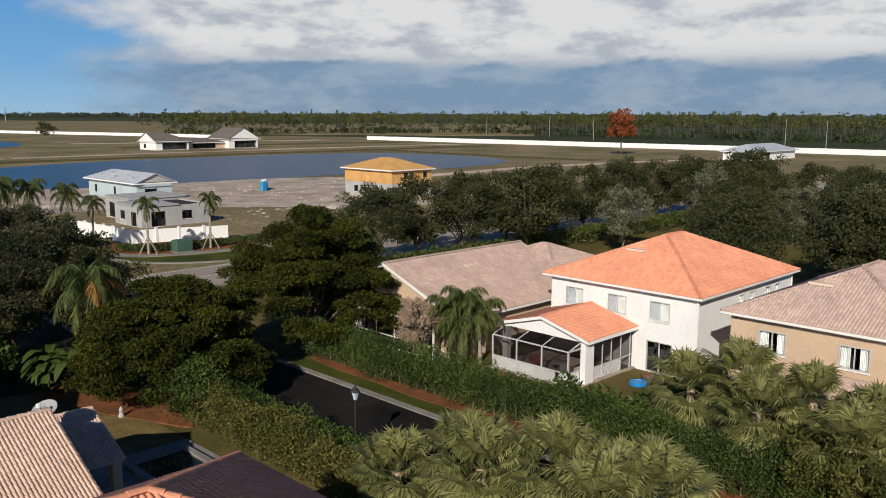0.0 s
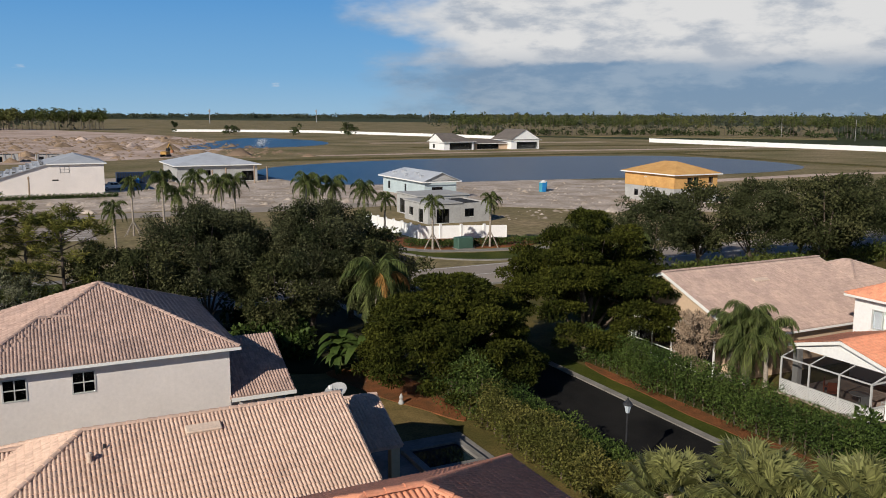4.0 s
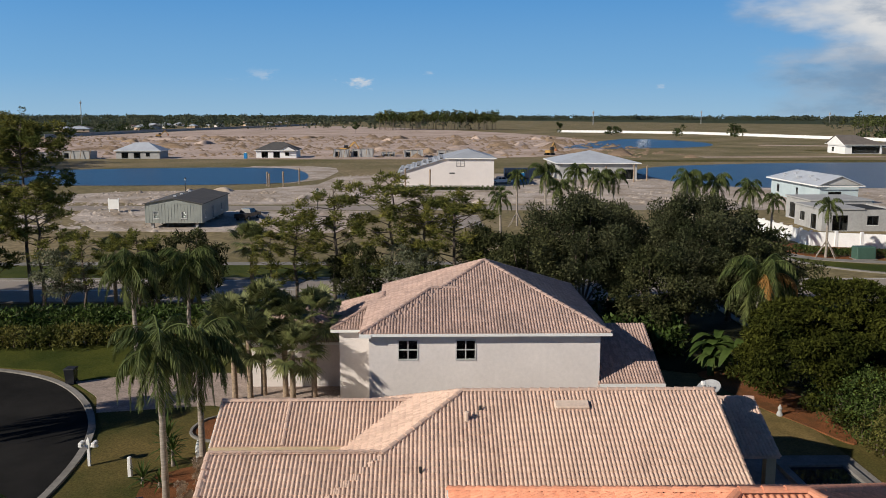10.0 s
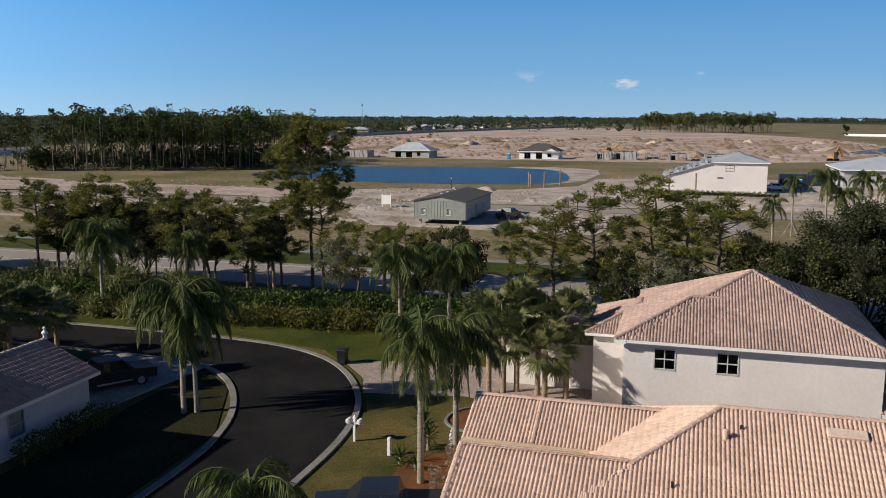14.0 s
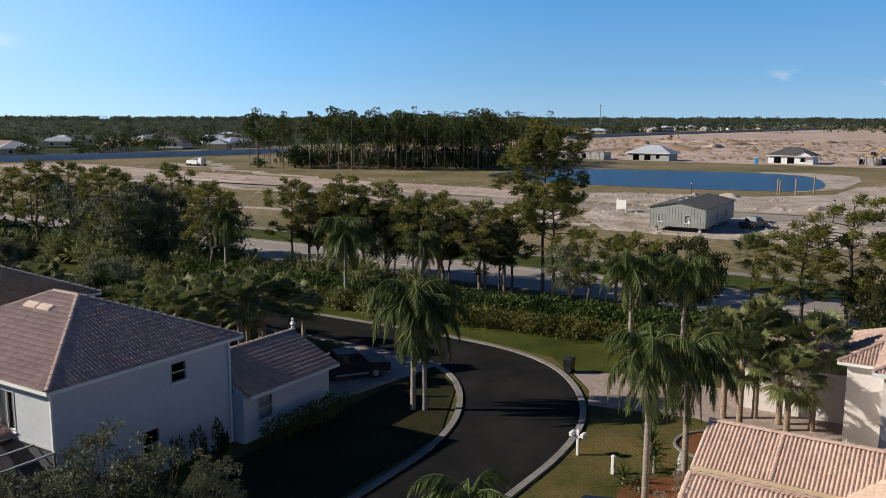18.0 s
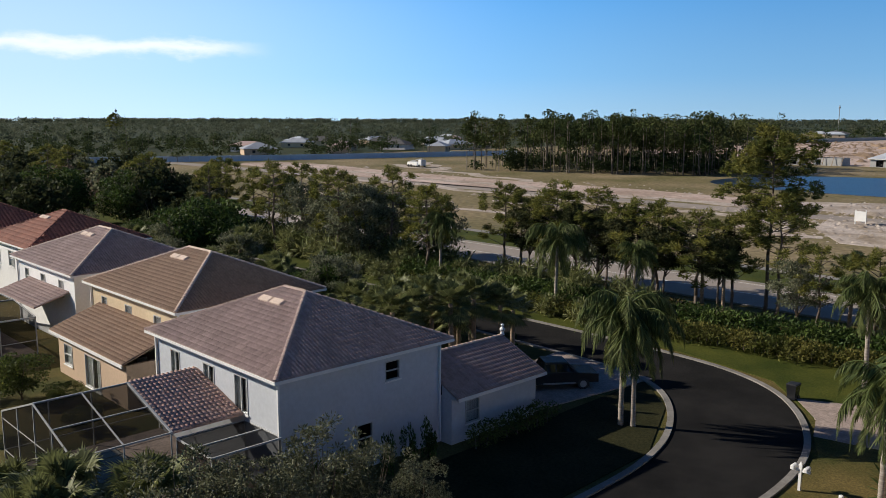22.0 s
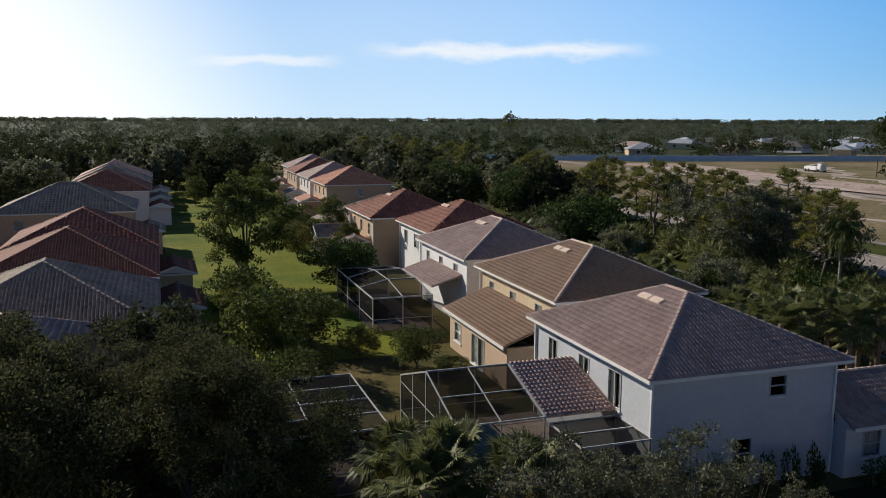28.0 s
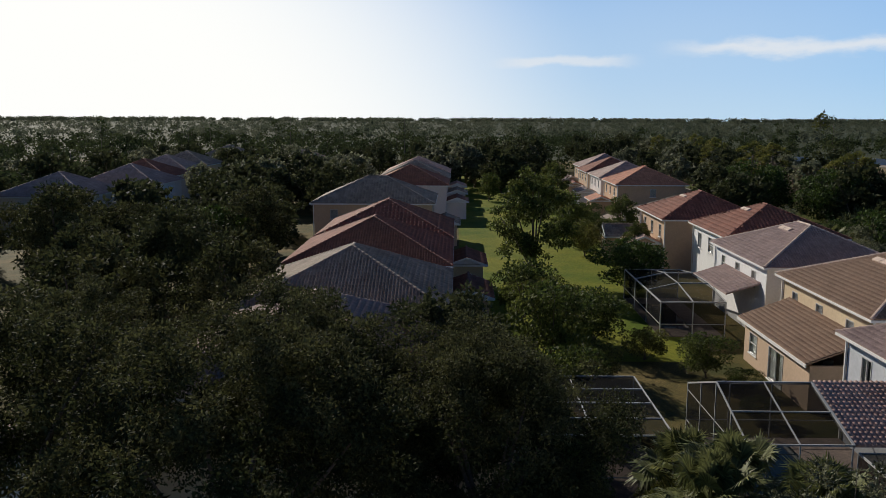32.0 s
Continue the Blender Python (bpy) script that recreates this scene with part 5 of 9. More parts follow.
def crown_points(blobs, n, rng, depth=0.16, top=0.25):
    """Points near the skins of a cluster of ellipsoids, with outward directions; fewer on undersides."""
    b = np.asarray(blobs, float)
    area = (b[:, 3] * b[:, 4] * b[:, 5]) ** (2 / 3)
    k = rng.choice(len(b), n, p=area / area.sum())
    d = rng.normal(size=(n, 3))
    d[:, 2] += top
    d /= np.linalg.norm(d, axis=1, keepdims=True)
    r = 1 - np.abs(rng.normal(0, depth, n))
    return b[k, :3] + d * b[k, 3:] * r[:, None], d


def leaf_mesh(name, blobs, n, length, width, mat, rng, out=0.7, droop=0.0, depth=0.16, top=0.25):
    p, d = crown_points(blobs, n, rng, depth, top)
    way = rng.normal(size=(n, 3)) + d * out
    way[:, 2] -= droop
    way /= np.linalg.norm(way, axis=1, keepdims=True)
    l = length * rng.uniform(0.6, 1.25, n)
    return blades(name, p, p + way * l[:, None], width * rng.uniform(0.7, 1.2, n), mat, None, rng)


def round_blobs(R, H, low, count, rng, flat=0.75, size=0.36):
    """Clumps at the ends of boughs that make a broad, uneven crown between the heights low and H."""
    out = []
    cz, hz = (low + H) / 2, (H - low) / 2
    lobes = [(rng.uniform(0, 2 * math.pi), rng.uniform(0.75, 1.15)) for _ in range(5)]
    for _ in range(count):
        a, t = rng.uniform(0, 2 * math.pi), rng.uniform(-0.85, 1.0)
        reach = max(w * max(0.0, math.cos(a - b)) ** 0.5 for b, w in lobes)
        rad = (1 - abs(t) ** 2.2) ** 0.5 * rng.uniform(0.35, 0.95) * (0.55 + 0.45 * reach)
        s = R * size * rng.uniform(0.5, 1.3) * (0.8 if t > 0.6 else 1.0)
        out.append((math.cos(a) * rad * R, math.sin(a) * rad * R, cz + t * hz * 0.85 * rng.uniform(0.85, 1.08), s, s * rng.uniform(0.75, 1.2), s * flat * rng.uniform(0.7, 1.1)))
    return out


def limbs(blobs, low, r, rng, n=6, z_fork=None):
    g = G()
    fork = z_fork or low * 0.9
    bend = Vector((rng.normal(0, 0.15), rng.normal(0, 0.15), fork))
    g.tube((0, 0, -0.2), (0, 0, 0.35), r * 1.5, r, 9)
    g.tube((0, 0, 0.35), bend, r, r * 0.8, 9)
    idx = rng.choice(len(blobs), min(n, len(blobs)), replace=False)
    for k in idx:
        c = Vector(blobs[k][:3])
        mid = bend.lerp(c, 0.5) + Vector((0, 0, 0.15 * (c - bend).length * 0.3))
        g.tube(bend - Vector((0, 0, 0.1)), mid, r * 0.5, r * 0.32, 6)
        g.tube(mid, c, r * 0.32, r * 0.1, 5)
    return g


TREES = {}


def make_broad(key, R, H, low, count, n, length, width, mat, seed, flat=0.75, size=0.36, r=0.22, out=0.7, droop=0.0, bark=None, depth=0.16, top=0.25):
    rng = np.random.default_rng(seed)
    blobs = round_blobs(R, H, low, count, rng, flat, size)
    crown = leaf_mesh("crown", blobs, n, length, width, mat, rng, out, droop, depth, top)
    trunk = limbs(blobs, low, r, rng).mesh("trunk", bark or M_bark, True)
    TREES[key] = [("trunk", trunk), ("crown", crown)]


def make_layered(key, R, H, low, mat, seed, n=15000):
    """A wide crown of flat tiers of fine foliage on spreading limbs."""
    rng = np.random.default_rng(seed)
    blobs = []
    for k in range(190):
        a, q = rng.uniform(0, 2 * math.pi), math.sqrt(rng.uniform(0, 1))
        z = low + (H - low) * (math.sqrt(max(0, 1 - (q * 0.96) ** 2)) * rng.uniform(0.35, 0.93))
        s = R * rng.uniform(0.09, 0.19)
        blobs.append((math.cos(a) * q * R * 0.9, math.sin(a) * q * R * 0.9, z, s, s, s * 0.34))
    crown = leaf_mesh("crown", blobs, n, 0.21, 0.10, mat, rng, 0.9, 0.25, 0.3, 0.5)
    trunk = limbs(blobs, low, 0.24, rng, 12).mesh("trunk", M_bark, True)
    TREES[key] = [("trunk", trunk), ("crown", crown)]


def make_pine(key, H, seed, spread=2.6, first=0.5, tufts=150, n_br=30, per=16, needle=0.45, clump=0.30):
    """A slash pine: open whorls of boughs that carry round clumps of needles, fuller towards the top."""
    rng = np.random.default_rng(seed)
    g = G()
    pts = [Vector((0, 0, -0.2))]
    for k in range(1, 7):
        pts.append(Vector((rng.normal(0, 0.10), rng.normal(0, 0.10), H * k / 6)))
    for k in range(6):
        g.tube(pts[k], pts[k + 1], 0.19 * (1 - k / 7.5), 0.19 * (1 - (k + 1) / 7.5), 7)
    centres = []
    for k in range(n_br):
        t = first + (1 - first) * ((k + rng.uniform(0, 0.9)) / n_br) ** 0.8
        z = H * t * 0.97
        a = k * 2.4 + rng.uniform(-0.7, 0.7)
        q01 = (t - first) / (1 - first)
        l = spread * (0.55 + 0.75 * math.sin(math.pi * min(1, 0.25 + 0.62 * q01))) * rng.uniform(0.5, 1.1) * (1.0 if q01 < 0.85 else 0.6)
        p = Vector((0, 0, z))
        q = p + Vector((math.cos(a) * l, math.sin(a) * l, l * rng.uniform(0.0, 0.5)))
        g.tube(p, q, 0.05, 0.015, 5)
        for j in range(max(1, round(tufts / n_br / 13))):
            hub = p.lerp(q, 1.0 if j == 0 else rng.uniform(0.5, 0.9)) + Vector(rng.normal(0, 0.22, 3))
            for i in range(13):
                o = Vector(rng.normal(0, 1, 3)).normalized() * (rng.uniform(0.3, 1.0) ** 0.5 * clump * 2.1)
                centres.append(hub + Vector((o.x, o.y, o.z * 0.62)))
    c = np.array([tuple(x) for x in centres])
    base = np.repeat(c, per, 0) + rng.normal(0, 0.07, (len(c) * per, 3))
    way = rng.normal(size=base.shape)
    way[:, 2] = np.abs(way[:, 2]) * 0.9 - 0.25
    way /= np.linalg.norm(way, axis=1, keepdims=True)
    tip = base + way * needle * rng.uniform(0.6, 1.2, (len(base), 1))
    crown = blades("crown", base, tip, np.full(len(base), 0.07), M_pine, None, rng)
    TREES[key] = [("trunk", g.mesh("trunk", M_bark, True)), ("crown", crown)]


def queen_frond(key, start, length, mat, seed):
    rng = np.random.default_rng(seed)
    n = 9
    pts, ang, p = [], radians(start), Vector((0, 0, 0))
    for k in range(n + 1):
        pts.append(p.copy())
        p = p + Vector((math.cos(ang), 0, math.sin(ang))) * (length / n)
        ang = max(radians(-84), ang - radians(13 + 9 * k / n) * (1.2 if start > 30 else 1.0))
    vs, fs = [], []
    for k in range(n):
        w0, w1 = 0.05 * (1 - k / n) + 0.012, 0.05 * (1 - (k + 1) / n) + 0.012
        m = len(vs)
        for q, w in ((pts[k], w0), (pts[k + 1], w1)):
            vs += [(q.x, -w, q.z), (q.x, 0, q.z + w * 0.8), (q.x, w, q.z)]
        fs += [(m, m + 1, m + 4, m + 3), (m + 1, m + 2, m + 5, m + 4)]
    for k in range(60):
        t = 0.10 + 0.90 * k / 60
        i = min(int(t * n), n - 1)
        q = pts[i].lerp(pts[i + 1], t * n - i)
        d = (pts[i + 1] - pts[i]).normalized()
        l = 0.80 * math.sin(math.pi * min(1, 0.18 + 0.86 * t)) ** 0.7 * rng.uniform(0.8, 1.15)
        for s in (-1, 1):
            way = (d * 0.5 + Vector((0, s * rng.uniform(0.3, 0.75), 0)) + Vector((0, 0, -rng.uniform(0.5, 1.4)))).normalized()
            tip = q + way * l
            mid = q + way * l * 0.5 + Vector((0, 0, 0.05))
            sd = d * 0.036
            m = len(vs)
            vs += [tuple(q), tuple(mid - sd), tuple(tip), tuple(mid + sd)]
            fs.append((m, m + 1, m + 2, m + 3))
    me = bpy.data.meshes.new("frond")
    me.from_pydata(vs, [], fs)
    me.materials.append(mat)
    return me


def fan_frond(start, length, mat, seed, reach=0.95):
    """A costapalmate fan on its stalk."""
    rng = np.random.default_rng(seed)
    vs, fs = [], []
    d = Vector((math.cos(radians(start)), 0, math.sin(radians(start))))
    hub = d * length
    up = Vector((-d.z, 0, d.x))
    w = 0.022
    vs += [(0, -w, 0), (0, w, 0), (hub.x, w, hub.z), (hub.x, -w, hub.z)]
    fs.append((0, 1, 2, 3))
    n = 38
    for k in range(n):
        a = radians(-128 + 256 * k / (n - 1))
        fold = 0.35 * abs(math.sin(a))
        way = (d * math.cos(a) + Vector((0, math.sin(a), 0)) + up * (0.28 - fold * 0.5)).normalized()
        l = reach * (0.78 + 0.3 * math.cos(a * 0.6)) * rng.uniform(0.85, 1.1)
        mid = hub + way * l * 0.55
        tip = hub + way * l + Vector((0, 0, -l * rng.uniform(0.12, 0.42)))
        side = way.cross(up)
        side = side.normalized() * 0.042 if side.length > 1e-3 else Vector((0, 0.042, 0))
        m = len(vs)
        vs += [tuple(hub), tuple(mid - side), tuple(tip), tuple(mid + side)]
        fs.append((m, m + 1, m + 2, m + 3))
    me = bpy.data.meshes.new("frond")
    me.from_pydata(vs, [], fs)
    me.materials.append(mat)
    return me


QUEEN = [queen_frond("q", s, l, M_queen, k) for k, (s, l) in enumerate(((70, 3.0), (43, 3.2), (16, 3.15), (-10, 2.95), (-38, 2.6)))]
QUEEN_DRY = queen_frond("q", 48, 2.9, M_queen_dry, 9)
FAN_DARK = [fan_frond(s, l, M_fan_dark, k + 30) for k, (s, l) in enumerate(((75, 0.9), (48, 1.15), (22, 1.25), (-5, 1.2), (-32, 1.0)))]
FAN = [fan_frond(s, l, M_sabal, k) for k, (s, l) in enumerate(((75, 0.9), (48, 1.15), (22, 1.25), (-5, 1.2), (-32, 1.0)))]
FAN_DRY = fan_frond(-58, 0.8, M_boot, 12, 0.8)


def palm_trunk(h, r0, r1, mat, seed, rings=14):
    rng = np.random.default_rng(seed)
    g = G()
    lean = rng.normal(0, 0.018, 2)
    zs = [-0.2 + (h + 0.2) * k / rings for k in range(rings + 1)]
    prof = []
    for k, z in enumerate(zs):
        t = k / rings
        r = r0 + (r1 - r0) * t + (0.12 * r0 * 3 * max(0, 0.12 - t)) + (0.012 if k % 2 else 0)
        prof.append((r, z))
    n = 9
    vs = [(r * math.cos(2 * math.pi * j / n) + lean[0] * z * z * 0.1, r * math.sin(2 * math.pi * j / n) + lean[1] * z * z * 0.1, z) for r, z in prof for j in range(n)]
    fs = [(i * n + j, i * n + (j + 1) % n, (i + 1) * n + (j + 1) % n, (i + 1) * n + j) for i in range(rings) for j in range(n)]
    g.add(vs, fs + [tuple(range(rings * n, rings * n + n))])
    return g.mesh("trunk", mat, True), (lean[0] * h * h * 0.1, lean[1] * h * h * 0.1, h)


def palm(name, u, v, h, kind, label, seed, fronds=None, scale=1.0, dry=0, group="palms", dark=False):
    rng = np.random.default_rng(seed)
    ob = root(name, u, v, label, "palm tree", group, turn=float(rng.uniform(0, 360)))
    if kind == "queen":
        trunk, top = palm_trunk(h, 0.155, 0.11, M_palm_bark, seed)
        part("trunk", trunk, None, ob)
        part("crownshaft", G().lathe([(0.14, 0), (0.17, 0.25), (0.11, 0.8), (0.03, 1.0)], 8), M_queen, ob, at=Matrix.Translation(top))
        total = fronds or 19
        for k in range(total):
            t = k / total
            me = QUEEN[min(4, int(t * 5))]
            m = Matrix.Translation((top[0], top[1], top[2] + 0.75 - 0.5 * t)) @ pose(0, 0, 0, rng.uniform(-12, 12), rng.uniform(-6, 6), k * 137.5 + rng.uniform(-12, 12))
            part("frond", me, None, ob, at=m @ Matrix.Scale(scale * rng.uniform(0.9, 1.1), 4))
        for k in range(dry):
            m = Matrix.Translation((top[0], top[1], top[2] + 0.3)) @ pose(0, 0, 0, 0, 0, 70 * k)
            part("dry_frond", QUEEN_DRY, None, ob, "orange-brown dead frond", at=m @ Matrix.Scale(scale, 4))
    else:
        trunk, top = palm_trunk(h, 0.22 if kind == "sabal" else 0.17, 0.20 if kind == "sabal" else 0.14, M_boot, seed)
        part("trunk", trunk, None, ob)
        total = fronds or 30
        for k in range(total):
            t = k / total
            me = (FAN if kind == "sabal" and not dark else FAN_DARK)[min(4, int(t * 5))]
            m = Matrix.Translation((top[0], top[1], top[2] + 0.15 - 0.3 * t)) @ pose(0, 0, 0, rng.uniform(-14, 14), rng.uniform(-8, 8), k * 137.5 + rng.uniform(-12, 12))
            part("frond", me, None, ob, at=m @ Matrix.Scale(scale * rng.uniform(0.88, 1.12), 4))
        for k in range(dry):
            m = Matrix.Translation((top[0], top[1], top[2] - 0.25)) @ pose(0, 0, 0, 0, 0, k * 360 / max(1, dry) + 20)
            part("dry_frond", FAN_DRY, None, ob, "withered brown fan frond", at=m @ Matrix.Scale(scale, 4))
    return ob


def plant(key, name, u, v, label, category="tree", scale=1.0, turn=0.0, group="", squash=1.0):
    ob = new(name)
    x, y = U(u, v)
    ob.matrix_basis = pose(x, y, 0, 0, 0, turn) @ Matrix.Diagonal((scale, scale, scale * squash, 1))
    tagged(ob, label, category, group)
    for pname, me in TREES[key]:
        part(pname, me, None, ob)
    return ob


make_broad("oak_near", 5.8, 11.0, 2.0, 150, 80000, 0.15, 0.07, M_oak, 3, size=0.17, r=0.26, depth=0.45)
make_broad("oak_near_b", 5.4, 10.4, 2.0, 140, 60000, 0.16, 0.075, M_oak, 13, size=0.17, r=0.24, depth=0.45)
make_broad("oak_fine", 5.3, 9.6, 1.2, 130, 52000, 0.19, 0.09, M_oak_mid, 4, size=0.19, depth=0.4)
make_broad("oak_a", 5.3, 9.6, 1.2, 100, 13000, 0.30, 0.16, M_far_leaf, 4, size=0.20, depth=0.4)
make_broad("oak_far", 4.6, 8.8, 0.8, 70, 1700, 0.62, 0.48, M_far_leaf, 44, size=0.20, depth=0.4)
make_broad("grey_far", 4.0, 8.4, 0.8, 60, 1500, 0.58, 0.46, M_bottle, 45, size=0.20, depth=0.45)
make_broad("lush_far", 4.2, 7.0, 0.3, 60, 1500, 0.58, 0.46, M_far_leaf, 46, size=0.22, depth=0.35)
make_broad("oak_b", 4.4, 9.0, 1.5, 80, 11000, 0.32, 0.15, M_oak, 5, size=0.22, depth=0.4)
make_broad("oak_road", 3.0, 9.2, 3.3, 60, 8000, 0.28, 0.13, M_oak, 65, size=0.2, depth=0.5, r=0.13)
make_broad("oak_c", 3.7, 8.4, 1.8, 56, 6000, 0.30, 0.14, M_bottle, 6, size=0.21, depth=0.5, r=0.14)
make_broad("lush", 4.0, 6.6, 0.4, 70, 9000, 0.34, 0.16, M_hedge, 7, size=0.26, depth=0.25)
make_broad("round_small", 2.4, 4.4, 0.5, 32, 5000, 0.24, 0.12, M_shrub, 8, size=0.36, r=0.08)
make_broad("lime_bush", 2.3, 4.2, 0.3, 34, 7000, 0.20, 0.10, M_hedge_lime, 18, size=0.36, r=0.08)
make_broad("shrub", 1.3, 1.9, 0.0, 14, 900, 0.30, 0.15, M_hedge, 9, size=0.42, r=0.05)
make_broad("thin", 2.9, 7.6, 1.4, 60, 7500, 0.17, 0.075, M_twig, 10, size=0.20, r=0.09, out=1.4, depth=0.5)
make_broad("rust", 7.0, 19.5, 6.0, 40, 3000, 1.1, 0.55, M_redleaf, 11, size=0.26, r=0.35, depth=0.4)
make_broad("dry_bush", 1.8, 4.6, 0.6, 22, 2600, 0.25, 0.08, M_boot, 12, size=0.3, r=0.06, depth=0.5)
make_broad("garden_tall", 3.7, 10.2, 1.0, 90, 12000, 0.32, 0.15, M_shrub, 41, size=0.21, depth=0.45)
make_broad("fan_clump", 1.7, 2.4, 0.1, 18, 800, 0.75, 0.10, M_fan_dark, 61, size=0.3, r=0.08, out=1.7, depth=0.5)
make_broad("silver_oak", 5.2, 9.2, 1.0, 90, 9000, 0.36, 0.17, M_bottle, 62, size=0.2, depth=0.45)
make_layered("layered_a", 6.6, 9.2, 0.5, M_layered, 21, 100000)
make_layered("layered_b", 5.7, 7.5, 0.4, M_layered, 22, 90000)
make_pine("pine_tall", 15.9, 31, 3.3, 0.42, 1150, 44, 26, needle=0.42, clump=0.36)
make_pine("pine_a", 10.6, 32, 2.5, 0.34, 520, 30, 16)
make_pine("pine_b", 8.8, 33, 2.3, 0.30, 480, 28, 16)
make_pine("pine_c", 10.0, 34, 2.0, 0.30, 300, 24, 14, clump=0.24)

# large trees near the camera's turning place
near_oak = "broad dense oak with small dark glossy leaves"
for key, x, y, s, turn in (("oak_near", -13.8, -20.6, 1.02, 0), ("oak_near", -22.4, -18.4, 0.88, 70), ("oak_near_b", -9.0, -27.5, 1.12, 150), ("oak_near_b", -15.5, -35.0, 0.95, 210), ("oak_a", -29.0, -27.0, 0.9, 30), ("oak_b", -20.0, -46.0, 1.1, 100), ("oak_b", -29.0, -46.0, 1.05, 160), ("oak_near_b", -19.5, -25.0, 0.97, 20), ("oak_near_b", -25.0, -22.5, 0.85, 300), ("oak_near_b", -21.5, -29.5, 0.95, 75)):
    plant(key, "oak_tree", (x + y) * S2, (y - x) * S2, near_oak, scale=s, turn=turn, group="near oaks")
for k, (u, v, sc) in enumerate(((-24.4, 13.2, 0.93), (-24.2, 15.7, 0.8), (-24.0, 18.6, 0.88), (-24.3, 21.2, 0.66), (-26.6, 15.8, 0.64), (-26.0, 18.0, 0.64), (-24.0, 23.4, 0.5))):
    plant("thin", "small_tree", u, v, "sparse silvery-leaved tree beside the pale house", scale=sc, turn=k * 100.0, group="silvery trees")
# street trees by the hedges
plant("layered_a", "shade_tree", 36.6, 50.4, "wide dark green shade tree with tiered fine foliage", group="shade trees", scale=1.08, squash=1.1)
plant("layered_b", "shade_tree", 23.6, 46.6, "wide dark green shade tree with tiered fine foliage", group="shade trees", turn=80, scale=1.06)
plant("oak_fine", "oak_tree", 12.4, 66.0, "large dark oak behind the pale house", scale=1.12, turn=10, group="oaks")
plant("oak_fine", "oak_tree", 20.0, 63.4, "large dark oak behind the pale house", scale=1.14, turn=130, group="oaks")
plant("oak_b", "oak_tree", 15.5, 71.0, "large dark oak behind the pale house", scale=1.05, turn=200, group="oaks")
for k, (u, v, s) in enumerate(((8.0, 63.5, 0.9), (16.5, 60.5, 0.8), (24.0, 60.0, 0.9), (6.0, 69.0, 0.8), (24.5, 67.0, 1.05))):
    plant("oak_b", "tree", u, v, "dark tree below the large oaks", scale=s, turn=k * 70.0, group="trees below the oaks")
plant("lush", "bushy_tree", 41.5, 55.5, "leafy dark tree at the street corner", scale=1.1, turn=30)
plant("oak_b", "oak_tree", 45.5, 62.0, "dark oak at the street corner", scale=1.0, turn=77, group="oaks")
rng = np.random.default_rng(77)
for k, (u, v, s) in enumerate(((60, 70.5, 0.95), (67, 71, 1.0), (74, 70.2, 1.02), (82, 71, 0.98), (90, 70.4, 1.05), (99, 71, 1.0), (108, 70, 1.08), (118, 70.6, 1.0), (128, 70, 1.05))):
    plant("oak_b" if k % 2 else "oak_a", "oak_tree", u, v, "dark oak in a row beside the road", scale=s * (1.14 if k % 2 else 1.05), turn=k * 47, group="roadside oaks")
for k in range(44):
    u, v = rng.uniform(68, 135), rng.uniform(-30, 66)
    if 44 < u < 66 and v < 58:
        continue
    key = ("oak_a", "oak_b", "oak_c", "oak_b")[rng.integers(0, 4)]
    plant(key, "oak_tree" if key.startswith("oak") else "bushy_tree", u, v, {"oak_a": "dark oak among others behind the houses", "oak_b": "dark oak among others behind the houses", "oak_c": "grey-leaved thin oak behind the houses", "lush": "leafy green tree behind the houses"}[key], scale=float(rng.uniform(0.95, 1.3)), turn=float(rng.uniform(0, 360)), group="trees behind the houses")
plant("oak_a", "shade_tree", 75, 36, "wide dark shade tree behind the white house", scale=1.05, turn=190, group="shade trees")
plant("oak_a", "shade_tree", 82, 28, "wide dark shade tree behind the white house", scale=1.1, turn=260, group="shade trees")
# belt along the near side of the road
belt = [("pine_tall", -33.2, 72.3, 1.0), ("pine_b", -10.4, 72.4, 0.97), ("pine_a", -7.2, 72.4, 1.0), ("pine_a", -2.6, 72.8, 1.06), ("pine_a", 0.2, 72.6, 0.95), ("oak_b", -19.0, 71.8, 0.84), ("pine_b", -22.8, 71.0, 0.8), ("oak_b", -21.8, 72.0, 0.68), ("oak_b", -5.0, 72.0, 0.7), ("oak_c", -0.8, 71.4, 0.8),
        ("pine_b", -38.0, 71.5, 1.0), ("oak_road", -41.5, 71.8, 0.9), ("pine_b", -44.5, 71.8, 1.05), ("oak_road", -48.0, 72.0, 0.95), ("oak_road", -51.5, 71.8, 1.0), ("pine_a", -54.5, 72.2, 0.97), ("oak_road", -57.5, 71.8, 0.95), ("pine_c", -61.0, 71.8, 1.0),
        ("pine_c", -12.2, 71.0, 0.72), ("pine_c", -27.0, 70.6, 0.72), ("pine_c", -35.6, 73.2, 0.85), ("pine_c", -43.0, 73.0, 0.95), ("oak_c", -50.0, 73.4, 0.95), ("pine_c", -53.0, 71.2, 1.0), ("pine_b", -59.3, 72.4, 1.05), ("oak_b", 5.2, 71.0, 0.85), ("pine_b", 2.6, 71.5, 1.15), ("oak_c", -29.0, 71.6, 0.75)]
belt += [("oak_road", -36.4, 72.4, 0.85), ("oak_road", -45.9, 72.2, 0.95), ("pine_a", -49.4, 72.4, 0.95)]
for k in range(62):
    u = -64.0 - 3.3 * k + rng.uniform(-1.2, 1.2)
    belt.append((("oak_c", "pine_c", "pine_b", "oak_road", "pine_a", "pine_c", "oak_c")[rng.integers(0, 7)] if k < 18 else ("oak_far", "grey_far", "pine_c")[k % 3], u, rng.uniform(62, 73), float(rng.uniform(0.85, 1.2))))
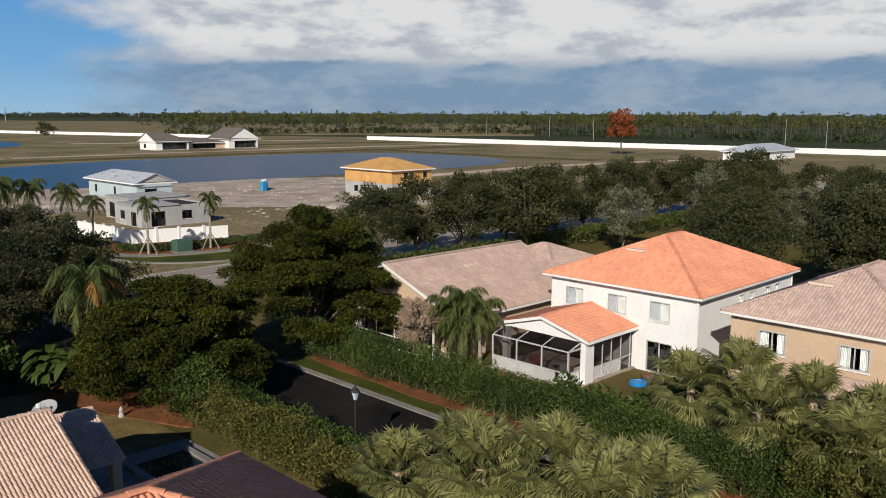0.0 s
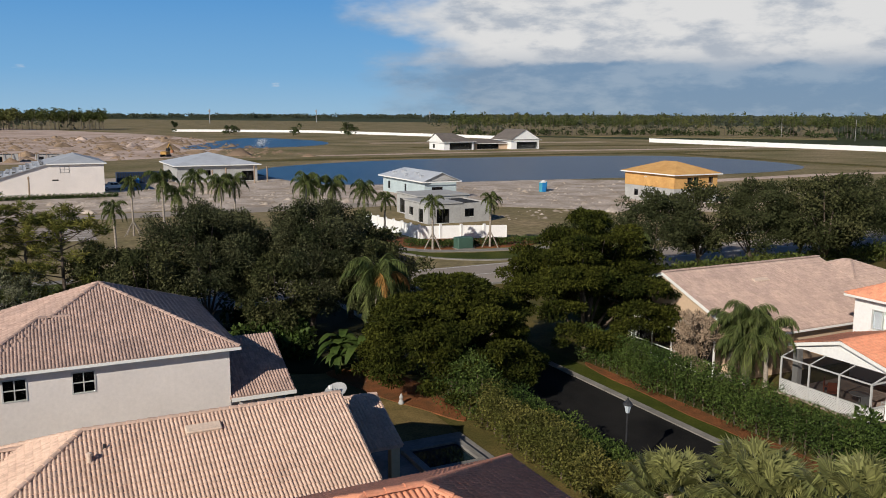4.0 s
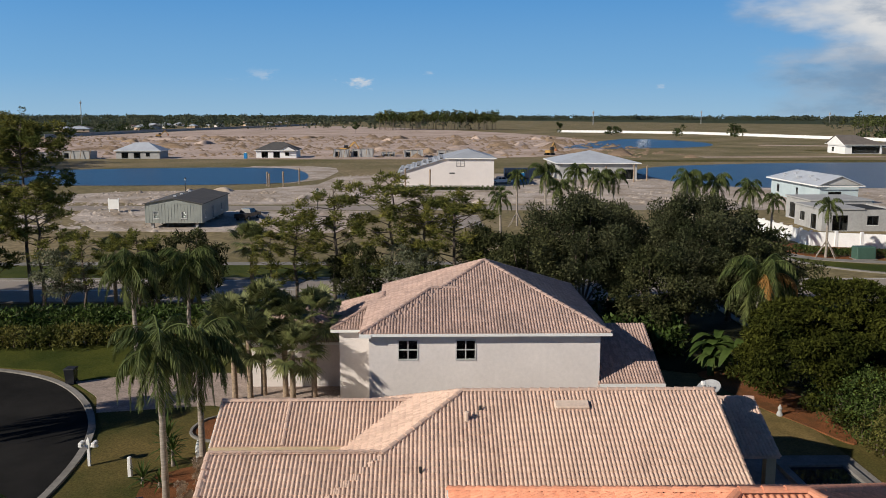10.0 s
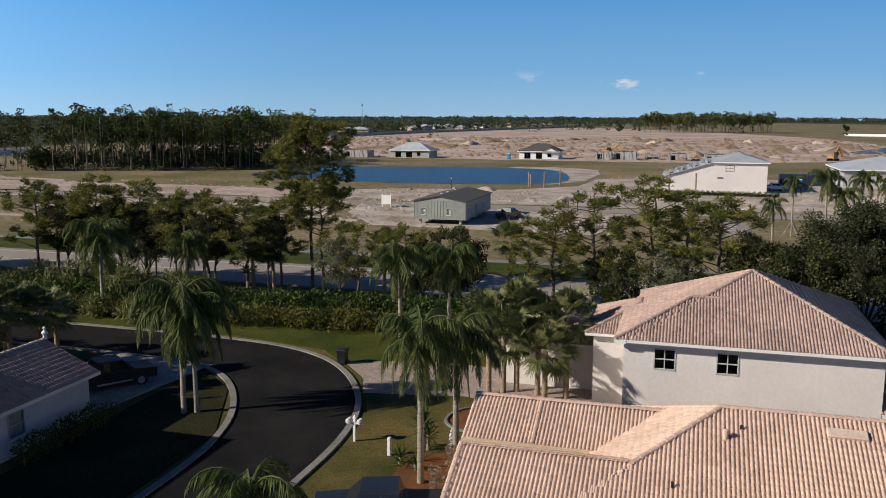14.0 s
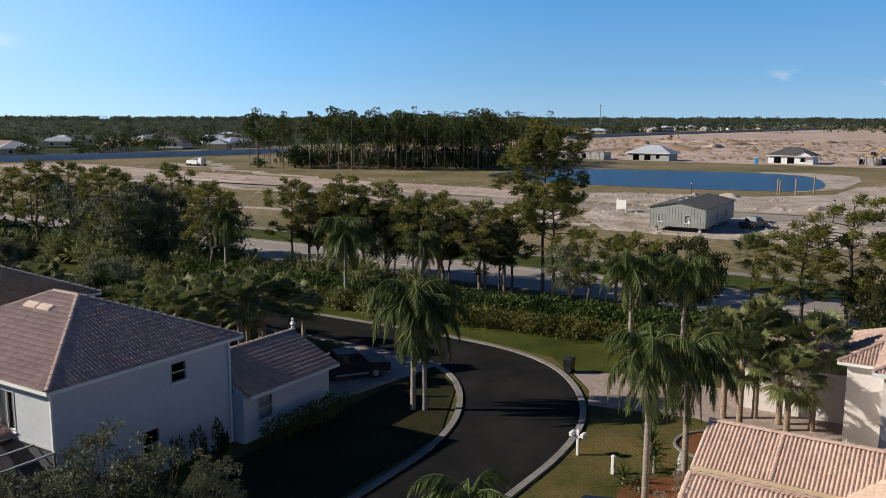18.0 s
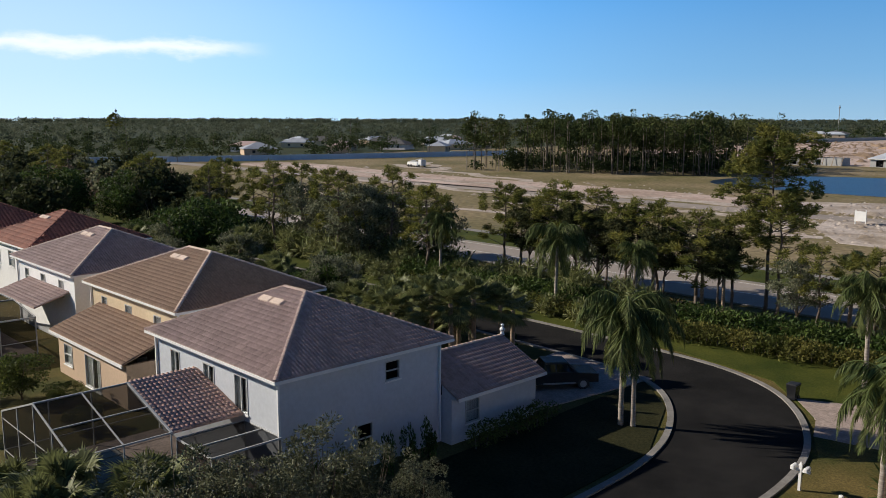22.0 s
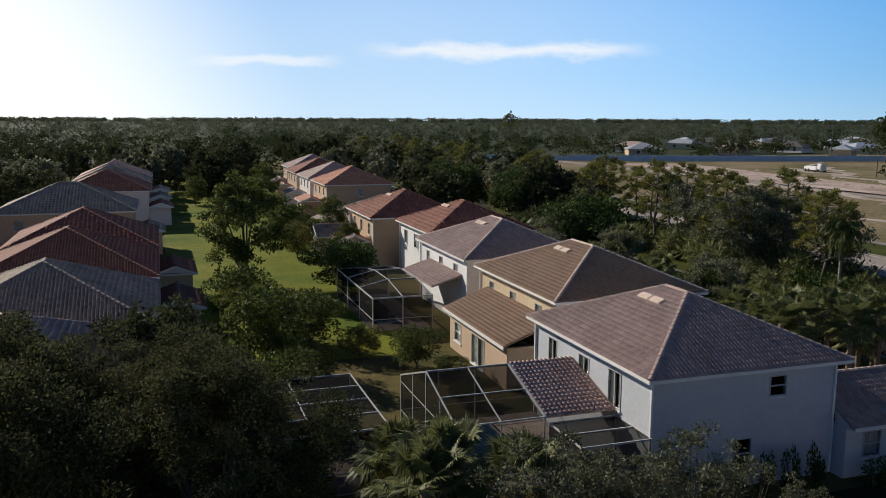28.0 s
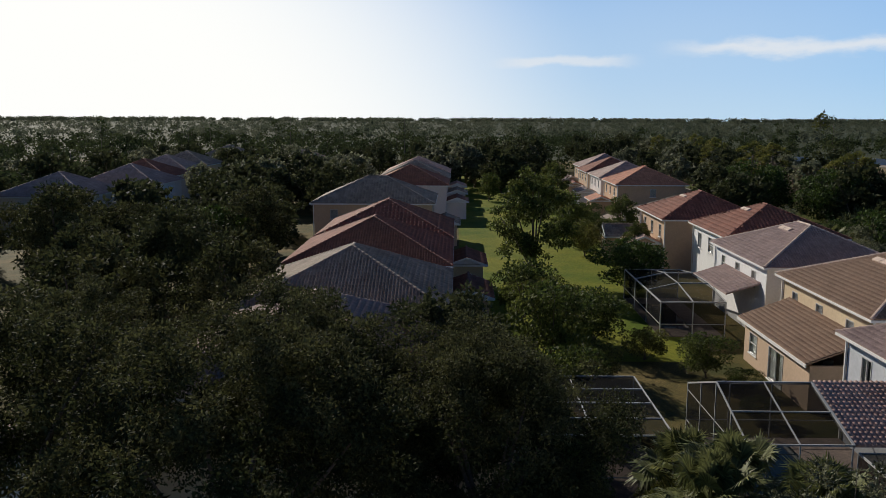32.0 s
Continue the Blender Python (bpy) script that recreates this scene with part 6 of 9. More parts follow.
names = {"pine": "pine_tree", "oak_": "oak_tree", "grey": "oak_tree"}
for k, (key, u, v, s) in enumerate(belt):
    v -= 0.0 if key == "pine_tall" else 2.6
    lab = {"pine_tall": "tall slash pine with an open tufted crown", "pine_a": "slender young pine beside the road", "pine_b": "slender young pine beside the road"}.get(key, "roadside oak with thin grey-green foliage")
    plant(key, names[key[:4]], u, v, lab, scale=s * (1.0 if key == "pine_tall" or u < -60 else 0.98), turn=k * 61.0, group="roadside trees")
plant("pine_a", "pine_tree", -31.6, 71.0, "slender young pine beside the road", scale=0.95, group="roadside trees")
for u, v, s in ((-84.5, 46.4, 1.35), (-140, 50, 1.5), (-128, 58, 1.4)):
    plant("lush", "bushy_tree", u, v, "dark round fig tree among the houses", scale=s, turn=u)
for k in range(60):
    u, v = rng.uniform(-330, -100), rng.uniform(42, 72)
    if 47 < v < 58:
        continue
    plant(("grey_far", "oak_far", "lush_far", "oak_far")[k % 4], "tree", u, v, "leafy tree along the curving street", scale=float(rng.uniform(0.9, 1.3)), turn=k * 33.0, group="street trees")
for k in range(34):
    u, v = rng.uniform(-118, -40), rng.uniform(38.5, 47.5)
    if u > -46 and v < 42:
        continue
    if k % 3 == 0:
        palm("cabbage_palm", u, v, float(rng.uniform(2.2, 4.5)), "smooth", "cabbage palm in a front garden", 320 + k, 24, 1.05)
    else:
        plant(("lush", "round_small", "shrub", "oak_c")[k % 4], "bush", u, v, "leafy shrub in a front garden", "bush", float(rng.uniform(0.6, 0.95)), k * 31.0, "front garden shrubs")
for u, v, h in ((-39.5, 46.2, 3.4), (-41.8, 43.0, 4.8), (-44.0, 46.5, 3.6), (-46.5, 43.0, 3.8), (-38.8, 41.5, 5.0), (-39.4, 36.4, 5.2), (-40.2, 39.0, 5.4), (-43.0, 38.0, 5.0), (-38.2, 38.8, 5.2), (-37.6, 42.8, 4.6), (-38.6, 34.2, 5.3), (-41.0, 35.0, 5.0)):
    palm("cabbage_palm", u, v, h, "smooth", "cabbage palm beside the driveway", int(600 - u * 3), 34, 0.85)
# trees on the long lawn and behind the houses
for key, u, v, s, sq in (("garden_tall", -84.8, 9.4, 1.15, 1.0), ("lush", -80.5, 18.2, 0.9, 0.9), ("round_small", -61.0, 11.5, 1.1, 0.9), ("lime_bush", -57.5, 14.5, 0.7, 0.8), ("round_small", -53.5, 17.5, 0.75, 0.9),
                         ("lime_bush", -63.5, 9.0, 1.1, 1.0), ("round_small", -68.0, 7.0, 1.2, 1.0), ("lime_bush", -45.8, 18.2, 0.5, 0.65), ("round_small", -50.8, 19.0, 0.45, 0.75), ("lime_bush", -74.0, 8.2, 0.8, 1.0), ("round_small", -56.0, 8.0, 1.2, 1.1), ("round_small", -112, 22.5, 0.8, 1.0), ("round_small", -168, 8, 1.0, 1.3)):
    plant(key, "bushy_tree", u, v, "leafy green garden tree on the lawn", scale=s, turn=u * 7, squash=sq, group="garden trees")
for k in range(150):
    u, v = rng.uniform(-240, -52), rng.uniform(-85, -17)
    if any(abs(u - hu) < 11 and abs(v - hv) < 11 for hu, hv in ((-141, -52), (-158, -56), (-176, -58), (-196, -60), (-120, -54), (-225, -40), (-114, -9))):
        continue
    plant(("oak_far", "grey_far", "lush_far", "oak_far")[k % 4] if u < -95 else ("oak_a", "oak_b", "lush", "oak_b")[k % 4], "tree", u, v, "dark leafy tree between the houses", scale=float(rng.uniform(0.85, 1.2)), turn=k * 53.0, group="trees between the houses")
for k in range(13):
    u, v, s = rng.uniform(-56, -26), rng.uniform(1.5, 16), float(rng.uniform(0.5, 0.95))
    if v > 11.0 and u < -37:
        continue
    plant("lime_bush" if k % 3 == 0 else "round_small", "bush", u, v, "leafy bush in the back gardens", scale=s, turn=k * 41.0, group="garden bushes", category="bush")

for k in range(44):
    plant(("oak_far", "grey_far", "oak_far", "lush_far")[k % 4], "tree", float(rng.uniform(-270, -182)), float(rng.uniform(-8, 26)), "broad tree closing the end of the long lawn", scale=float(rng.uniform(1.0, 1.35)), turn=k * 67.0, group="trees past the lawn")
# undergrowth of fans and shrubs along the curving street, and two broad silvery oaks
plant("silver_oak", "oak_tree", -76.5, 62.5, "broad silvery-leaved oak in the green belt", scale=1.05, group="silvery oaks")
plant("silver_oak", "oak_tree", -84.0, 63.5, "broad silvery-leaved oak in the green belt", scale=0.9, turn=120.0, group="silvery oaks")
for k in range(70):
    u, v = rng.uniform(-125, -38), (rng.uniform(56.5, 64.0) if k % 2 else rng.uniform(41.5, 48.5))
    if u > -47 and (v < 50 or v < 60):
        continue
    plant("fan_clump" if k % 3 else "shrub", "palmetto" if k % 3 else "bush", u, v, "low clump of dark palmetto fans" if k % 3 else "dark leafy shrub in the green belt", "palmetto" if k % 3 else "bush", float(rng.uniform(0.8, 1.5)), k * 57.0, "undergrowth clumps")
for k in range(22):
    plant(("round_small", "lime_bush", "shrub", "garden_tall")[k % 4], "bush", rng.uniform(-205, -92), rng.uniform(16.5, 22.5), "garden bush behind the row houses", "bush", float(rng.uniform(0.7, 1.1)) * (0.7 if k % 4 == 3 else 1.0), k * 47.0, "back garden bushes")
# palms
for k, (u, v, h) in enumerate(((-26.2, 40.3, 5.7), (-25.6, 40.6, 5.2))):
    palm("queen_palm", u, v, h, "queen", "queen palm with drooping feather fronds inside the bend", 100 + k, 22, 1.25)
palm("queen_palm", -11.5, 21.3, 4.9, "queen", "queen palm with drooping feather fronds beside the street", 118, 20, 0.9)
for k, (u, v, h) in enumerate(((-10.9, 35.3, 6.2), (-10.15, 38.5, 5.4), (-18.4, 54.4, 6.2), (-16.0, 58.0, 5.6))):
    palm("queen_palm", u, v, h, "queen", "queen palm with a grey ringed trunk beside the driveway", 110 + k, 22, 1.1)
palm("queen_palm", 21.2, 53.0, 5.7, "queen", "queen palm with orange dead fronds", 120, 24, 1.2, dry=3)
for k, (u, v, sc) in enumerate(((18.6, 53.4, 0.85), (19.6, 52.2, 0.9), (18.3, 52.4, 0.65), (19.2, 54.3, 0.95))):
    ob = root("banana_plant", u, v, "clump of broad paddle-shaped banana leaves", "banana plant", "banana plants", turn=k * 75.0)
    part("stem", G().tube((0, 0, -0.1), (0.05, 0, 2.0 * sc), 0.14, 0.09, 8), M_queen, ob)
    for j in range(9):
        a, up_z = j * 2.4, 0.35 + 0.09 * j
        d = Vector((math.cos(a), math.sin(a), 0))
        side = Vector((-d.y, d.x, 0))
        vs = []
        for i in range(7):
            q = i / 6
            p = Vector((0.05, 0, 1.9 * sc)) + d * (2.1 * q * sc) + Vector((0, 0, (2.2 * up_z * q - 2.3 * q * q) * sc))
            w = 0.34 * sc * math.sin(math.pi * min(1, 0.08 + 0.9 * q)) ** 0.6
            vs += [tuple(p - side * w + Vector((0, 0, 0.08 * w))), tuple(p - Vector((0, 0, 0.10 * w))), tuple(p + side * w + Vector((0, 0, 0.08 * w)))]
        part("leaf", G().add(vs, [f for i in range(6) for f in ((3 * i, 3 * i + 1, 3 * i + 4, 3 * i + 3), (3 * i + 1, 3 * i + 2, 3 * i + 5, 3 * i + 4))]), M_hedge, ob)
for k, (u, v, h) in enumerate(((41.0, 38.9, 3.9), (40.6, 40.0, 3.2), (41.6, 38.0, 3.3), (40.4, 38.6, 2.4), (41.3, 39.6, 2.0))):
    palm("feather_palm", u, v, h, "queen", "bushy feather palm clump against the bungalow", 121 + k * 7, 16, 0.9)
palm("queen_palm", 48.5, 66.0, 5.5, "queen", "queen palm beside the road", 123)
palm("queen_palm", 52.5, 65.0, 4.5, "queen", "queen palm beside the road", 124)
palm("queen_palm", -62.0, 60.5, 6.0, "queen", "queen palm in the green belt", 125)
palm("queen_palm", -46.2, 59.4, 6.0, "queen", "large dark queen palm beyond the driveway", 129, 22, 1.35)
palm("queen_palm", -41.0, 64.0, 5.0, "queen", "queen palm in the green belt", 126)
palm("queen_palm", -98.0, 66.0, 7.5, "queen", "queen palm in the green belt", 127)
for k, (u, v, h) in enumerate(((-10.8, 48.3, 4.6), (-9.3, 49.2, 5.2), (-8.0, 48.9, 4.4), (-6.3, 48.8, 4.8), (-7.2, 46.6, 3.4), (-9.6, 46.8, 4.0))):
    palm("cabbage_palm", u, v, h, "smooth", "cabbage palm in a cluster beside the garage", 130 + k, 26)
for k, (u, v, h) in enumerate(((-14.6, 72.6, 5.6), (-26.0, 72.0, 4.6), (-36.0, 70.0, 4.2), (-39.5, 72.6, 5.0), (-55.8, 72.5, 4.8), (-45.0, 73.0, 4.5), (8.0, 71.5, 4.6))):
    palm("cabbage_palm", u, v, h, "smooth", "cabbage palm beside the road", 140 + k, 26)
for k, (u, v, h, s) in enumerate(((23.3, 21.9, 3.6, 1.2), (22.2, 20.2, 3.9, 1.15), (23.3, 17.3, 4.6, 1.2), (24.2, 16.2, 3.8, 1.1), (23.4, 13.6, 4.6, 1.25), (22.0, 14.6, 4.4, 1.15), (36.6, 16.2, 3.5, 1.3), (37.8, 20.2, 3.4, 1.25), (38.4, 17.8, 4.4, 1.2), (39.3, 14.7, 3.7, 1.2), (36.0, 11.8, 3.2, 1.25), (38.2, 11.4, 3.6, 1.2), (21.8, 24.4, 2.6, 1.1))):
    palm("cabbage_palm", u, v, h, "sabal", "cabbage palm with a shaggy trunk and stiff grey-green fans", 150 + k, 40, s * 0.9, dry=8)
for k, (u, v, h) in enumerate(((-31.2, 12.0, 3.0), (-28.4, 14.0, 3.0), (-29.3, 10.6, 3.0), (-33.6, 10.8, 2.2))):
    palm("cabbage_palm", u, v, h, "sabal", "cabbage palm beside the screened pool", 170 + k, 32, 1.1, dry=5, dark=True)
for k in range(46):
    u, v = rng.uniform(-150, -40), rng.uniform(57.5, 69)
    plant("fan_clump", "palmetto", u, v, "low palmetto in the green belt", "palmetto", float(rng.uniform(0.7, 1.4)), k * 37.0, "palmettos")
for k, (u, v, h) in enumerate(((43.8, 106.1, 5.4), (46.7, 97.2, 5.6), (54.4, 96.0, 5.8), (9.1, 99.5, 6.2), (13.9, 126.0, 7.0))):
    ob = palm("queen_palm", u, v, h, "queen", "newly planted palm held by timber props", 260 + k, 15, 0.8)
    for j in range(4):
        a = math.pi * 2 * j / 4 + 0.5
        part("prop", G().beam((math.cos(a) * 1.5, math.sin(a) * 1.5, 0), (math.cos(a) * 0.16, math.sin(a) * 0.16, 1.9), 0.09), M_palm_bark, ob)
for k, (u, v, h) in enumerate(((20.5, 116, 8.2), (23.5, 113, 7.6), (26.5, 118, 7.4), (18, 112, 6.5), (34.6, 101, 8.0), (31.2, 100.5, 8.5), (38.8, 100.5, 7.2), (14.4, 100, 9.2), (38, 119, 6.2))):
    palm("queen_palm", u, v, h, "queen", "feather palm planted at the estate entry", 280 + k, 17, 1.0)


# hedges: one mass of leaves over a rough bed of stems
def hedge(name, pts, width, height, mat, label, n_per_m, seed, leaf=(0.17, 0.085)):
    rg = np.random.default_rng(seed)
    blobs = []
    for (u0, v0), (u1, v1) in zip(pts, pts[1:]):
        L = math.hypot(u1 - u0, v1 - v0)
        for k in range(int(L / 0.45)):
            t = (k + rg.uniform(0, 1)) * 0.45 / L
            for z in (0.42, 0.75):
                off = rg.normal(0, 0.16) * width
                x, y = U(u0 + (u1 - u0) * t + off * (v1 - v0) / L, v0 + (v1 - v0) * t - off * (u1 - u0) / L)
                blobs.append((x, y, height * z * rg.uniform(0.9, 1.1), width * 0.42 * rg.uniform(0.8, 1.15), width * 0.42, height * 0.3 * rg.uniform(0.85, 1.2)))
    L = sum(math.hypot(b[0] - a[0], b[1] - a[1]) for a, b in zip(pts, pts[1:]))
    me = leaf_mesh(name, blobs, int(L * n_per_m), leaf[0], leaf[1], mat, rg, 0.8, 0.0, 0.2, 0.45)
    ob = new(name, me)
    tagged(ob, label, "hedge")
    stems = G()
    for (u0, v0), (u1, v1) in zip(pts, pts[1:]):
        L = math.hypot(u1 - u0, v1 - v0)
        for k in range(int(L / 0.8)):
            t = (k + 0.5) * 0.8 / L
            x, y = U(u0 + (u1 - u0) * t, v0 + (v1 - v0) * t)
            stems.tube((x, y, -0.1), (x + rg.normal(0, 0.1), y + rg.normal(0, 0.1), height * 0.75), 0.05, 0.02, 5)
    tagged(part("woody_base", stems, M_bark, ob), kind="stuff")
    return ob


hedge("hedge", [(35.1, 6), (35.0, 24), (34.95, 47.5)], 2.7, 2.55, M_hedge, "long clipped dark green hedge beside the street", 1700, 1, (0.15, 0.08))
hedge("hedge", [(22.2, 25.5), (22.3, 40.5)], 2.1, 2.3, M_hedge_lime, "yellow-green hedge round the pool garden", 1700, 2, (0.15, 0.08))
hedge("hedge", [(22.4, 40.0), (22.9, 48.5)], 3.0, 3.4, M_hedge, "dark green shrubs closing the garden", 900, 3)
hedge("hedge", [(23.4, 24.0), (23.9, 33.0), (24.0, 46.0)], 1.9, 2.0, M_hedge, "low dark shrubs along the street kerb", 1000, 31, (0.16, 0.08))
hedge("shrub_belt", [(-66, 61.0), (-40, 61.4), (-30, 62.2), (-20, 63.4), (2, 64.5)], 4.6, 1.9, M_hedge, "broad-leaved shrubs between lawn and road", 620, 4, (0.36, 0.15))
hedge("shrub_belt", [(-66, 58.6), (-40, 58.8), (-30, 59.6), (-22, 60.6), (-12, 61.4)], 2.4, 1.35, M_hedge_lime, "pale green shrubs edging the lawn", 420, 5, (0.28, 0.12))
hedge("shrub_belt", [(-260, 66), (-150, 66), (-66, 66)], 5.0, 2.4, M_shrub, "dense green shrubs along the road", 160, 6, (0.5, 0.25))
hedge("shrub_belt", [(44.6, 101), (48, 97.8), (54, 97.0), (62, 95.6)], 1.5, 1.0, M_hedge, "low planted shrubs before the white wall", 420, 7, (0.22, 0.1))
hedge("shrub_belt", [(47, 66.5), (90, 66.8), (140, 66.5)], 4.0, 1.9, M_shrub, "dark shrubs along the road behind the bungalow", 170, 71, (0.45, 0.2))
for k, (u, v) in enumerate(((-150, 62), (-141, 64.5), (-162, 60), (-133, 66))):
    plant("dry_bush", "autumn_tree", u, v, "brown-leaved tree among the green belt", "tree", 1.9, k * 80.0, "brown trees")
hedge("hedge", [(-29.3, 31.5), (-29.2, 38.0)], 1.1, 1.2, M_shrub, "low dark shrubs along the garage wall", 420, 9)
for k in range(6):
    plant("shrub", "cypress_shrub", -30.2, 22.6 + 1.35 * k, "slim dark upright shrub against the wall", "bush", 0.32, k * 50.0, "wall shrubs", 3.2)
for k in range(26):
    plant("shrub", "bush", rng.uniform(-7.5, 22), rng.uniform(56, 70), "leafy bush behind the pale house", "bush", float(rng.uniform(0.8, 1.5)), k * 77.0, "bushes")
for u, v, s in ((35.4, 12.2, 0.95), (33.6, 9.8, 0.9)):
    plant("lime_bush", "bushy_tree", u, v, "round yellow-green tree by the street", scale=s)
for u, v in ((39.4, 41.6), (38.9, 40.9), (39.9, 42.6)):
    plant("dry_bush", "dry_shrub", u, v, "bare tan shrub against the bungalow", "bush", 0.95, u * 40, "dry shrubs")
for u, v in ((37.4, 24.5), (38.0, 27.5), (38.6, 22.5), (43.0, 24.0), (44.5, 23.2)):
    plant("shrub", "bush", u, v, "dark green garden bush", "bush", 1.2, u * 33, "bushes")
sword = raw_mesh("leaf", [(-0.025, 0, 0), (0.025, 0, 0), (0.04, 0.3, 0.02), (0, 0.3, 0.0), (-0.04, 0.3, 0.02), (0.03, 0.62, -0.01), (-0.03, 0.62, -0.01), (0, 0.85, -0.08)],
                 [(0, 1, 3), (1, 2, 3), (0, 3, 4), (3, 2, 5), (4, 3, 6), (3, 5, 6), (6, 5, 7)], M_hedge)


def yucca(u, v, stem, size, count, seed):
    """A rosette of stiff sword leaves on a short stem."""
    r = np.random.default_rng(seed)
    ob = root("yucca", u, v, "spiky yucca with stiff sword leaves in the mulch bed", "yucca", "yuccas")
    part("stem", G().tube((0, 0, -0.05), (0.03, 0, stem), 0.09, 0.07, 8), M_palm_bark, ob)
    for k in range(count):
        up = 80 - 105 * k / count + r.uniform(-8, 8)
        part("leaf", sword, None, ob, at=Matrix.Translation((0.03, 0, stem - 0.5 * stem * k / count)) @ pose(0, 0, 0, 0, 0, k * 137.5) @ pose(0, 0, 0, up, 0, 0) @ Matrix.Scale(size * r.uniform(0.85, 1.15), 4))
    return ob


yucca(-12.0, 39.3, 1.5, 1.25, 44, 1)
yucca(-11.7, 39.0, 0.9, 1.0, 34, 2)
yucca(-12.5, 37.1, 0.35, 1.0, 28, 3)
yucca(-11.6, 36.6, 0.3, 0.8, 22, 4)
for u, v, s in ((-9.7, 36.5, 0.55), (-9.4, 37.6, 0.5), (-9.9, 34.3, 0.5)):
    plant("dry_bush", "bush", u, v, "rusty ornamental shrub in the mulch bed", "bush", s * 0.6, u * 60.0, "bed shrubs")
# ---- the building land beyond the road ----




def flat_hip(parent, x0, y0, x1, y1, z, pitch, mat, name="roof", ends=("hip", "hip"), wall_mat=None):
    pl, caps, gab = hip_planes(x0, y0, x1, y1, z, pitch, ends)
    g = G()
    for q in pl:
        g.slab(q, 0.12)
    hold = part(name, g, mat, parent)
    part("fascia", G().box(x0, y0 - 0.06, z - 0.25, x1, y0, z - 0.02), M_trim, hold)
    part("fascia", G().box(x0 - 0.06, y0, z - 0.25, x0, y1, z - 0.02), M_trim, hold)
    part("fascia", G().box(x1, y0, z - 0.25, x1 + 0.06, y1, z - 0.02), M_trim, hold)
    for q in gab:
        c = (Vector(q[0]) + Vector(q[1])) / 2
        n = Vector((c.x - (x0 + x1) / 2, c.y - (y0 + y1) / 2, 0)).normalized()
        s = [Vector(p).lerp(c, 0.08) - n * 0.4 for p in q]
        part("gable", G().add([tuple(p) for p in s] + [tuple(p - n * 0.2) for p in s], [(0, 1, 2), (5, 4, 3), (0, 3, 4, 1), (1, 4, 5, 2), (2, 5, 3, 0)]), wall_mat or M_block, hold)
    return hold


# unfinished timber house on block walls
h = root("unfinished_house", 117.6, 134.0, "unfinished house of orange plywood over white concrete block", "house")
storey_box(h, -5.4, -7.4, 5.4, 7.4, 0, 3.0, M_block, [("W", 3.0, 1.2, 0.9, 2.2, "dark"), ("W", 9.6, 0.9, 0.1, 2.2, "dark"), ("S", 7.4, 2.4, 0.1, 2.2, "dark")], M_dark)
storey_box(h, -5.45, -7.45, 5.45, 7.45, 3.0, 5.8, M_ply, [("S", 3.2, 1.1, 3.9, 5.1, "dark"), ("S", 4.8, 1.1, 3.9, 5.1, "dark"), ("S", 8.6, 1.0, 3.9, 5.1, "dark"), ("W", 6.0, 0.9, 4.9, 5.2, "dark")], M_dark, name="plywood_wall")
for k in range(11):
    part("sheet", G().box(-5.48, -7.4 + 1.34 * k, 3.05, -5.46, -6.1 + 1.34 * k, 5.7), M_ply, h)
flat_hip(h, -6.1, -8.1, 6.1, 8.1, 5.8, 19, M_ply)

# grey-wrapped house with silver roof
h = root("unfinished_house", 76.8, 167.0, "unfinished pale blue house under a silver metal roof", "house")
storey_box(h, -3.6, -11.0, 3.6, 11.0, 0, 3.6, paint("house_wrap", (0.44, 0.52, 0.54), (0.38, 0.455, 0.48), scale=0.4), [("W", 3.0, 1.0, 0.8, 2.4, "dark"), ("W", 12.0, 0.8, 0.8, 2.4, "dark"), ("S", 1.6, 2.4, 0.1, 2.4, "dark")], M_dark)
flat_hip(h, -4.4, -11.8, 4.4, 11.8, 3.6, 22, M_pale_roof, ends=("gable", "hip"), wall_mat=M_block)
for k, (x, y) in enumerate(((-3.0, -8.0), (-2.2, -4.0), (-3.2, -1.0), (-2.0, 3.2), (-3.0, 6.0))):
    part("tile_stack", G().box(x, y, 3.6 + (x + 4.4) * 0.404 + 0.05, x + 0.6, y + 1.1, 3.6 + (x + 5.0) * 0.404 + 0.2), M_bare_roof, h)

# block walls of the next house
h = root("unfinished_house", 62.2, 124.2, "unfinished house with bare grey block walls", "house")
storey_box(h, -5.5, -4.5, 5.5, 4.5, 0, 3.1, M_block, [("S", 1.5, 2.2, 0.1, 2.3, "dark"), ("S", 6.5, 1.6, 0.9, 2.2, "dark"), ("W", 2.0, 1.4, 0.9, 2.2, "dark"), ("W", 5.6, 1.6, 0.1, 2.2, "dark")], M_dark)
storey_box(h, -3.0, 4.7, 6.5, 13.5, 0, 3.4, M_block, [("W", 1.5, 3.4, 0.2, 2.6, "dark"), ("S", 1.0, 1.4, 0.9, 2.2, "dark")], M_dark, name="rear_wall")
part("roof_slab", G().box(-3.2, 4.5, 3.4, 6.7, 13.7, 3.6), M_block, h)
part("roof_slab", G().box(-5.7, -4.7, 3.1, 0.5, 4.6, 3.28), M_block, h)

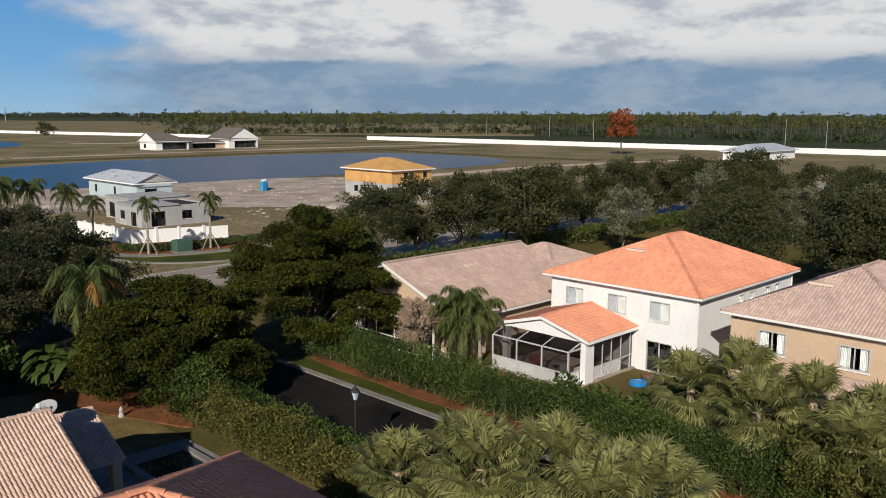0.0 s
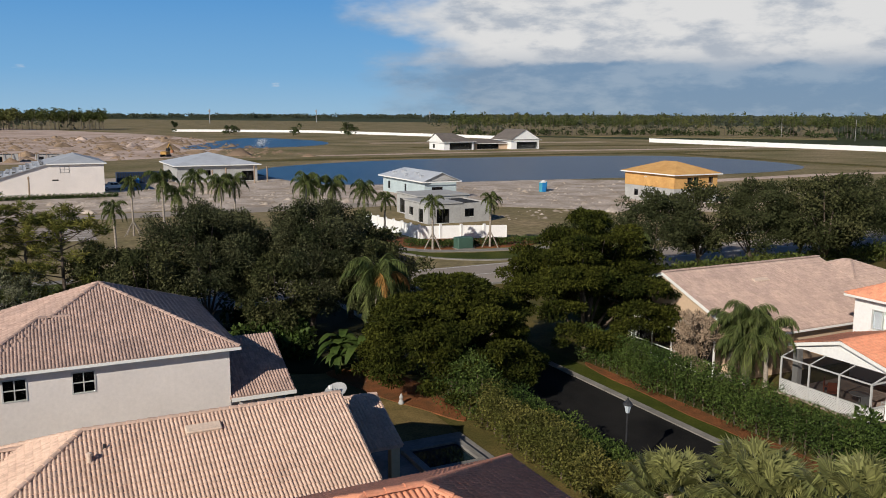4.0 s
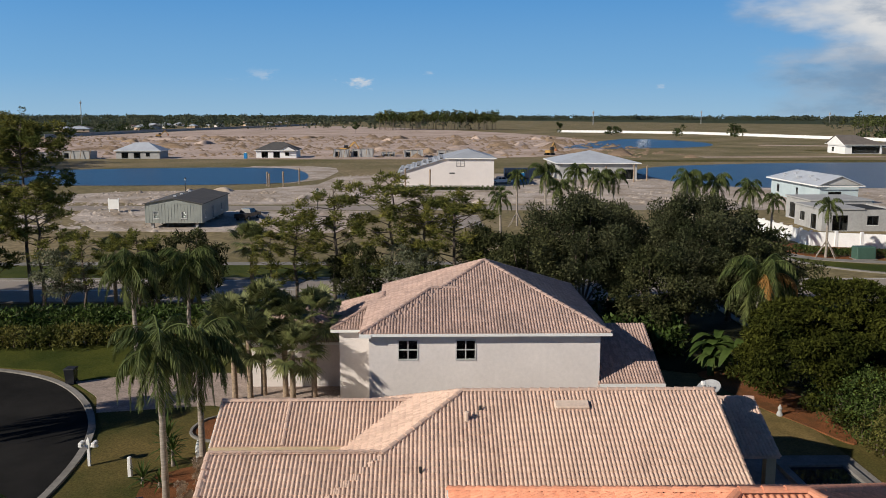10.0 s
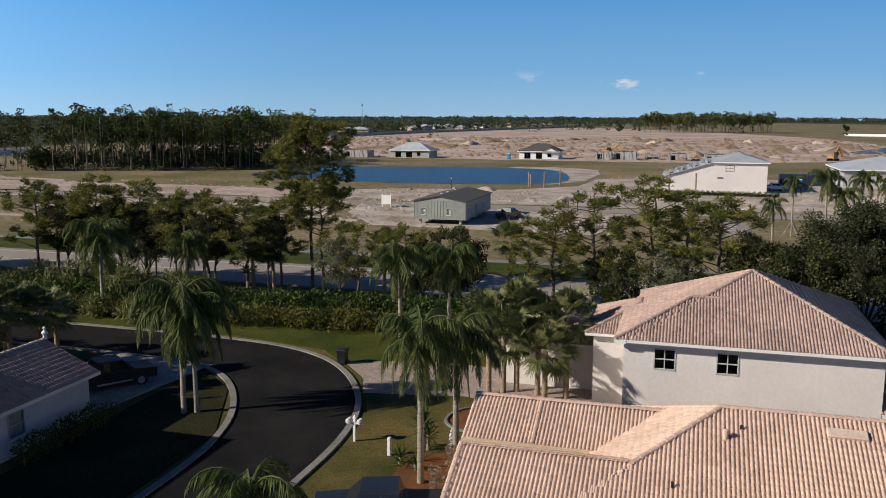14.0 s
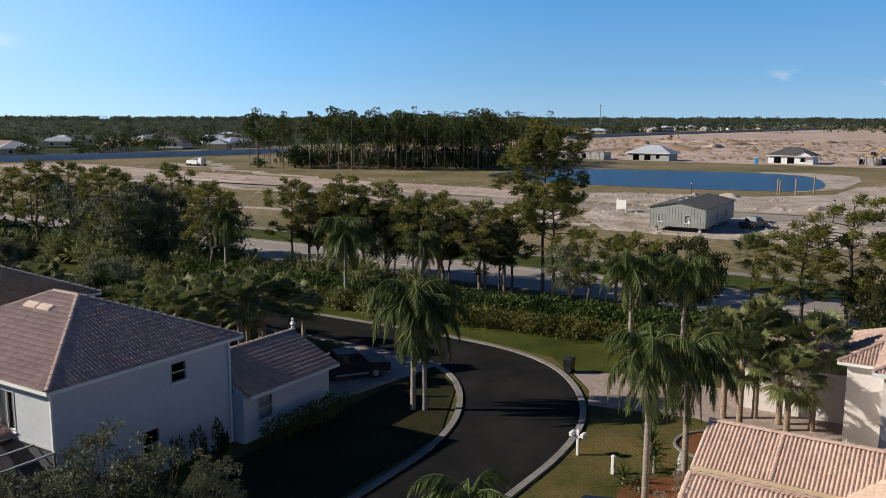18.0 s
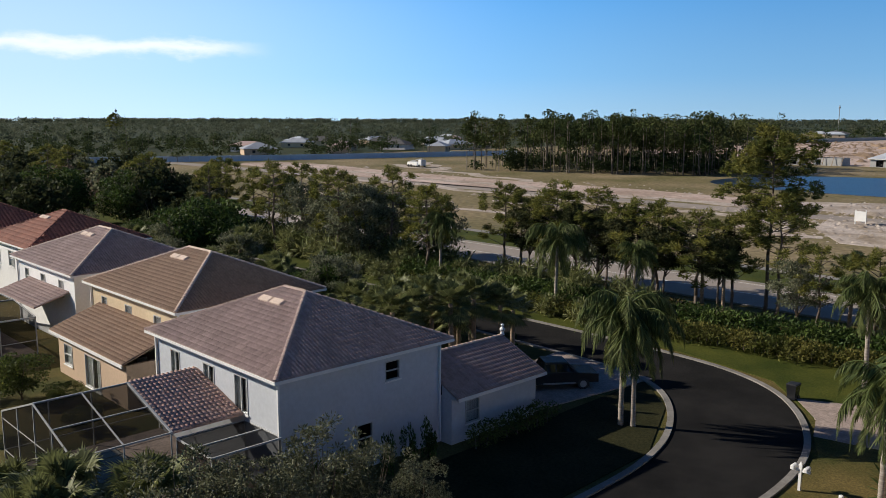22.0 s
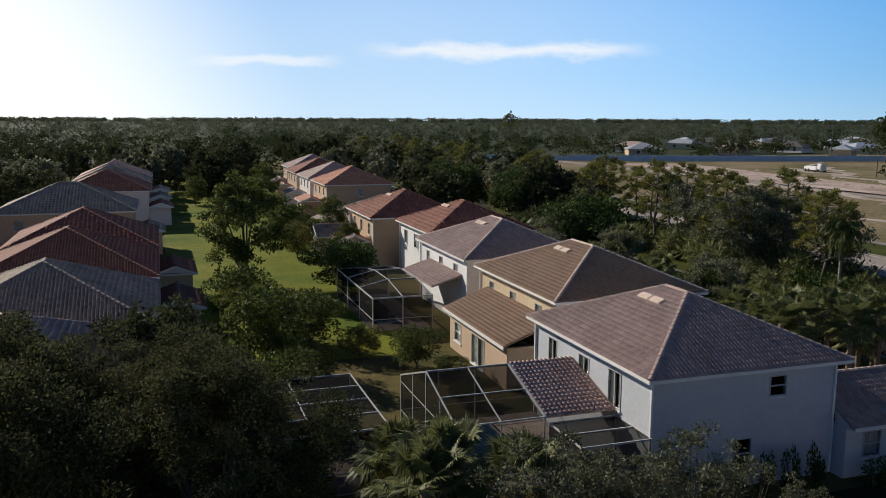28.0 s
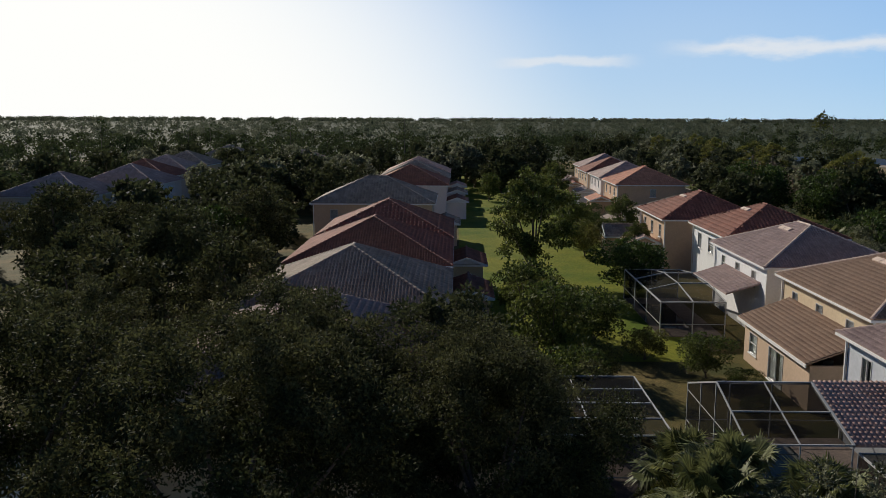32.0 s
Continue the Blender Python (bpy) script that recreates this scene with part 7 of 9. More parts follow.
# white boundary walls with posts
def panel_wall(name, pts, height, mat, label, bay=2.4):
    hold = root(name, pts[0][0], pts[0][1], label, "wall", turn=45.0)
    for (u0, v0), (u1, v1) in zip(pts, pts[1:]):
        L = math.hypot(u1 - u0, v1 - v0)
        n = max(1, round(L / bay))
        for k in range(n):
            a = Vector((u0 + (u1 - u0) * k / n - pts[0][0], v0 + (v1 - v0) * k / n - pts[0][1]))
            b = Vector((u0 + (u1 - u0) * (k + 1) / n - pts[0][0], v0 + (v1 - v0) * (k + 1) / n - pts[0][1]))
            part("panel", G().beam((a.x, a.y, height * 0.48), (b.x, b.y, height * 0.48), 0.12, height * 0.92), mat, hold)
            part("post", G().box(a.x - 0.16, a.y - 0.16, -0.1, a.x + 0.16, a.y + 0.16, height + 0.08), mat, hold)
    return hold


panel_wall("garden_wall", [(47.6, 124), (48.9, 106.0), (54.5, 104.3), (60.5, 102.0)], 1.95, M_stucco, "white panel wall round the building plot", 2.6)
panel_wall("boundary_wall", [(352.8, 421.6), (365, 300), (376.4, 185), (382, 60)], 2.6, M_stucco, "long white boundary wall beyond the building land", 12.0)
panel_wall("boundary_wall", [(170, 800), (238, 742), (290, 560), (300, 505)], 2.3, M_stucco, "long white boundary wall beyond the building land", 14.0)
panel_wall("boundary_wall", [(128, 820), (170, 800)], 2.3, M_stucco, "long white boundary wall beyond the building land", 14.0)
panel_wall("boundary_wall", [(-330, 110), (-296, 180), (-274, 258), (-262, 300)], 2.4, paint("blue_white_panel", (0.55, 0.62, 0.70), (0.48, 0.55, 0.63), scale=0.2), "pale blue-white boundary wall behind the sandy field", 8.0)
panel_wall("boundary_wall", [(-262, 600), (-251, 783), (-215, 1015), (-169, 1355)], 2.6, M_block, "long grey boundary wall of the far suburb", 14.0)

# clubhouse far off
h = root("clubhouse", 205.0, 372.0, "white clubhouse with dark gabled roofs beyond the pond", "house")
storey_box(h, -24, -8, -8, 8, 0, 4.0, M_stucco, [("W", 4.0, 2.0, 0.8, 2.6, "dark"), ("S", 3.0, 12.0, 0.2, 3.3, "dark")], M_dark)
flat_hip(h, -25, -9, -7, 9, 4.0, 24, M_club_roof, ends=("gable", "hip"), wall_mat=M_stucco)
storey_box(h, 12, -10, 28, 8, 0, 4.6, M_stucco, [("W", 6.0, 3.0, 0.6, 3.2, "dark"), ("S", 3.0, 12.0, 0.2, 3.6, "dark")], M_dark)
flat_hip(h, 11, -11, 29, 9, 4.6, 30, M_club_roof, ends=("gable", "gable"), wall_mat=M_stucco)
storey_box(h, -8, -6, 12, 6, 0, 3.0, M_stucco_beige, [("S", 3.0, 12.0, 0.2, 2.6, "dark")], M_dark)
flat_hip(h, -8.5, -7, 12.5, 7, 3.0, 16, M_club_roof)
h = root("shed", 318.0, 146.0, "long white building under a pale metal roof", "building")
storey_box(h, -18, -6, 18, 6, 0, 3.4, M_stucco, [("W", 4.0, 3.5, 0.1, 2.8, "dark"), ("S", 10.0, 3.5, 0.1, 2.8, "dark")], M_dark)
flat_hip(h, -19, -7, 19, 7, 3.4, 20, M_pale_roof)

# site office trailer on piers
h = root("site_office", -36.1, 132.4, "grey sided site office trailer standing on piers", "trailer")
storey_box(h, -4.1, -8.4, 4.1, 8.4, 0.75, 3.6, M_siding, [("S", 1.2, 0.8, 1.4, 2.5, "sash"), ("S", 5.2, 0.8, 1.4, 2.5, "sash"), ("E", 1.5, 0.7, 1.4, 2.5, "dark"), ("E", 6.0, 0.9, 0.75, 2.7, "dark"), ("E", 11.5, 0.7, 1.4, 2.5, "dark")])
for k in range(18):
    part("seam", G().box(-4.02 + 0.46 * k, -8.43, 0.8, -3.98 + 0.46 * k, -8.402, 3.58), M_siding, h)
k = math.tan(radians(11)) * 4.35
part("roof", G().slab([(-4.35, -8.65, 3.58), (0, -8.65, 3.58 + k), (0, 8.65, 3.58 + k), (-4.35, 8.65, 3.58)], 0.1).slab([(0, -8.65, 3.58 + k), (4.35, -8.65, 3.58), (4.35, 8.65, 3.58), (0, 8.65, 3.58 + k)], 0.1), M_dark_roof, h)
for y in (-8.4, 8.2):
    part("gable", G().add([(-4.1, y, 3.6), (4.1, y, 3.6), (0, y, 3.5 + k), (-4.1, y + 0.2, 3.6), (4.1, y + 0.2, 3.6), (0, y + 0.2, 3.5 + k)], [(0, 1, 2), (5, 4, 3), (0, 3, 4, 1), (1, 4, 5, 2), (2, 5, 3, 0)]), M_siding, h)
for y in (-5.0, -1.5, 3.0):
    part("roof_vent", G().box(-0.9, y, 3.5 + k - 0.1, -0.5, y + 0.5, 3.5 + k + 0.12), M_bare_roof, h)
for k in range(5):
    for x in (-3.2, 3.2):
        part("pier", G().box(x - 0.2, -8.0 + 3.9 * k, 0, x + 0.2, -7.6 + 3.9 * k, 0.75), M_block, h)

# show house with half-tiled roof
h = root("unfinished_house", 7.0, 206.0, "unfinished white villa with a half-tiled roof", "house")
wall_prof = [(-12.3, 0), (9.2, 0), (9.2, 6.6), (-1.6, 6.6), (-12.3, 3.3)]
part("gable_wall", G().add([(x, -10.0, z) for x, z in wall_prof] + [(x, -9.8, z) for x, z in wall_prof], [(0, 1, 2, 3, 4), (9, 8, 7, 6, 5)] + [(k, 5 + k, 5 + (k + 1) % 5, (k + 1) % 5) for k in range(5)]), M_stucco_pale, h)
storey_box(h, -12.3, -9.79, 9.2, 9.0, 0, 3.3, M_stucco_pale, [("W", 6.0, 4.0, 0.1, 2.4, "dark")], M_dark)
storey_box(h, -1.6, -9.79, 9.2, 9.0, 3.62, 6.6, M_stucco_pale, [("E", 6.0, 3.0, 4.0, 5.6, "dark")], M_dark, name="upper_wall")
window(h, (-9.0, -10.02), (9.2, -10.02), 9.6, 11.4, 4.6, 5.9, "grid", M_dark)
part("slot_vent", G().box(-1.0, -10.06, 3.0, 0.2, -10.01, 3.25), M_unlit_room, h)
slope = [(-12.9, -10.5, 3.27), (-1.5, -10.5, 6.75), (-1.5, 9.5, 6.75), (-12.9, 9.5, 3.27)]
part("lean_roof", G().slab(slope, 0.15), M_bare_roof, h)
flat_hip(h, -1.9, -10.5, 9.7, 9.5, 6.6, 16, M_bare_roof)
for i in range(8):
    for j in range(9):
        x, y = -12.4 + 1.32 * i, -9.9 + 2.1 * j
        z = 3.27 + (x + 0.35 + 12.9) * 0.305 - 0.02
        part("tile_stack", G().box(x, y, z, x + 0.7, y + 1.0, z + 0.32), M_dark_roof if (i + j) % 2 else M_pale_roof, h)

# flat-lit grey house with pale roof
h = root("unfinished_house", 44.7, 228.6, "unfinished grey block house under a pale underlay roof", "house")
storey_box(h, -10.0, -10.8, 10.0, 10.8, 0, 4.1, M_block, [("S", 7.0, 1.2, 1.6, 3.0, "dark"), ("S", 16.0, 3.0, 0.1, 2.6, "dark"), ("W", 8.0, 3.0, 0.1, 2.6, "dark")], M_dark)
flat_hip(h, -10.9, -11.7, 10.9, 11.7, 4.3, 14, M_pale_roof)

for u, v, mat, lab, L in ((-106.0, 326.0, M_pale_roof, "unfinished house under a blue-grey metal roof", 8.0), (-56.0, 333.0, M_dark_roof, "new grey house with white gables", 7.6)):
    h = root("unfinished_house", u, v, lab, "house")
    storey_box(h, -L, -5.5, L, 5.5, 0, 3.0, M_block if mat is M_pale_roof else M_stucco, [("S", 2.0, 2.4, 0.1, 2.3, "dark"), ("S", 6.5, 2.4, 0.1, 2.3, "dark"), ("S", 11.0, 1.4, 0.8, 2.2, "dark")], M_dark)
    flat_hip(h, -L - 0.7, -6.2, L + 0.7, 6.2, 3.0, 25, mat)
    if mat is M_dark_roof:
        flat_hip(h, 1.5, -7.5, 7.5, -1.0, 3.0, 28, mat, name="gable_roof", ends=("gable", "gable"), wall_mat=M_stucco)
rng = np.random.default_rng(41)
for k, (u, v) in enumerate(((-128, 322), (-140, 318), (-24, 338), (-14, 342), (-4, 336), (10, 345), (-32, 336))):
    h = root("block_walls", u, v, "low unfinished block walls of a new house", "building", "block walls")
    w, z = (5.0, 3.4, 4.2, 2.6, 3.8, 4.6, 3.0)[k], (2.8, 2.4, 3.0, 1.6, 2.6, 2.0, 2.8)[k]
    storey_box(h, -w, -4, w, 4, 0, z, M_block, [("S", 1.0, 1.6, 0.2, z - 0.6, "dark")] + ([("S", w + 0.6, 1.8, 0.2, z - 0.5, "dark")] if k % 2 else []), M_dark)
    for j in range(4):
        part("prop", G().beam((-w + 0.7 * j * w, -4.6 - 0.3 * j, 0), (-w + 0.7 * j * w + 0.4, -4.3, z + 0.5 + 0.3 * (j % 2)), 0.16), M_boot, h)


def mound(u, v, r, hgt, mat, seed, label):
    rg2 = np.random.default_rng(seed)
    g, n, m = G(), 18, 6
    vs = []
    for i in range(m + 1):
        t = i / m
        for j in range(n):
            a = 2 * math.pi * j / n
            rr = r * (1 - t) * (1 + 0.22 * math.sin(3 * a + seed) + rg2.normal(0, 0.05))
            vs.append((math.cos(a) * rr, math.sin(a) * rr * 0.6, -0.2 + (hgt + 0.2) * (1 - (1 - t) ** 1.5) + rg2.normal(0, 0.05 * hgt)))
    g.add(vs, [(i * n + j, i * n + (j + 1) % n, (i + 1) * n + (j + 1) % n, (i + 1) * n + j) for i in range(m) for j in range(n)])
    x, y = U(u, v)
    ob = new("earth_mound", g.mesh("earth_mound", mat, True))
    ob.matrix_basis = pose(x, y, 0, 0, 0, seed * 40)
    tagged(ob, label, "earth heap", "earth heaps")


for k in range(44):
    mound(rng.uniform(-230, 90), rng.uniform(360, 640), rng.uniform(4, 11), rng.uniform(0.7, 2.2), M_soil if k % 3 else M_sand, k, "heap of brown earth on the building land")
for k in range(16):
    mound(rng.uniform(-56, 100), rng.uniform(158, 196), rng.uniform(1.5, 4), rng.uniform(0.3, 1.0), M_sand_pale, 60 + k, "low heap of pale sand and rubble")


def digger(u, v, turn, label):
    h = root("excavator", u, v, label, "excavator", "building machines", turn=turn)
    for y in (-1.2, 1.2):
        part("track", G().chamfer(-2.0, y - 0.35, 0, 2.0, y + 0.35, 0.9, 0.2), M_rubber, h)
    part("body", G().chamfer(-2.0, -1.3, 0.95, 1.6, 1.3, 2.1, 0.2), M_yellow, h)
    part("cab", G().chamfer(0.2, -1.25, 2.1, 1.8, -0.1, 3.3, 0.12), M_carglass, h)
    part("boom", G().beam((1.4, 0.4, 1.8), (4.6, 0.4, 4.8), 0.45, 0.6), M_yellow, h)
    part("arm", G().beam((4.6, 0.4, 4.8), (6.6, 0.4, 2.4), 0.35, 0.45), M_yellow, h)
    part("bucket", G().chamfer(6.1, -0.2, 1.3, 7.1, 1.0, 2.4, 0.2), M_rust, h)


for u, v, a in ((-34, 372, 20), (52, 352, 100), (-190, 620, 60)):
    digger(u, v, a, "yellow excavator on the sandy building land")


def pickup(name, u, v, turn, mat, label):
    h = root(name, u, v, label, "truck", turn=turn)
    g = G()
    prof = [(-2.7, 0.45), (2.7, 0.45), (2.7, 1.0), (1.35, 1.12), (0.75, 1.75), (-0.75, 1.8), (-0.95, 1.15), (-2.7, 1.12)]
    half = [0.95 if z < 1.3 else 0.72 for x, z in prof]
    g.add([(x, -w, z) for (x, z), w in zip(prof, half)] + [(x, w, z) for (x, z), w in zip(prof, half)], [tuple(range(7, -1, -1)), tuple(range(8, 16))] + [(k, (k + 1) % 8, 8 + (k + 1) % 8, 8 + k) for k in range(8)])
    part("body", g, mat, h)
    part("windscreen", G().add([(1.30, -0.8, 1.17), (1.30, 0.8, 1.17), (0.80, 0.74, 1.68), (0.80, -0.74, 1.68)], [(0, 1, 2, 3)]), M_carglass, h)
    for s in (-1, 1):
        for a, b, c in ((-0.82, -0.12, -0.12), (-0.02, 1.12, 0.72)):
            part("side_window", G().add([(a, s * 0.945, 1.2), (b, s * 0.945, 1.2), (c, s * 0.775, 1.66), (a + 0.04, s * 0.775, 1.66)], [(0, 1, 2, 3)]), M_carglass, h)
        part("door_mirror", G().chamfer(1.0, s * 1.05 - 0.1, 1.15, 1.12, s * 1.05 + 0.1, 1.33, 0.03), mat, h)
        part("sill", G().box(-0.9, s * 0.955 - 0.02, 0.42, 1.2, s * 0.955 + 0.02, 0.52), M_frame_grey, h)
    part("bed_cover", G().box(-2.6, -0.85, 1.125, -1.05, 0.85, 1.15), M_dark, h)
    for x in (-1.7, 1.7):
        for y in (-0.98, 0.78):
            w = part("wheel", G().tube((x, y, 0.38), (x, y + 0.22, 0.38), 0.38, 0.38, 16), M_rubber, h)
            part("rim", G().tube((x, y - 0.01 if y < 0 else y + 0.2, 0.38), (x, y + 0.02 if y < 0 else y + 0.23, 0.38), 0.22, 0.22, 12), M_frame_grey, w)
    for y in (-0.75, 0.55):
        part("headlight", G().box(2.68, y, 0.75, 2.72, y + 0.25, 0.95), M_metal_white, h)
    return h


pickup("pickup_truck", -27.6, 134.6, 120, M_car_dark, "black pickup truck on the pale yard")
pickup("pickup_truck", 18.5, 204.0, 60, M_trim, "white pickup truck beside the villa")
pickup("pickup_truck", -11.25, 31.1, 241, M_car_dark, "black pickup truck parked by the bungalow")
pickup("pickup_truck", -33.2, 43.0, 100, M_car_dark, "dark car parked before the garage")
h = root("container", 27.0, 222.0, "long dark blue site container", "container")
part("body", G().box(-6, -1.3, 0.1, 6, 1.3, 2.7), paint("blue_steel", (0.012, 0.03, 0.07), (0.016, 0.035, 0.08), rough=0.6), h)
for k in range(20):
    part("rib", G().box(-5.85 + 0.6 * k, -1.36, 0.2, -5.65 + 0.6 * k, -1.302, 2.6), M_dark, h)
for u, v in ((104.2, 160.2), (24.5, 212.0), (-66.5, 322), (106, 162.6)):
    h = root("portable_toilet", u, v, "blue portable toilet cabin", "toilet cabin", "toilet cabins")
    part("cabin", G().chamfer(-0.6, -0.6, 0, 0.6, 0.6, 2.1, 0.06), M_teal, h)
    part("roof", G().add([(-0.6, -0.6, 2.1), (0.6, -0.6, 2.1), (0.6, 0.6, 2.1), (-0.6, 0.6, 2.1), (0, 0, 2.4)], [(0, 1, 4), (1, 2, 4), (2, 3, 4), (3, 0, 4)]), M_trim, h)
    part("door", G().box(-0.45, -0.63, 0.1, 0.45, -0.602, 2.0), M_blue, h)
h = root("machine", -221.9, 201.1, "white parked machine on the sandy field", "machine")
part("body", G().chamfer(-3.5, -1.4, 0.6, 2.0, 1.4, 1.8, 0.2), M_trim, h)
part("cab", G().chamfer(2.0, -1.2, 0.6, 3.8, 1.2, 2.6, 0.2), M_trim, h)
part("boom", G().beam((-3, 0, 1.9), (3.0, 0, 3.0), 0.3), M_frame_grey, h)
for x in (-2.6, -1.2, 2.8):
    for y in (-1.45, 1.15):
        part("wheel", G().tube((x, y, 0.5), (x, y + 0.3, 0.5), 0.5, 0.5, 12), M_rubber, h)
# timber props and posts, lamps and young plants on the site
for k in range(26):
    u, v = (-8 + 1.1 * k, 188.5) if k < 24 else (-30.0 + k, 192.0)
    plant("shrub", "young_shrub", u, v - 1.5, "young shrub planted in a row before the villa", "bush", 0.55, k * 20.0, "young shrubs")
for k, (u, v, hh) in enumerate(((-4, 190.5, 4.6), (1.5, 191, 4.4), (29, 200.5, 4.5), (40, 201, 4.2), (44, 205, 4.3), (52, 210, 4.4), (56, 213, 4.0), (-32, 196, 3.6), (-35, 195, 3.2), (-29.5, 204, 3.8), (-36, 198, 3.4))):
    h = root("palm_stem", u, v, "bare stem of a freshly planted palm", "palm tree", "bare palm stems")
    part("stem", G().lathe([(0.22, 0), (0.17, 0.6), (0.16, hh - 0.8), (0.22, hh - 0.3), (0.05, hh)], 8), M_boot, h)


def street_lamp(u, v, hgt, label):
    h = root("street_lamp", u, v, label, "street lamp", "street lamps")
    part("pole", G().lathe([(0.13, 0), (0.12, 0.5), (0.06, 0.6), (0.045, hgt - 0.55), (0.06, hgt - 0.5)], 10), M_dark, h)
    part("lantern", G().lathe([(0.09, hgt - 0.5), (0.2, hgt - 0.1)], 6), paint("lamp_glass", (0.5, 0.55, 0.6), (0.45, 0.5, 0.55), rough=0.2), h)
    part("cap", G().lathe([(0.25, hgt - 0.1), (0.2, hgt), (0.05, hgt + 0.15), (0.02, hgt + 0.25)], 8), M_dark, h)


street_lamp(25.0, 31.0, 3.75, "black street lamp with a four-sided lantern")
street_lamp(-48.2, 174.2, 3.6, "black street lamp by the pond")
street_lamp(-150, 44, 4.2, "black street lamp on the far lawn")
street_lamp(-18.0, 145.8, 3.8, "black street lamp by the estate road")
for u, v, hh in ((449.9, 193.2, 14), (432, 165, 14), (470, 330, 14), (520, 470, 14), (500, 390, 14)):
    h = root("light_pole", u, v, "tall pale light pole beyond the wall", "light pole", "light poles")
    part("pole", G().tube((0, 0, 0), (0, 0, hh), 0.16, 0.1, 8), M_block, h)
    part("arm", G().beam((0, 0, hh), (1.6, 0, hh + 0.3), 0.12), M_block, h)
for yaw, d, hh in ((66.5, 1500, 38), (19.5, 1600, 22), (27.0, 1700, 25), (33.8, 1500, 24), (112, 1400, 30)):
    x, y = -math.sin(radians(yaw)) * d, math.cos(radians(yaw)) * d
    h = root("mast", (x + y) * S2, (y - x) * S2, "far thin mast on the skyline", "mast", "masts")
    part("pole", G().tube((0, 0, 0), (0, 0, hh), 0.8, 0.5, 6), M_frame_grey, h)
    part("antenna", G().lathe([(0.6, hh - 5), (1.7, hh - 4.6), (1.7, hh - 2.2), (0.5, hh - 1.8)], 6), M_frame_grey, h)
h = root("fountain", 113.4, 440.0, "white fountain spray on the far pond", "fountain")
rg3 = np.random.default_rng(8)
p0 = rg3.normal(0, 0.8, (500, 3)) * (2.2, 2.2, 0) + (0, 0, 0.1)
p0[:, 2] = rg3.uniform(0, 4.0, 500)
part("spray", blades("spray", p0, p0 + rg3.normal(0, 0.4, (500, 3)), np.full(500, 0.10), M_trim, None, rg3), None, h)
part("nozzle", G().lathe([(0.6, 0), (0.3, 0.4), (0.1, 0.6)], 10), M_dark, h)
h = root("site_sign", -52.0, 144.3, "small white site sign on two posts", "sign")
part("board", G().box(-0.9, -0.05, 0.6, 0.9, 0.05, 2.2), M_trim, h)
for x in (-0.8, 0.8):
    part("post", G().box(x - 0.07, 0.06, 0, x + 0.07, 0.2, 2.4), M_trim, h)

# clods, rubble and small stones scattered over the bare sand
rg4 = np.random.default_rng(23)


def rubble(name, label, mat, areas, size, seed):
    """Loose lumps: low uneven tents of four faces, joined."""
    r = np.random.default_rng(seed)
    cs = []
    for (u0, v0, u1, v1, n) in areas:
        cs.append(np.stack([r.uniform(u0, u1, n), r.uniform(v0, v1, n)], 1))
    c = np.concatenate(cs)
    n = len(c)
    xy = np.stack([(c[:, 0] - c[:, 1]) * S2, (c[:, 0] + c[:, 1]) * S2], 1)
    sz = size * r.lognormal(0, 0.5, n)
    a = r.uniform(0, 6.28, (n, 1)) + np.arange(5) * 1.2566
    rad = sz[:, None] * r.uniform(0.6, 1.2, (n, 5))
    ring = np.stack([xy[:, :1] + np.cos(a) * rad, xy[:, 1:] + np.sin(a) * rad, np.full((n, 5), -0.03)], 2)
    top = np.concatenate([xy + r.normal(0, 0.15, (n, 2)) * sz[:, None], (sz * r.uniform(0.25, 0.6, n))[:, None]], 1)[:, None]
    v = np.concatenate([ring, top], 1).reshape(-1, 3)
    f = np.array([(k, (k + 1) % 5, 5) for k in range(5)])
    f = (f[None] + (np.arange(n) * 6)[:, None, None]).reshape(-1, 3)
    tagged(new(name, raw_mesh(name, v, f, mat)), label, "rubble", kind="stuff")


rubble("rubble", "pale clods and shell rubble on the building plots", M_sand_pale, [(-70, 157, 60, 184, 900), (-22, 190, 62, 236, 500), (-58, 120, -10, 147, 500), (66, 118, 140, 180, 700), (-80, 140, -40, 160, 250)], 0.38, 1)
rubble("rubble", "brown clods and ridges on the far building land", M_soil, [(-300, 330, 110, 640, 2600)], 1.1, 2)
rubble("rubble", "white sand patches thrown up on the dry field", M_sand_pale, [(-280, 160, -75, 190, 400), (-260, 100, -60, 160, 150)], 0.35, 3)
# pale scraped strips on the dry field
for k, (u0, v0, u1, v1, w) in enumerate(((-270, 172, -80, 158, 5.0), (-240, 205, -150, 178, 4.0), (-200, 150, -60, 140, 3.5), (-120, 132, -50, 126, 3.0), (-250, 228, -200, 196, 4.0), (-190, 118, -70, 112, 2.5))):
    g = G()
    n = 24
    line = [(u0 + (u1 - u0) * i / n, v0 + (v1 - v0) * i / n + 2.2 * math.sin(i * 0.9 + k) + rg4.normal(0, 0.5)) for i in range(n + 1)]
    ribbon(g, line, w, -0.2, 0.016 + 0.003 * k)
    solid("sand_track", g, M_sand_pale, "pale scraped sand track across the dry field", "track", "structure")

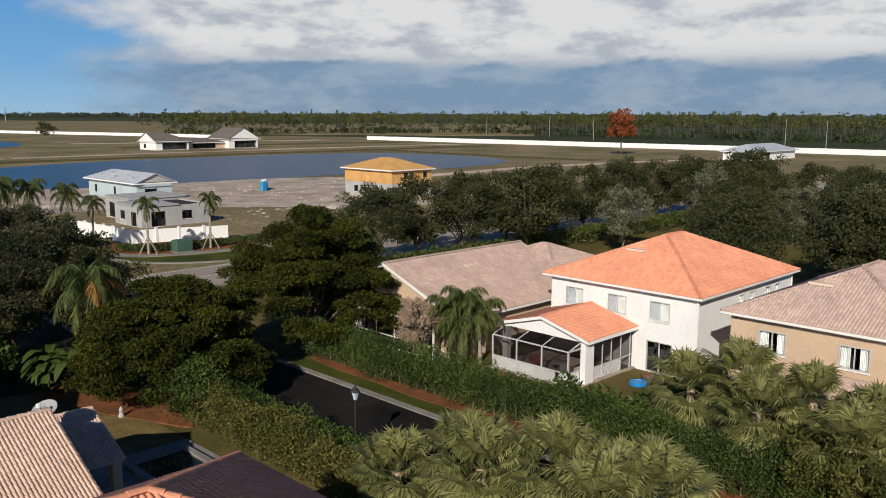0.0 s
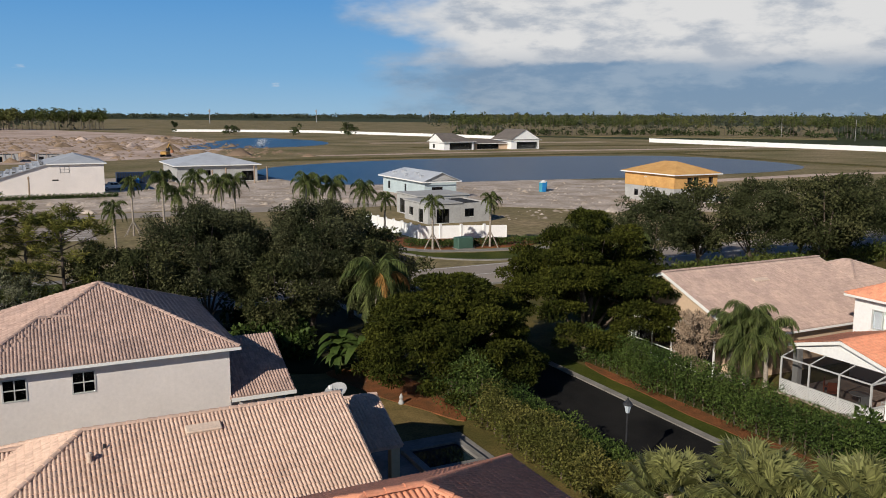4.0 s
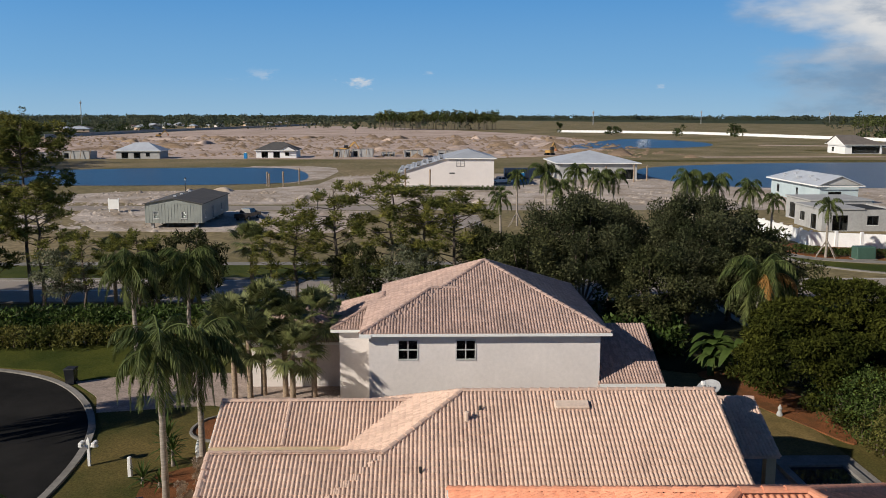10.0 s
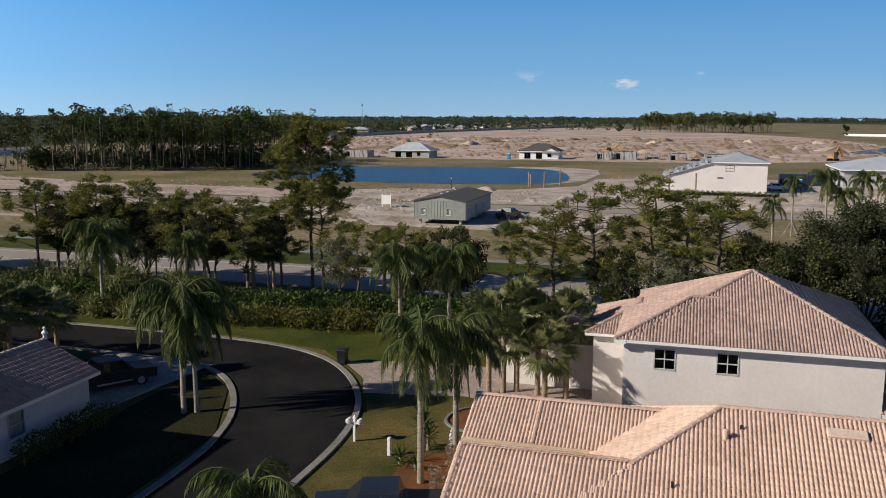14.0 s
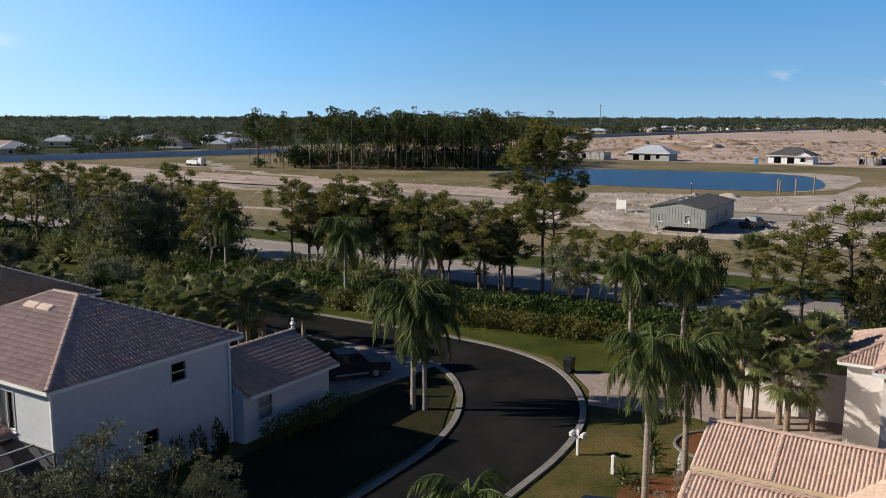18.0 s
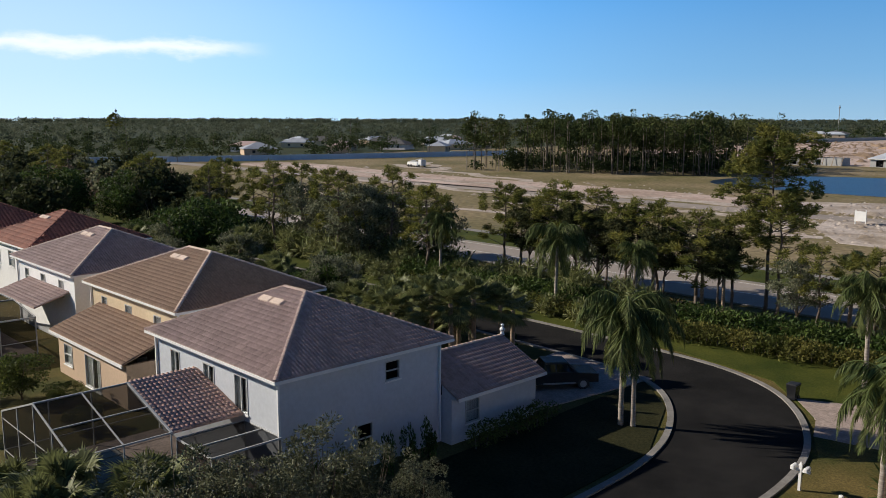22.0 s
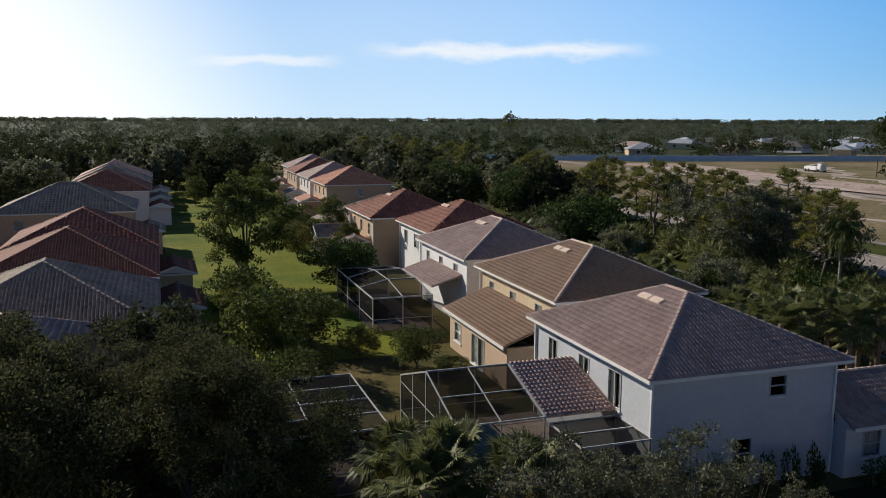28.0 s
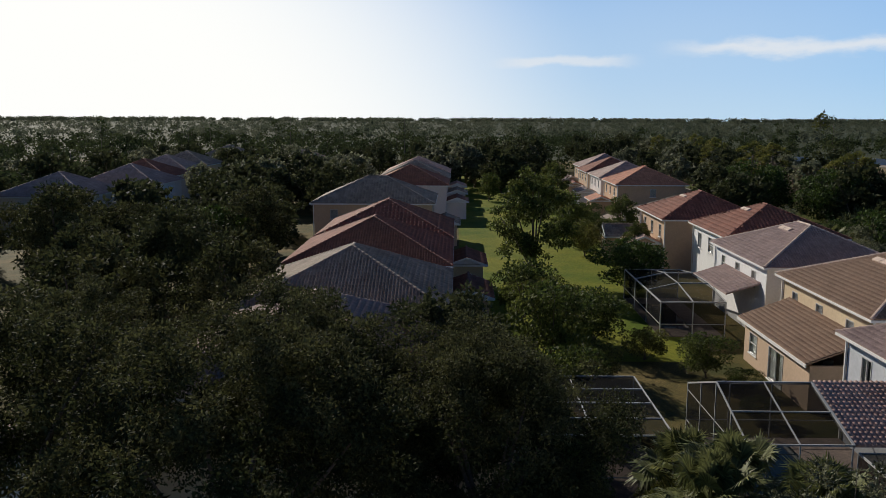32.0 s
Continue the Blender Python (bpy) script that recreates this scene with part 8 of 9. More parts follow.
for k, (pts, w, mat, lab) in enumerate((([(50, 306), (160, 312), (340, 302)], 13.0, M_grass, "olive grass strip along the pond bank"), ([(110, 336), (230, 342), (365, 330)], 8.0, M_sand, "tan dirt strip on the meadow"), ([(180, 400), (280, 392), (362, 372)], 16.0, M_grass, "olive grass strip on the meadow"),
                                       ([(262, 182), (258, 240), (262, 300)], 9.0, M_grass, "olive grass strip along the pond bank"), ([(150, 168), (230, 176), (330, 150)], 6.0, M_sand, "tan dirt strip on the meadow"), ([(185, 470), (260, 452), (330, 440)], 10.0, M_sand, "tan dirt strip on the meadow"))):
    g = G()
    ribbon(g, smooth_line(pts, 3), w, -0.2, 0.018 + 0.003 * k)
    solid("meadow_strip", g, mat, lab, "grass" if mat is M_grass else "track", "structure")
# ---- woods and distance ----
def woods(name, label, places, heights, crown_r, quads, leaf, mat, seed, trunk=True, low=0.45, flat=0.55):
    """Far trees joined into one mass: each has a thin stem and a ragged crown of leaf sprays."""
    rg = np.random.default_rng(seed)
    n = len(places)
    places, heights = np.asarray(places, float), np.asarray(heights, float)
    lumps = 7
    cr = crown_r * rg.uniform(0.6, 1.3, n)
    lows = np.minimum(0.85, low * rg.uniform(0.8, 1.2, n))
    ang, out = rg.uniform(0, 2 * np.pi, (n, lumps)), rg.uniform(0.1, 0.8, (n, lumps))
    lift = rg.uniform(0.0, 1.0, (n, lumps))
    lx = places[:, :1] + np.cos(ang) * out * cr[:, None]
    ly = places[:, 1:] + np.sin(ang) * out * cr[:, None]
    lz = heights[:, None] * (lows[:, None] + (1 - lows[:, None]) * (0.12 + 0.74 * lift * (1.1 - 0.5 * out)))
    lr = cr[:, None] * rg.uniform(0.28, 0.5, (n, lumps))
    tree, lump = np.repeat(np.arange(n), quads), rg.integers(0, lumps, n * quads)
    d = rg.normal(size=(n * quads, 3))
    d[:, 2] += 0.45
    d /= np.linalg.norm(d, axis=1, keepdims=True)
    r = lr[tree, lump] * rg.uniform(0.7, 1.0, n * quads)
    base = np.stack([lx[tree, lump] + d[:, 0] * r, ly[tree, lump] + d[:, 1] * r, lz[tree, lump] + d[:, 2] * r * flat * 1.3], 1)
    way = rg.normal(size=base.shape) * (1, 1, flat) + d * 0.5
    way /= np.linalg.norm(way, axis=1, keepdims=True)
    tip = base + way * leaf * rg.uniform(0.6, 1.3, (len(base), 1))
    ob = new(name, blades(name, base, tip, leaf * 0.8 * rg.uniform(0.7, 1.2, len(base)), mat, None, rg))
    tagged(ob, label, "woods", kind="stuff")
    if trunk:
        k = 3
        a = np.arange(k) * 2 * np.pi / k
        ring = np.stack([np.cos(a), np.sin(a)], 1)
        rad = (0.06 + heights * 0.005) * rg.uniform(0.7, 1.3, n)
        bot = np.concatenate([places[:, None] + ring[None] * rad[:, None, None], np.full((n, k, 1), -0.3)], 2)
        top = np.concatenate([places[:, None] + ring[None] * rad[:, None, None] * 0.5, np.broadcast_to((heights * 0.85)[:, None, None], (n, k, 1))], 2)
        v = np.concatenate([bot, top], 1).reshape(-1, 3)
        f = np.array([(j, (j + 1) % k, k + (j + 1) % k, k + j) for j in range(k)])
        f = (f[None] + (np.arange(n) * 2 * k)[:, None, None]).reshape(-1, 4)
        tagged(part("trunks", raw_mesh("trunks", v, f, M_trunk_far), None, ob), kind="stuff")
    return ob


rg = np.random.default_rng(9)


def along(pts, depth, count):
    """Random places in a belt that runs along a line of (u, v) places and reaches depth metres behind it (to its left)."""
    seg = [math.hypot(b[0] - a[0], b[1] - a[1]) for a, b in zip(pts, pts[1:])]
    pr = np.array(seg) / sum(seg)
    out = []
    for _ in range(count):
        k = rg.choice(len(seg), p=pr)
        a, b = pts[k], pts[k + 1]
        t, d = rg.uniform(), depth * rg.uniform() ** 1.3
        nx, ny = -(b[1] - a[1]) / seg[k], (b[0] - a[0]) / seg[k]
        out.append(U(a[0] + (b[0] - a[0]) * t + nx * d, a[1] + (b[1] - a[1]) * t + ny * d))
    return out


p = along([(565, -350), (555, 100), (548, 232), (546, 535), (311, 600)], -110, 1150)
woods("pine_woods", "long belt of tall pines beyond the white wall", p, rg.uniform(14, 21, len(p)), 3.0, 90, 1.1, M_forest_pine, 1, low=0.42)
p = along([(565, -350), (555, 100), (540, 232), (536, 530), (308, 590)], -40, 420)
woods("undergrowth", "scrub at the foot of the pine belt", p, rg.uniform(3, 7, len(p)), 3.4, 22, 2.0, M_forest, 2, False, 0.1)
p = along([(80, 930), (-48, 925)], -50, 190)
woods("pine_woods", "stand of tall pines on the skyline", p, rg.uniform(16, 23, len(p)), 4.4, 90, 1.6, M_forest_pine, 3, low=0.5)
p = along([(-128, 292), (-126, 234), (-160, 214), (-198, 200)], -62, 330)
woods("pine_woods", "stand of tall slash pines with bare trunks", p, 10.5 + 10.0 * rg.uniform(0, 1, len(p)) ** 0.8, 3.2, 260, 0.62, M_forest_pine, 4, low=0.52)
p = along([(-128, 292), (-126, 238), (-160, 218), (-198, 203)], -60, 300)
woods("undergrowth", "scrub under the pines", p, rg.uniform(2.0, 8.5, len(p)), 2.4, 90, 0.75, M_forest, 5, False, 0.05)
# suburb under trees, out to the skyline
p, h = [], []
while len(p) < 3900:
    d = 150 + 2300 * rg.uniform() ** 1.6
    yaw = rg.uniform(70, 185)
    x, y = -math.sin(radians(yaw)) * d, math.cos(radians(yaw)) * d
    u, v = (x + y) * S2, (y - x) * S2
    if (-300 < u < 60 and 72 < v < 640) or (u < -198 and 72 < v < 290 and u > -262) or (u > -235 and -68 < v < 72) or (u > -320 and 40 < v < 75):
        continue
    p.append((x, y))
    h.append(rg.uniform(5.5, 10.5) + (rg.uniform() < 0.09) * rg.uniform(3, 10.5))
near_p = [k for k in range(len(p)) if math.hypot(*p[k]) < 520]
far_p = [k for k in range(len(p)) if math.hypot(*p[k]) >= 520]
woods("suburb_trees", "mixed dark trees over the suburb", [p[k] for k in near_p], [h[k] for k in near_p], 4.2, 210, 0.85, M_forest, 6, True, 0.12)
# Leaf colour lightened for distance haze, here and in both skyline rings.
woods("suburb_trees", "distant dark trees out to the skyline", [p[k] for k in far_p], [h[k] for k in far_p], 6.0, 80, 1.5, M_forest_hazed, 7, False, 0.1)
# far trees beyond the building land
p, h = [], []
while len(p) < 1500:
    yaw = rg.uniform(-40, 80)
    d = rg.uniform(900, 3800)
    x, y = -math.sin(radians(yaw)) * d, math.cos(radians(yaw)) * d
    if 20 < yaw < 42 and d < 2600:
        continue
    p.append((x, y))
    h.append(rg.uniform(7, 14))
woods("skyline_trees", "far dark tree line on the horizon", p, h, 13.0, 46, 3.6, M_forest_hazed, 8, False, 0.1)
p = [(-math.sin(radians(a)) * d, math.cos(radians(a)) * d) for a, d in zip(rg.uniform(-45, 178, 1700), rg.uniform(3000, 4300, 1700))]
woods("skyline_trees", "farthest line of trees on the horizon", p, rg.uniform(4, 10, len(p)), 26.0, 90, 7.0, M_forest_hazed, 10, False, 0.02)
# scattered trees on the meadow and by the far suburb
p = [U(*q) for q in ((150, 690), (158, 700), (190, 640), (120, 760), (215, 590), (235, 640), (-60, 760))]
woods("meadow_trees", "scattered dark round trees on the meadow", p, rg.uniform(9, 14, len(p)), 5.5, 260, 1.3, M_forest, 11, True, 0.05)
p = [(-math.sin(radians(a)) * d, math.cos(radians(a)) * d) for a, d in zip(rg.uniform(50, 78, 230), rg.uniform(0, 1, 230))]
p = [(q[0] / math.hypot(*q) * e, q[1] / math.hypot(*q) * e) for q, e in [(q, (735 + max(0.0, 66 - math.degrees(math.atan2(-q[0], q[1]))) * 46) * (1.0 + 0.5 * math.hypot(*q))) for q in p]]
woods("suburb_trees", "trees among the far houses", p, rg.uniform(4, 8.5, len(p)), 4.5, 80, 1.3, M_forest, 12, True, 0.12)
plant("rust", "cypress_tree", 303.3, 199.1, "rust-red bare cypress beyond the white wall", turn=10)
plant("pine_tall", "pine_tree", -620.0, 262.0, "tall dark conifer above the suburb", scale=1.25)

# far roofs in the suburb
rng = np.random.default_rng(15)
for k in range(64):
    if k < 44:
        yaw = rng.uniform(50, 76)
        d = (720 + max(0.0, 66 - yaw) * 46) * rng.uniform(1.03, 1.35)
    else:
        yaw, d = rng.uniform(88, 104), rng.uniform(400, 640)
    x, y = -math.sin(radians(yaw)) * d, math.cos(radians(yaw)) * d
    u, v = (x + y) * S2, (y - x) * S2
    h = root("house", u, v, "low pale house under a hipped roof in the far suburb", "house", "far suburb houses", turn=float(rng.uniform(0, 180)))
    L, W = rng.uniform(6, 9), rng.uniform(4.5, 6)
    part("wall", G().box(-L, -W, 0, L, W, 3.0), (M_stucco_tan, M_stucco_beige, M_stucco_pale)[k % 3], h)
    pl, _, _ = hip_planes(-L - 0.6, -W - 0.6, L + 0.6, W + 0.6, 3.0, 22)
    g = G()
    for q in pl:
        g.slab(q, 0.15)
    part("roof", g, (M_dark_roof, M_pale_roof, M_tile_grey, M_bare_roof)[k % 4], h)
    for s in (-0.5, 0.4):
        part("window", G().box(L * s, -W - 0.05, 1.0, L * s + 1.4, -W - 0.01, 2.2), M_unlit_room, h)
# ---- yards, cages and small things ----
def cage(parent, x0, y0, x1, y1, z, bays_x, bays_y, rise=0.0, mat=None, sides="SEW", w=0.06):
    """A screened pool cage: posts, beams and panels of insect screen."""
    mat = mat or M_metal_white
    hold = new("pool_cage")
    hold.parent = parent
    xs = [x0 + (x1 - x0) * k / bays_x for k in range(bays_x + 1)]
    ys = [y0 + (y1 - y0) * k / bays_y for k in range(bays_y + 1)]

    def top(x, y):
        t = min((x - x0) / max(0.01, (x1 - x0)), (x1 - x) / max(0.01, (x1 - x0)), 0.3) / 0.3
        s = min((y - y0) / max(0.01, (y1 - y0)), 0.4) / 0.4
        return z + rise * min(t, s)

    for k, x in enumerate(xs):
        part("post", G().box(x - w / 2, y0 - w / 2, 0, x + w / 2, y0 + w / 2, top(x, y0)), mat, hold)
        for a, b in zip(ys, ys[1:]):
            part("beam", G().beam((x, a, top(x, a)), (x, b, top(x, b)), w, w * 1.4), mat, hold)
    for y in ys[1:]:
        for x in (x0, x1):
            part("post", G().box(x - w / 2, y - w / 2, 0, x + w / 2, y + w / 2, top(x, y)), mat, hold)
    for y in ys:
        for a, b in zip(xs, xs[1:]):
            part("beam", G().beam((a, y, top(a, y)), (b, y, top(b, y)), w, w * 1.4), mat, hold)
    rails = [((x0, y0), (x1, y0)), ((x0, y0), (x0, y1)), ((x1, y0), (x1, y1))]
    for (a, b), (c, d) in rails:
        part("rail", G().beam((a, b, 1.0), (c, d, 1.0), w * 0.7), mat, hold)
    roof_net = G()
    for a, b in zip(xs, xs[1:]):
        for c, d in zip(ys, ys[1:]):
            roof_net.add([(a, c, top(a, c)), (b, c, top(b, c)), (b, d, top(b, d)), (a, d, top(a, d))], [(0, 1, 2, 3)])
    part("roof_screen", roof_net, M_screen, hold)
    part("side_screen", G().add([(x0, y0, 0.05), (x1, y0, 0.05), (x1, y0, z), (x0, y0, z)], [(0, 1, 2, 3)]), M_screen, hold)
    part("side_screen", G().add([(x0, y0, 0.05), (x0, y1, 0.05), (x0, y1, z), (x0, y0, z)], [(0, 1, 2, 3)]), M_screen, hold)
    part("side_screen", G().add([(x1, y0, 0.05), (x1, y1, 0.05), (x1, y1, z), (x1, y0, z)], [(0, 1, 2, 3)]), M_screen, hold)
    part("deck", G().box(x0, y0, -0.1, x1, y1, 0.06), M_paver, hold)
    part("pool", G().box(x0 + (x1 - x0) * 0.18, y0 + (y1 - y0) * 0.15, 0.0, x1 - (x1 - x0) * 0.18, y1 - (y1 - y0) * 0.35, 0.075), M_pool, hold, "dark still pool water")
    return hold


def gable_cage(parent, low, top, high, y0, y1, y2, mat, w=0.055):
    """A pool cage under a ridge that runs away from the house; low, top and high are the (x, z) of its eaves and ridge. The slope to high ends at y1, where a tiled roof begins."""
    hold = new("pool_cage")
    hold.parent = parent
    (xa, za), (xt, zt), (xb, zb) = low, top, high
    for y, far in ((y0, True), ((y0 + y1) / 2, True), (y1, True), (y2, False)):
        part("rafter", G().beam((xa, y, za), (xt, y, zt), w, w * 1.4), mat, hold)
        part("post", G().box(xa - w / 2, y - w / 2, 0, xa + w / 2, y + w / 2, za), mat, hold)
        if far:
            part("rafter", G().beam((xt, y, zt), (xb, y, zb), w, w * 1.4), mat, hold)
            part("post", G().box(xb - w / 2, y - w / 2, 0, xb + w / 2, y + w / 2, zb), mat, hold)
    xm, zm = (xt + xb) / 2, (zt + zb) / 2
    for x, z, e in ((xa, za, y2), (xt, zt, y2), (xm, zm, y1), (xb, zb, y1)):
        part("beam", G().beam((x, y0, z), (x, e, z), w, w * 1.4), mat, hold)
    for x, z in ((xt, zt), (xm, zm), ((xa + xt) / 2, (za + zt) / 2)):
        part("post", G().box(x - w / 2, y0 - w / 2, 0, x + w / 2, y0 + w / 2, z), mat, hold)
    part("rail", G().beam((xa, y0, 1.0), (xb, y0, 1.0), w * 0.7), mat, hold)
    part("rail", G().beam((xa, y0, 2.6), (xb, y0, 2.6), w * 0.7), mat, hold)
    part("rail", G().beam((xa, y0, 1.0), (xa, y2, 1.0), w * 0.7), mat, hold)
    part("roof_screen", G().add([(xa, y0, za), (xt, y0, zt), (xt, y2, zt), (xa, y2, za)], [(0, 1, 2, 3)]), M_screen, hold)
    part("roof_screen", G().add([(xt, y0, zt), (xb, y0, zb), (xb, y1, zb), (xt, y1, zt)], [(0, 1, 2, 3)]), M_screen, hold)
    part("side_screen", G().add([(xa, y0, 0.06), (xb, y0, 0.06), (xb, y0, zb), (xt, y0, zt), (xa, y0, za)], [(0, 1, 2, 3, 4)]), M_screen, hold)
    part("side_screen", G().add([(xa, y0, 0.06), (xa, y2, 0.06), (xa, y2, za), (xa, y0, za)], [(0, 1, 2, 3)]), M_screen, hold)
    part("deck", G().box(xa, y0, -0.1, xb, y2, 0.06), M_paver, hold)
    part("pool", G().box(xa + 1.2, y0 + 0.9, 0.0, xb - 1.4, y1 + 0.6, 0.075), M_pool, hold, "dark still pool water")
    return hold


# pale house by the bend: pool cage in two parts (its own frame: centre -37.25, 26.4)
gable_cage(D, (-6.05, 2.95), (-1.5, 4.45), (2.9, 3.2), -12.86, -8.6, dy0 - 0.05, M_metal_white)
cage(D, 3.0, -8.4, 6.1, dy0 - 0.05, 2.9, 2, 1, 0.0)
cage(F_house, -8.6, -12.4, 5.2, -7.55, 2.7, 3, 2, 0.55, M_metal_white, w=0.075)
hc = root("pool_cage", -40.2, 7.6, "white-framed screened pool cage among the trees", "pool cage")
cage(hc, -4.2, -3.4, 4.2, 3.4, 2.9, 4, 2, 0.0)

# screened porch of the white house (its own frame: centre 55.35, 31.45)
pl = [[(-12.6, -1.55, 2.95), (ax0, -1.55, 2.95), (ax0, 2.2, 3.95), (-12.6, 2.2, 3.95)], [(ax0, 5.9, 2.95), (-12.6, 5.9, 2.95), (-12.6, 2.2, 3.95), (ax0, 2.2, 3.95)]]
g = G()
for q in pl:
    g.slab(q, 0.07)
porch = part("porch_roof", g, M_tile_orange, A, "orange tiled porch roof")
tagged(part("roof_tiles", tiles_mesh("roof_tiles", pl, M_tile_orange), None, porch), kind="stuff")
g = G()
cap_tiles(g, (-12.6, 2.2, 3.95), (ax0, 2.2, 3.95))
part("ridge_tiles", g, M_tile_orange, porch)
part("gable", G().add([(-12.4, -1.3, 2.75), (-12.4, 5.6, 2.75), (-12.4, 5.6, 2.95), (-12.4, 2.2, 3.82), (-12.4, -1.3, 2.95), (-12.2, -1.3, 2.75), (-12.2, 5.6, 2.75), (-12.2, 5.6, 2.95), (-12.2, 2.2, 3.82), (-12.2, -1.3, 2.95)],
                      [(4, 3, 2, 1, 0), (5, 6, 7, 8, 9), (0, 1, 6, 5), (1, 2, 7, 6), (2, 3, 8, 7), (3, 4, 9, 8), (4, 0, 5, 9)]), M_stucco, porch)
part("rake_board", G().beam((-12.65, -1.55, 2.86), (-12.65, 2.2, 3.86), 0.06, 0.2), M_trim, porch)
part("rake_board", G().beam((-12.65, 5.9, 2.86), (-12.65, 2.2, 3.86), 0.06, 0.2), M_trim, porch)
part("fascia", G().box(-12.6, -1.6, 2.74, ax0, -1.55, 2.94), M_trim, porch)
part("pillar", G().box(-12.5, -1.3, 0, -11.6, -0.9, 2.74), M_stucco, porch)
part("pillar", G().box(-12.5, 5.2, 0, -12.1, 5.6, 2.74), M_stucco, porch)
part("floor", G().box(-13.9, -1.4, 0, ax0, 5.7, 0.1), M_paver, porch)
for k in range(4):
    y = -0.85 + (5.4 + 0.85) * k / 3
    part("post", G().box(-13.75, y - 0.05, 0.1, -13.65, y + 0.05, 2.35), M_metal_white, porch)
    part("rafter", G().beam((-13.7, y, 2.35), (-12.45, y, 2.72), 0.07), M_metal_white, porch)
for z in (0.95, 2.35):
    part("rail", G().beam((-13.7, -0.85, z), (-13.7, 5.4, z), 0.08), M_metal_white, porch)
    part("rail", G().beam((-13.7, -0.85, z), (-12.45, -0.85, z), 0.08), M_metal_white, porch)
part("rail", G().beam((-11.6, -1.1, 0.95), (ax0, -1.1, 0.95), 0.07), M_metal_white, porch)
for x in (-10.4, -9.4, -8.3, -7.2):
    part("post", G().box(x - 0.04, -1.14, 0.1, x + 0.04, -1.06, 2.74), M_metal_white, porch)
part("screen", G().add([(-13.7, -0.85, 0.1), (-13.7, 5.4, 0.1), (-13.7, 5.4, 2.35), (-13.7, -0.85, 2.35)], [(0, 1, 2, 3)]), M_screen, porch)
part("screen", G().add([(-13.7, -0.85, 2.36), (-13.7, 5.4, 2.36), (-12.45, 5.4, 2.73), (-12.45, -0.85, 2.73)], [(0, 1, 2, 3)]), M_screen, porch)
part("screen", G().add([(-11.6, -1.1, 0.1), (ax0, -1.1, 0.1), (ax0, -1.1, 2.74), (-11.6, -1.1, 2.74)], [(0, 1, 2, 3)]), M_screen, porch)


def lattice(parent, p, q, z0, z1, step=0.16):
    p, q = Vector(p), Vector(q)
    L = (q - p).length
    d = (q - p) / L
    hgt = z1 - z0
    g = G()
    n = int((L + hgt) / step)
    for s in (1, -1):
        for k in range(n):
            a = k * step - (hgt if s > 0 else 0)
            x0, x1 = (a, a + hgt) if s > 0 else (a, a - hgt)
            t0, t1 = 0.0, 1.0
            lo_t = [(0 - x0) / (x1 - x0), (L - x0) / (x1 - x0)]
            t0, t1 = max(0.0, min(lo_t)), min(1.0, max(lo_t))
            if t1 - t0 < 0.05:
                continue
            A0, A1 = p + d * (x0 + (x1 - x0) * t0), p + d * (x0 + (x1 - x0) * t1)
            g.beam((A0.x, A0.y, z0 + hgt * t0), (A1.x, A1.y, z0 + hgt * t1), 0.02, 0.045)
    tagged(part("lattice", g, M_lattice, parent, "white diagonal lattice panel"), kind="stuff")


lattice(porch, (-13.7, -0.85), (-13.7, 5.4), 0.12, 0.92)
lattice(porch, (-13.7, -0.85), (-12.5, -0.85), 0.12, 0.92)
lattice(porch, (-11.6, -1.1), (-8.3, -1.1), 0.12, 0.92)


def chair(u, v, turn, mat, label):
    h = root("garden_chair", u, v, label, "chair", "porch furniture", turn=turn, z=0.1)
    part("seat", G().chamfer(-0.28, -0.28, 0.40, 0.28, 0.28, 0.46, 0.02), mat, h)
    part("backrest", G().chamfer(-0.28, 0.22, 0.46, 0.28, 0.28, 0.95, 0.02), mat, h)
    for x in (-0.25, 0.25):
        for y in (-0.25, 0.25):
            part("leg", G().box(x - 0.02, y - 0.02, 0, x + 0.02, y + 0.02, 0.40), mat, h)


M_redwood = paint("red_wood", (0.28, 0.07, 0.03), (0.2, 0.05, 0.025), rough=0.5)
for u, v, a in ((43.4, 34.4, 10), (44.2, 35.4, 80)):
    chair(u, v, a, M_redwood, "reddish wooden chair on the porch")
for u, v, a in ((43.2, 32.2, 200), (44.6, 31.6, 300)):
    chair(u, v, a, M_frame_grey, "grey metal chair on the porch")
h = root("garden_table", 43.8, 32.9, "round grey table on the porch", "table", z=0.1)
part("tabletop", G().lathe([(0.55, 0.68), (0.56, 0.71), (0.55, 0.73)], 20), M_frame_grey, h)
part("leg", G().lathe([(0.25, 0), (0.05, 0.05), (0.04, 0.68)], 10), M_frame_grey, h)
part("sconce", G().lathe([(0.03, 0), (0.12, 0.1), (0.10, 0.35), (0.02, 0.42)], 8), M_dark, A, "dark wall lantern", at=pose(ax0 - 0.14, -3.0, 1.75))
h = root("paddling_pool", 45.4, 27.9, "small bright blue plastic paddling pool", "paddling pool")
part("rim", G().lathe([(0.50, 0), (0.56, 0.08), (0.56, 0.24), (0.51, 0.26), (0.48, 0.20)], 20), M_blue, h)
for u, v in ((46.6, 27.9), (46.3, 25.5)):
    h = root("flower_pot", u, v, "brown clay pot with dark soil", "flower pot", "flower pots")
    part("pot", G().lathe([(0.28, 0), (0.42, 0.3), (0.45, 0.5), (0.40, 0.52), (0.38, 0.46)], 16), M_bark, h)
    part("soil", G().lathe([(0.38, 0.46), (0.30, 0.5), (0.01, 0.51)], 12), M_mulch, h)

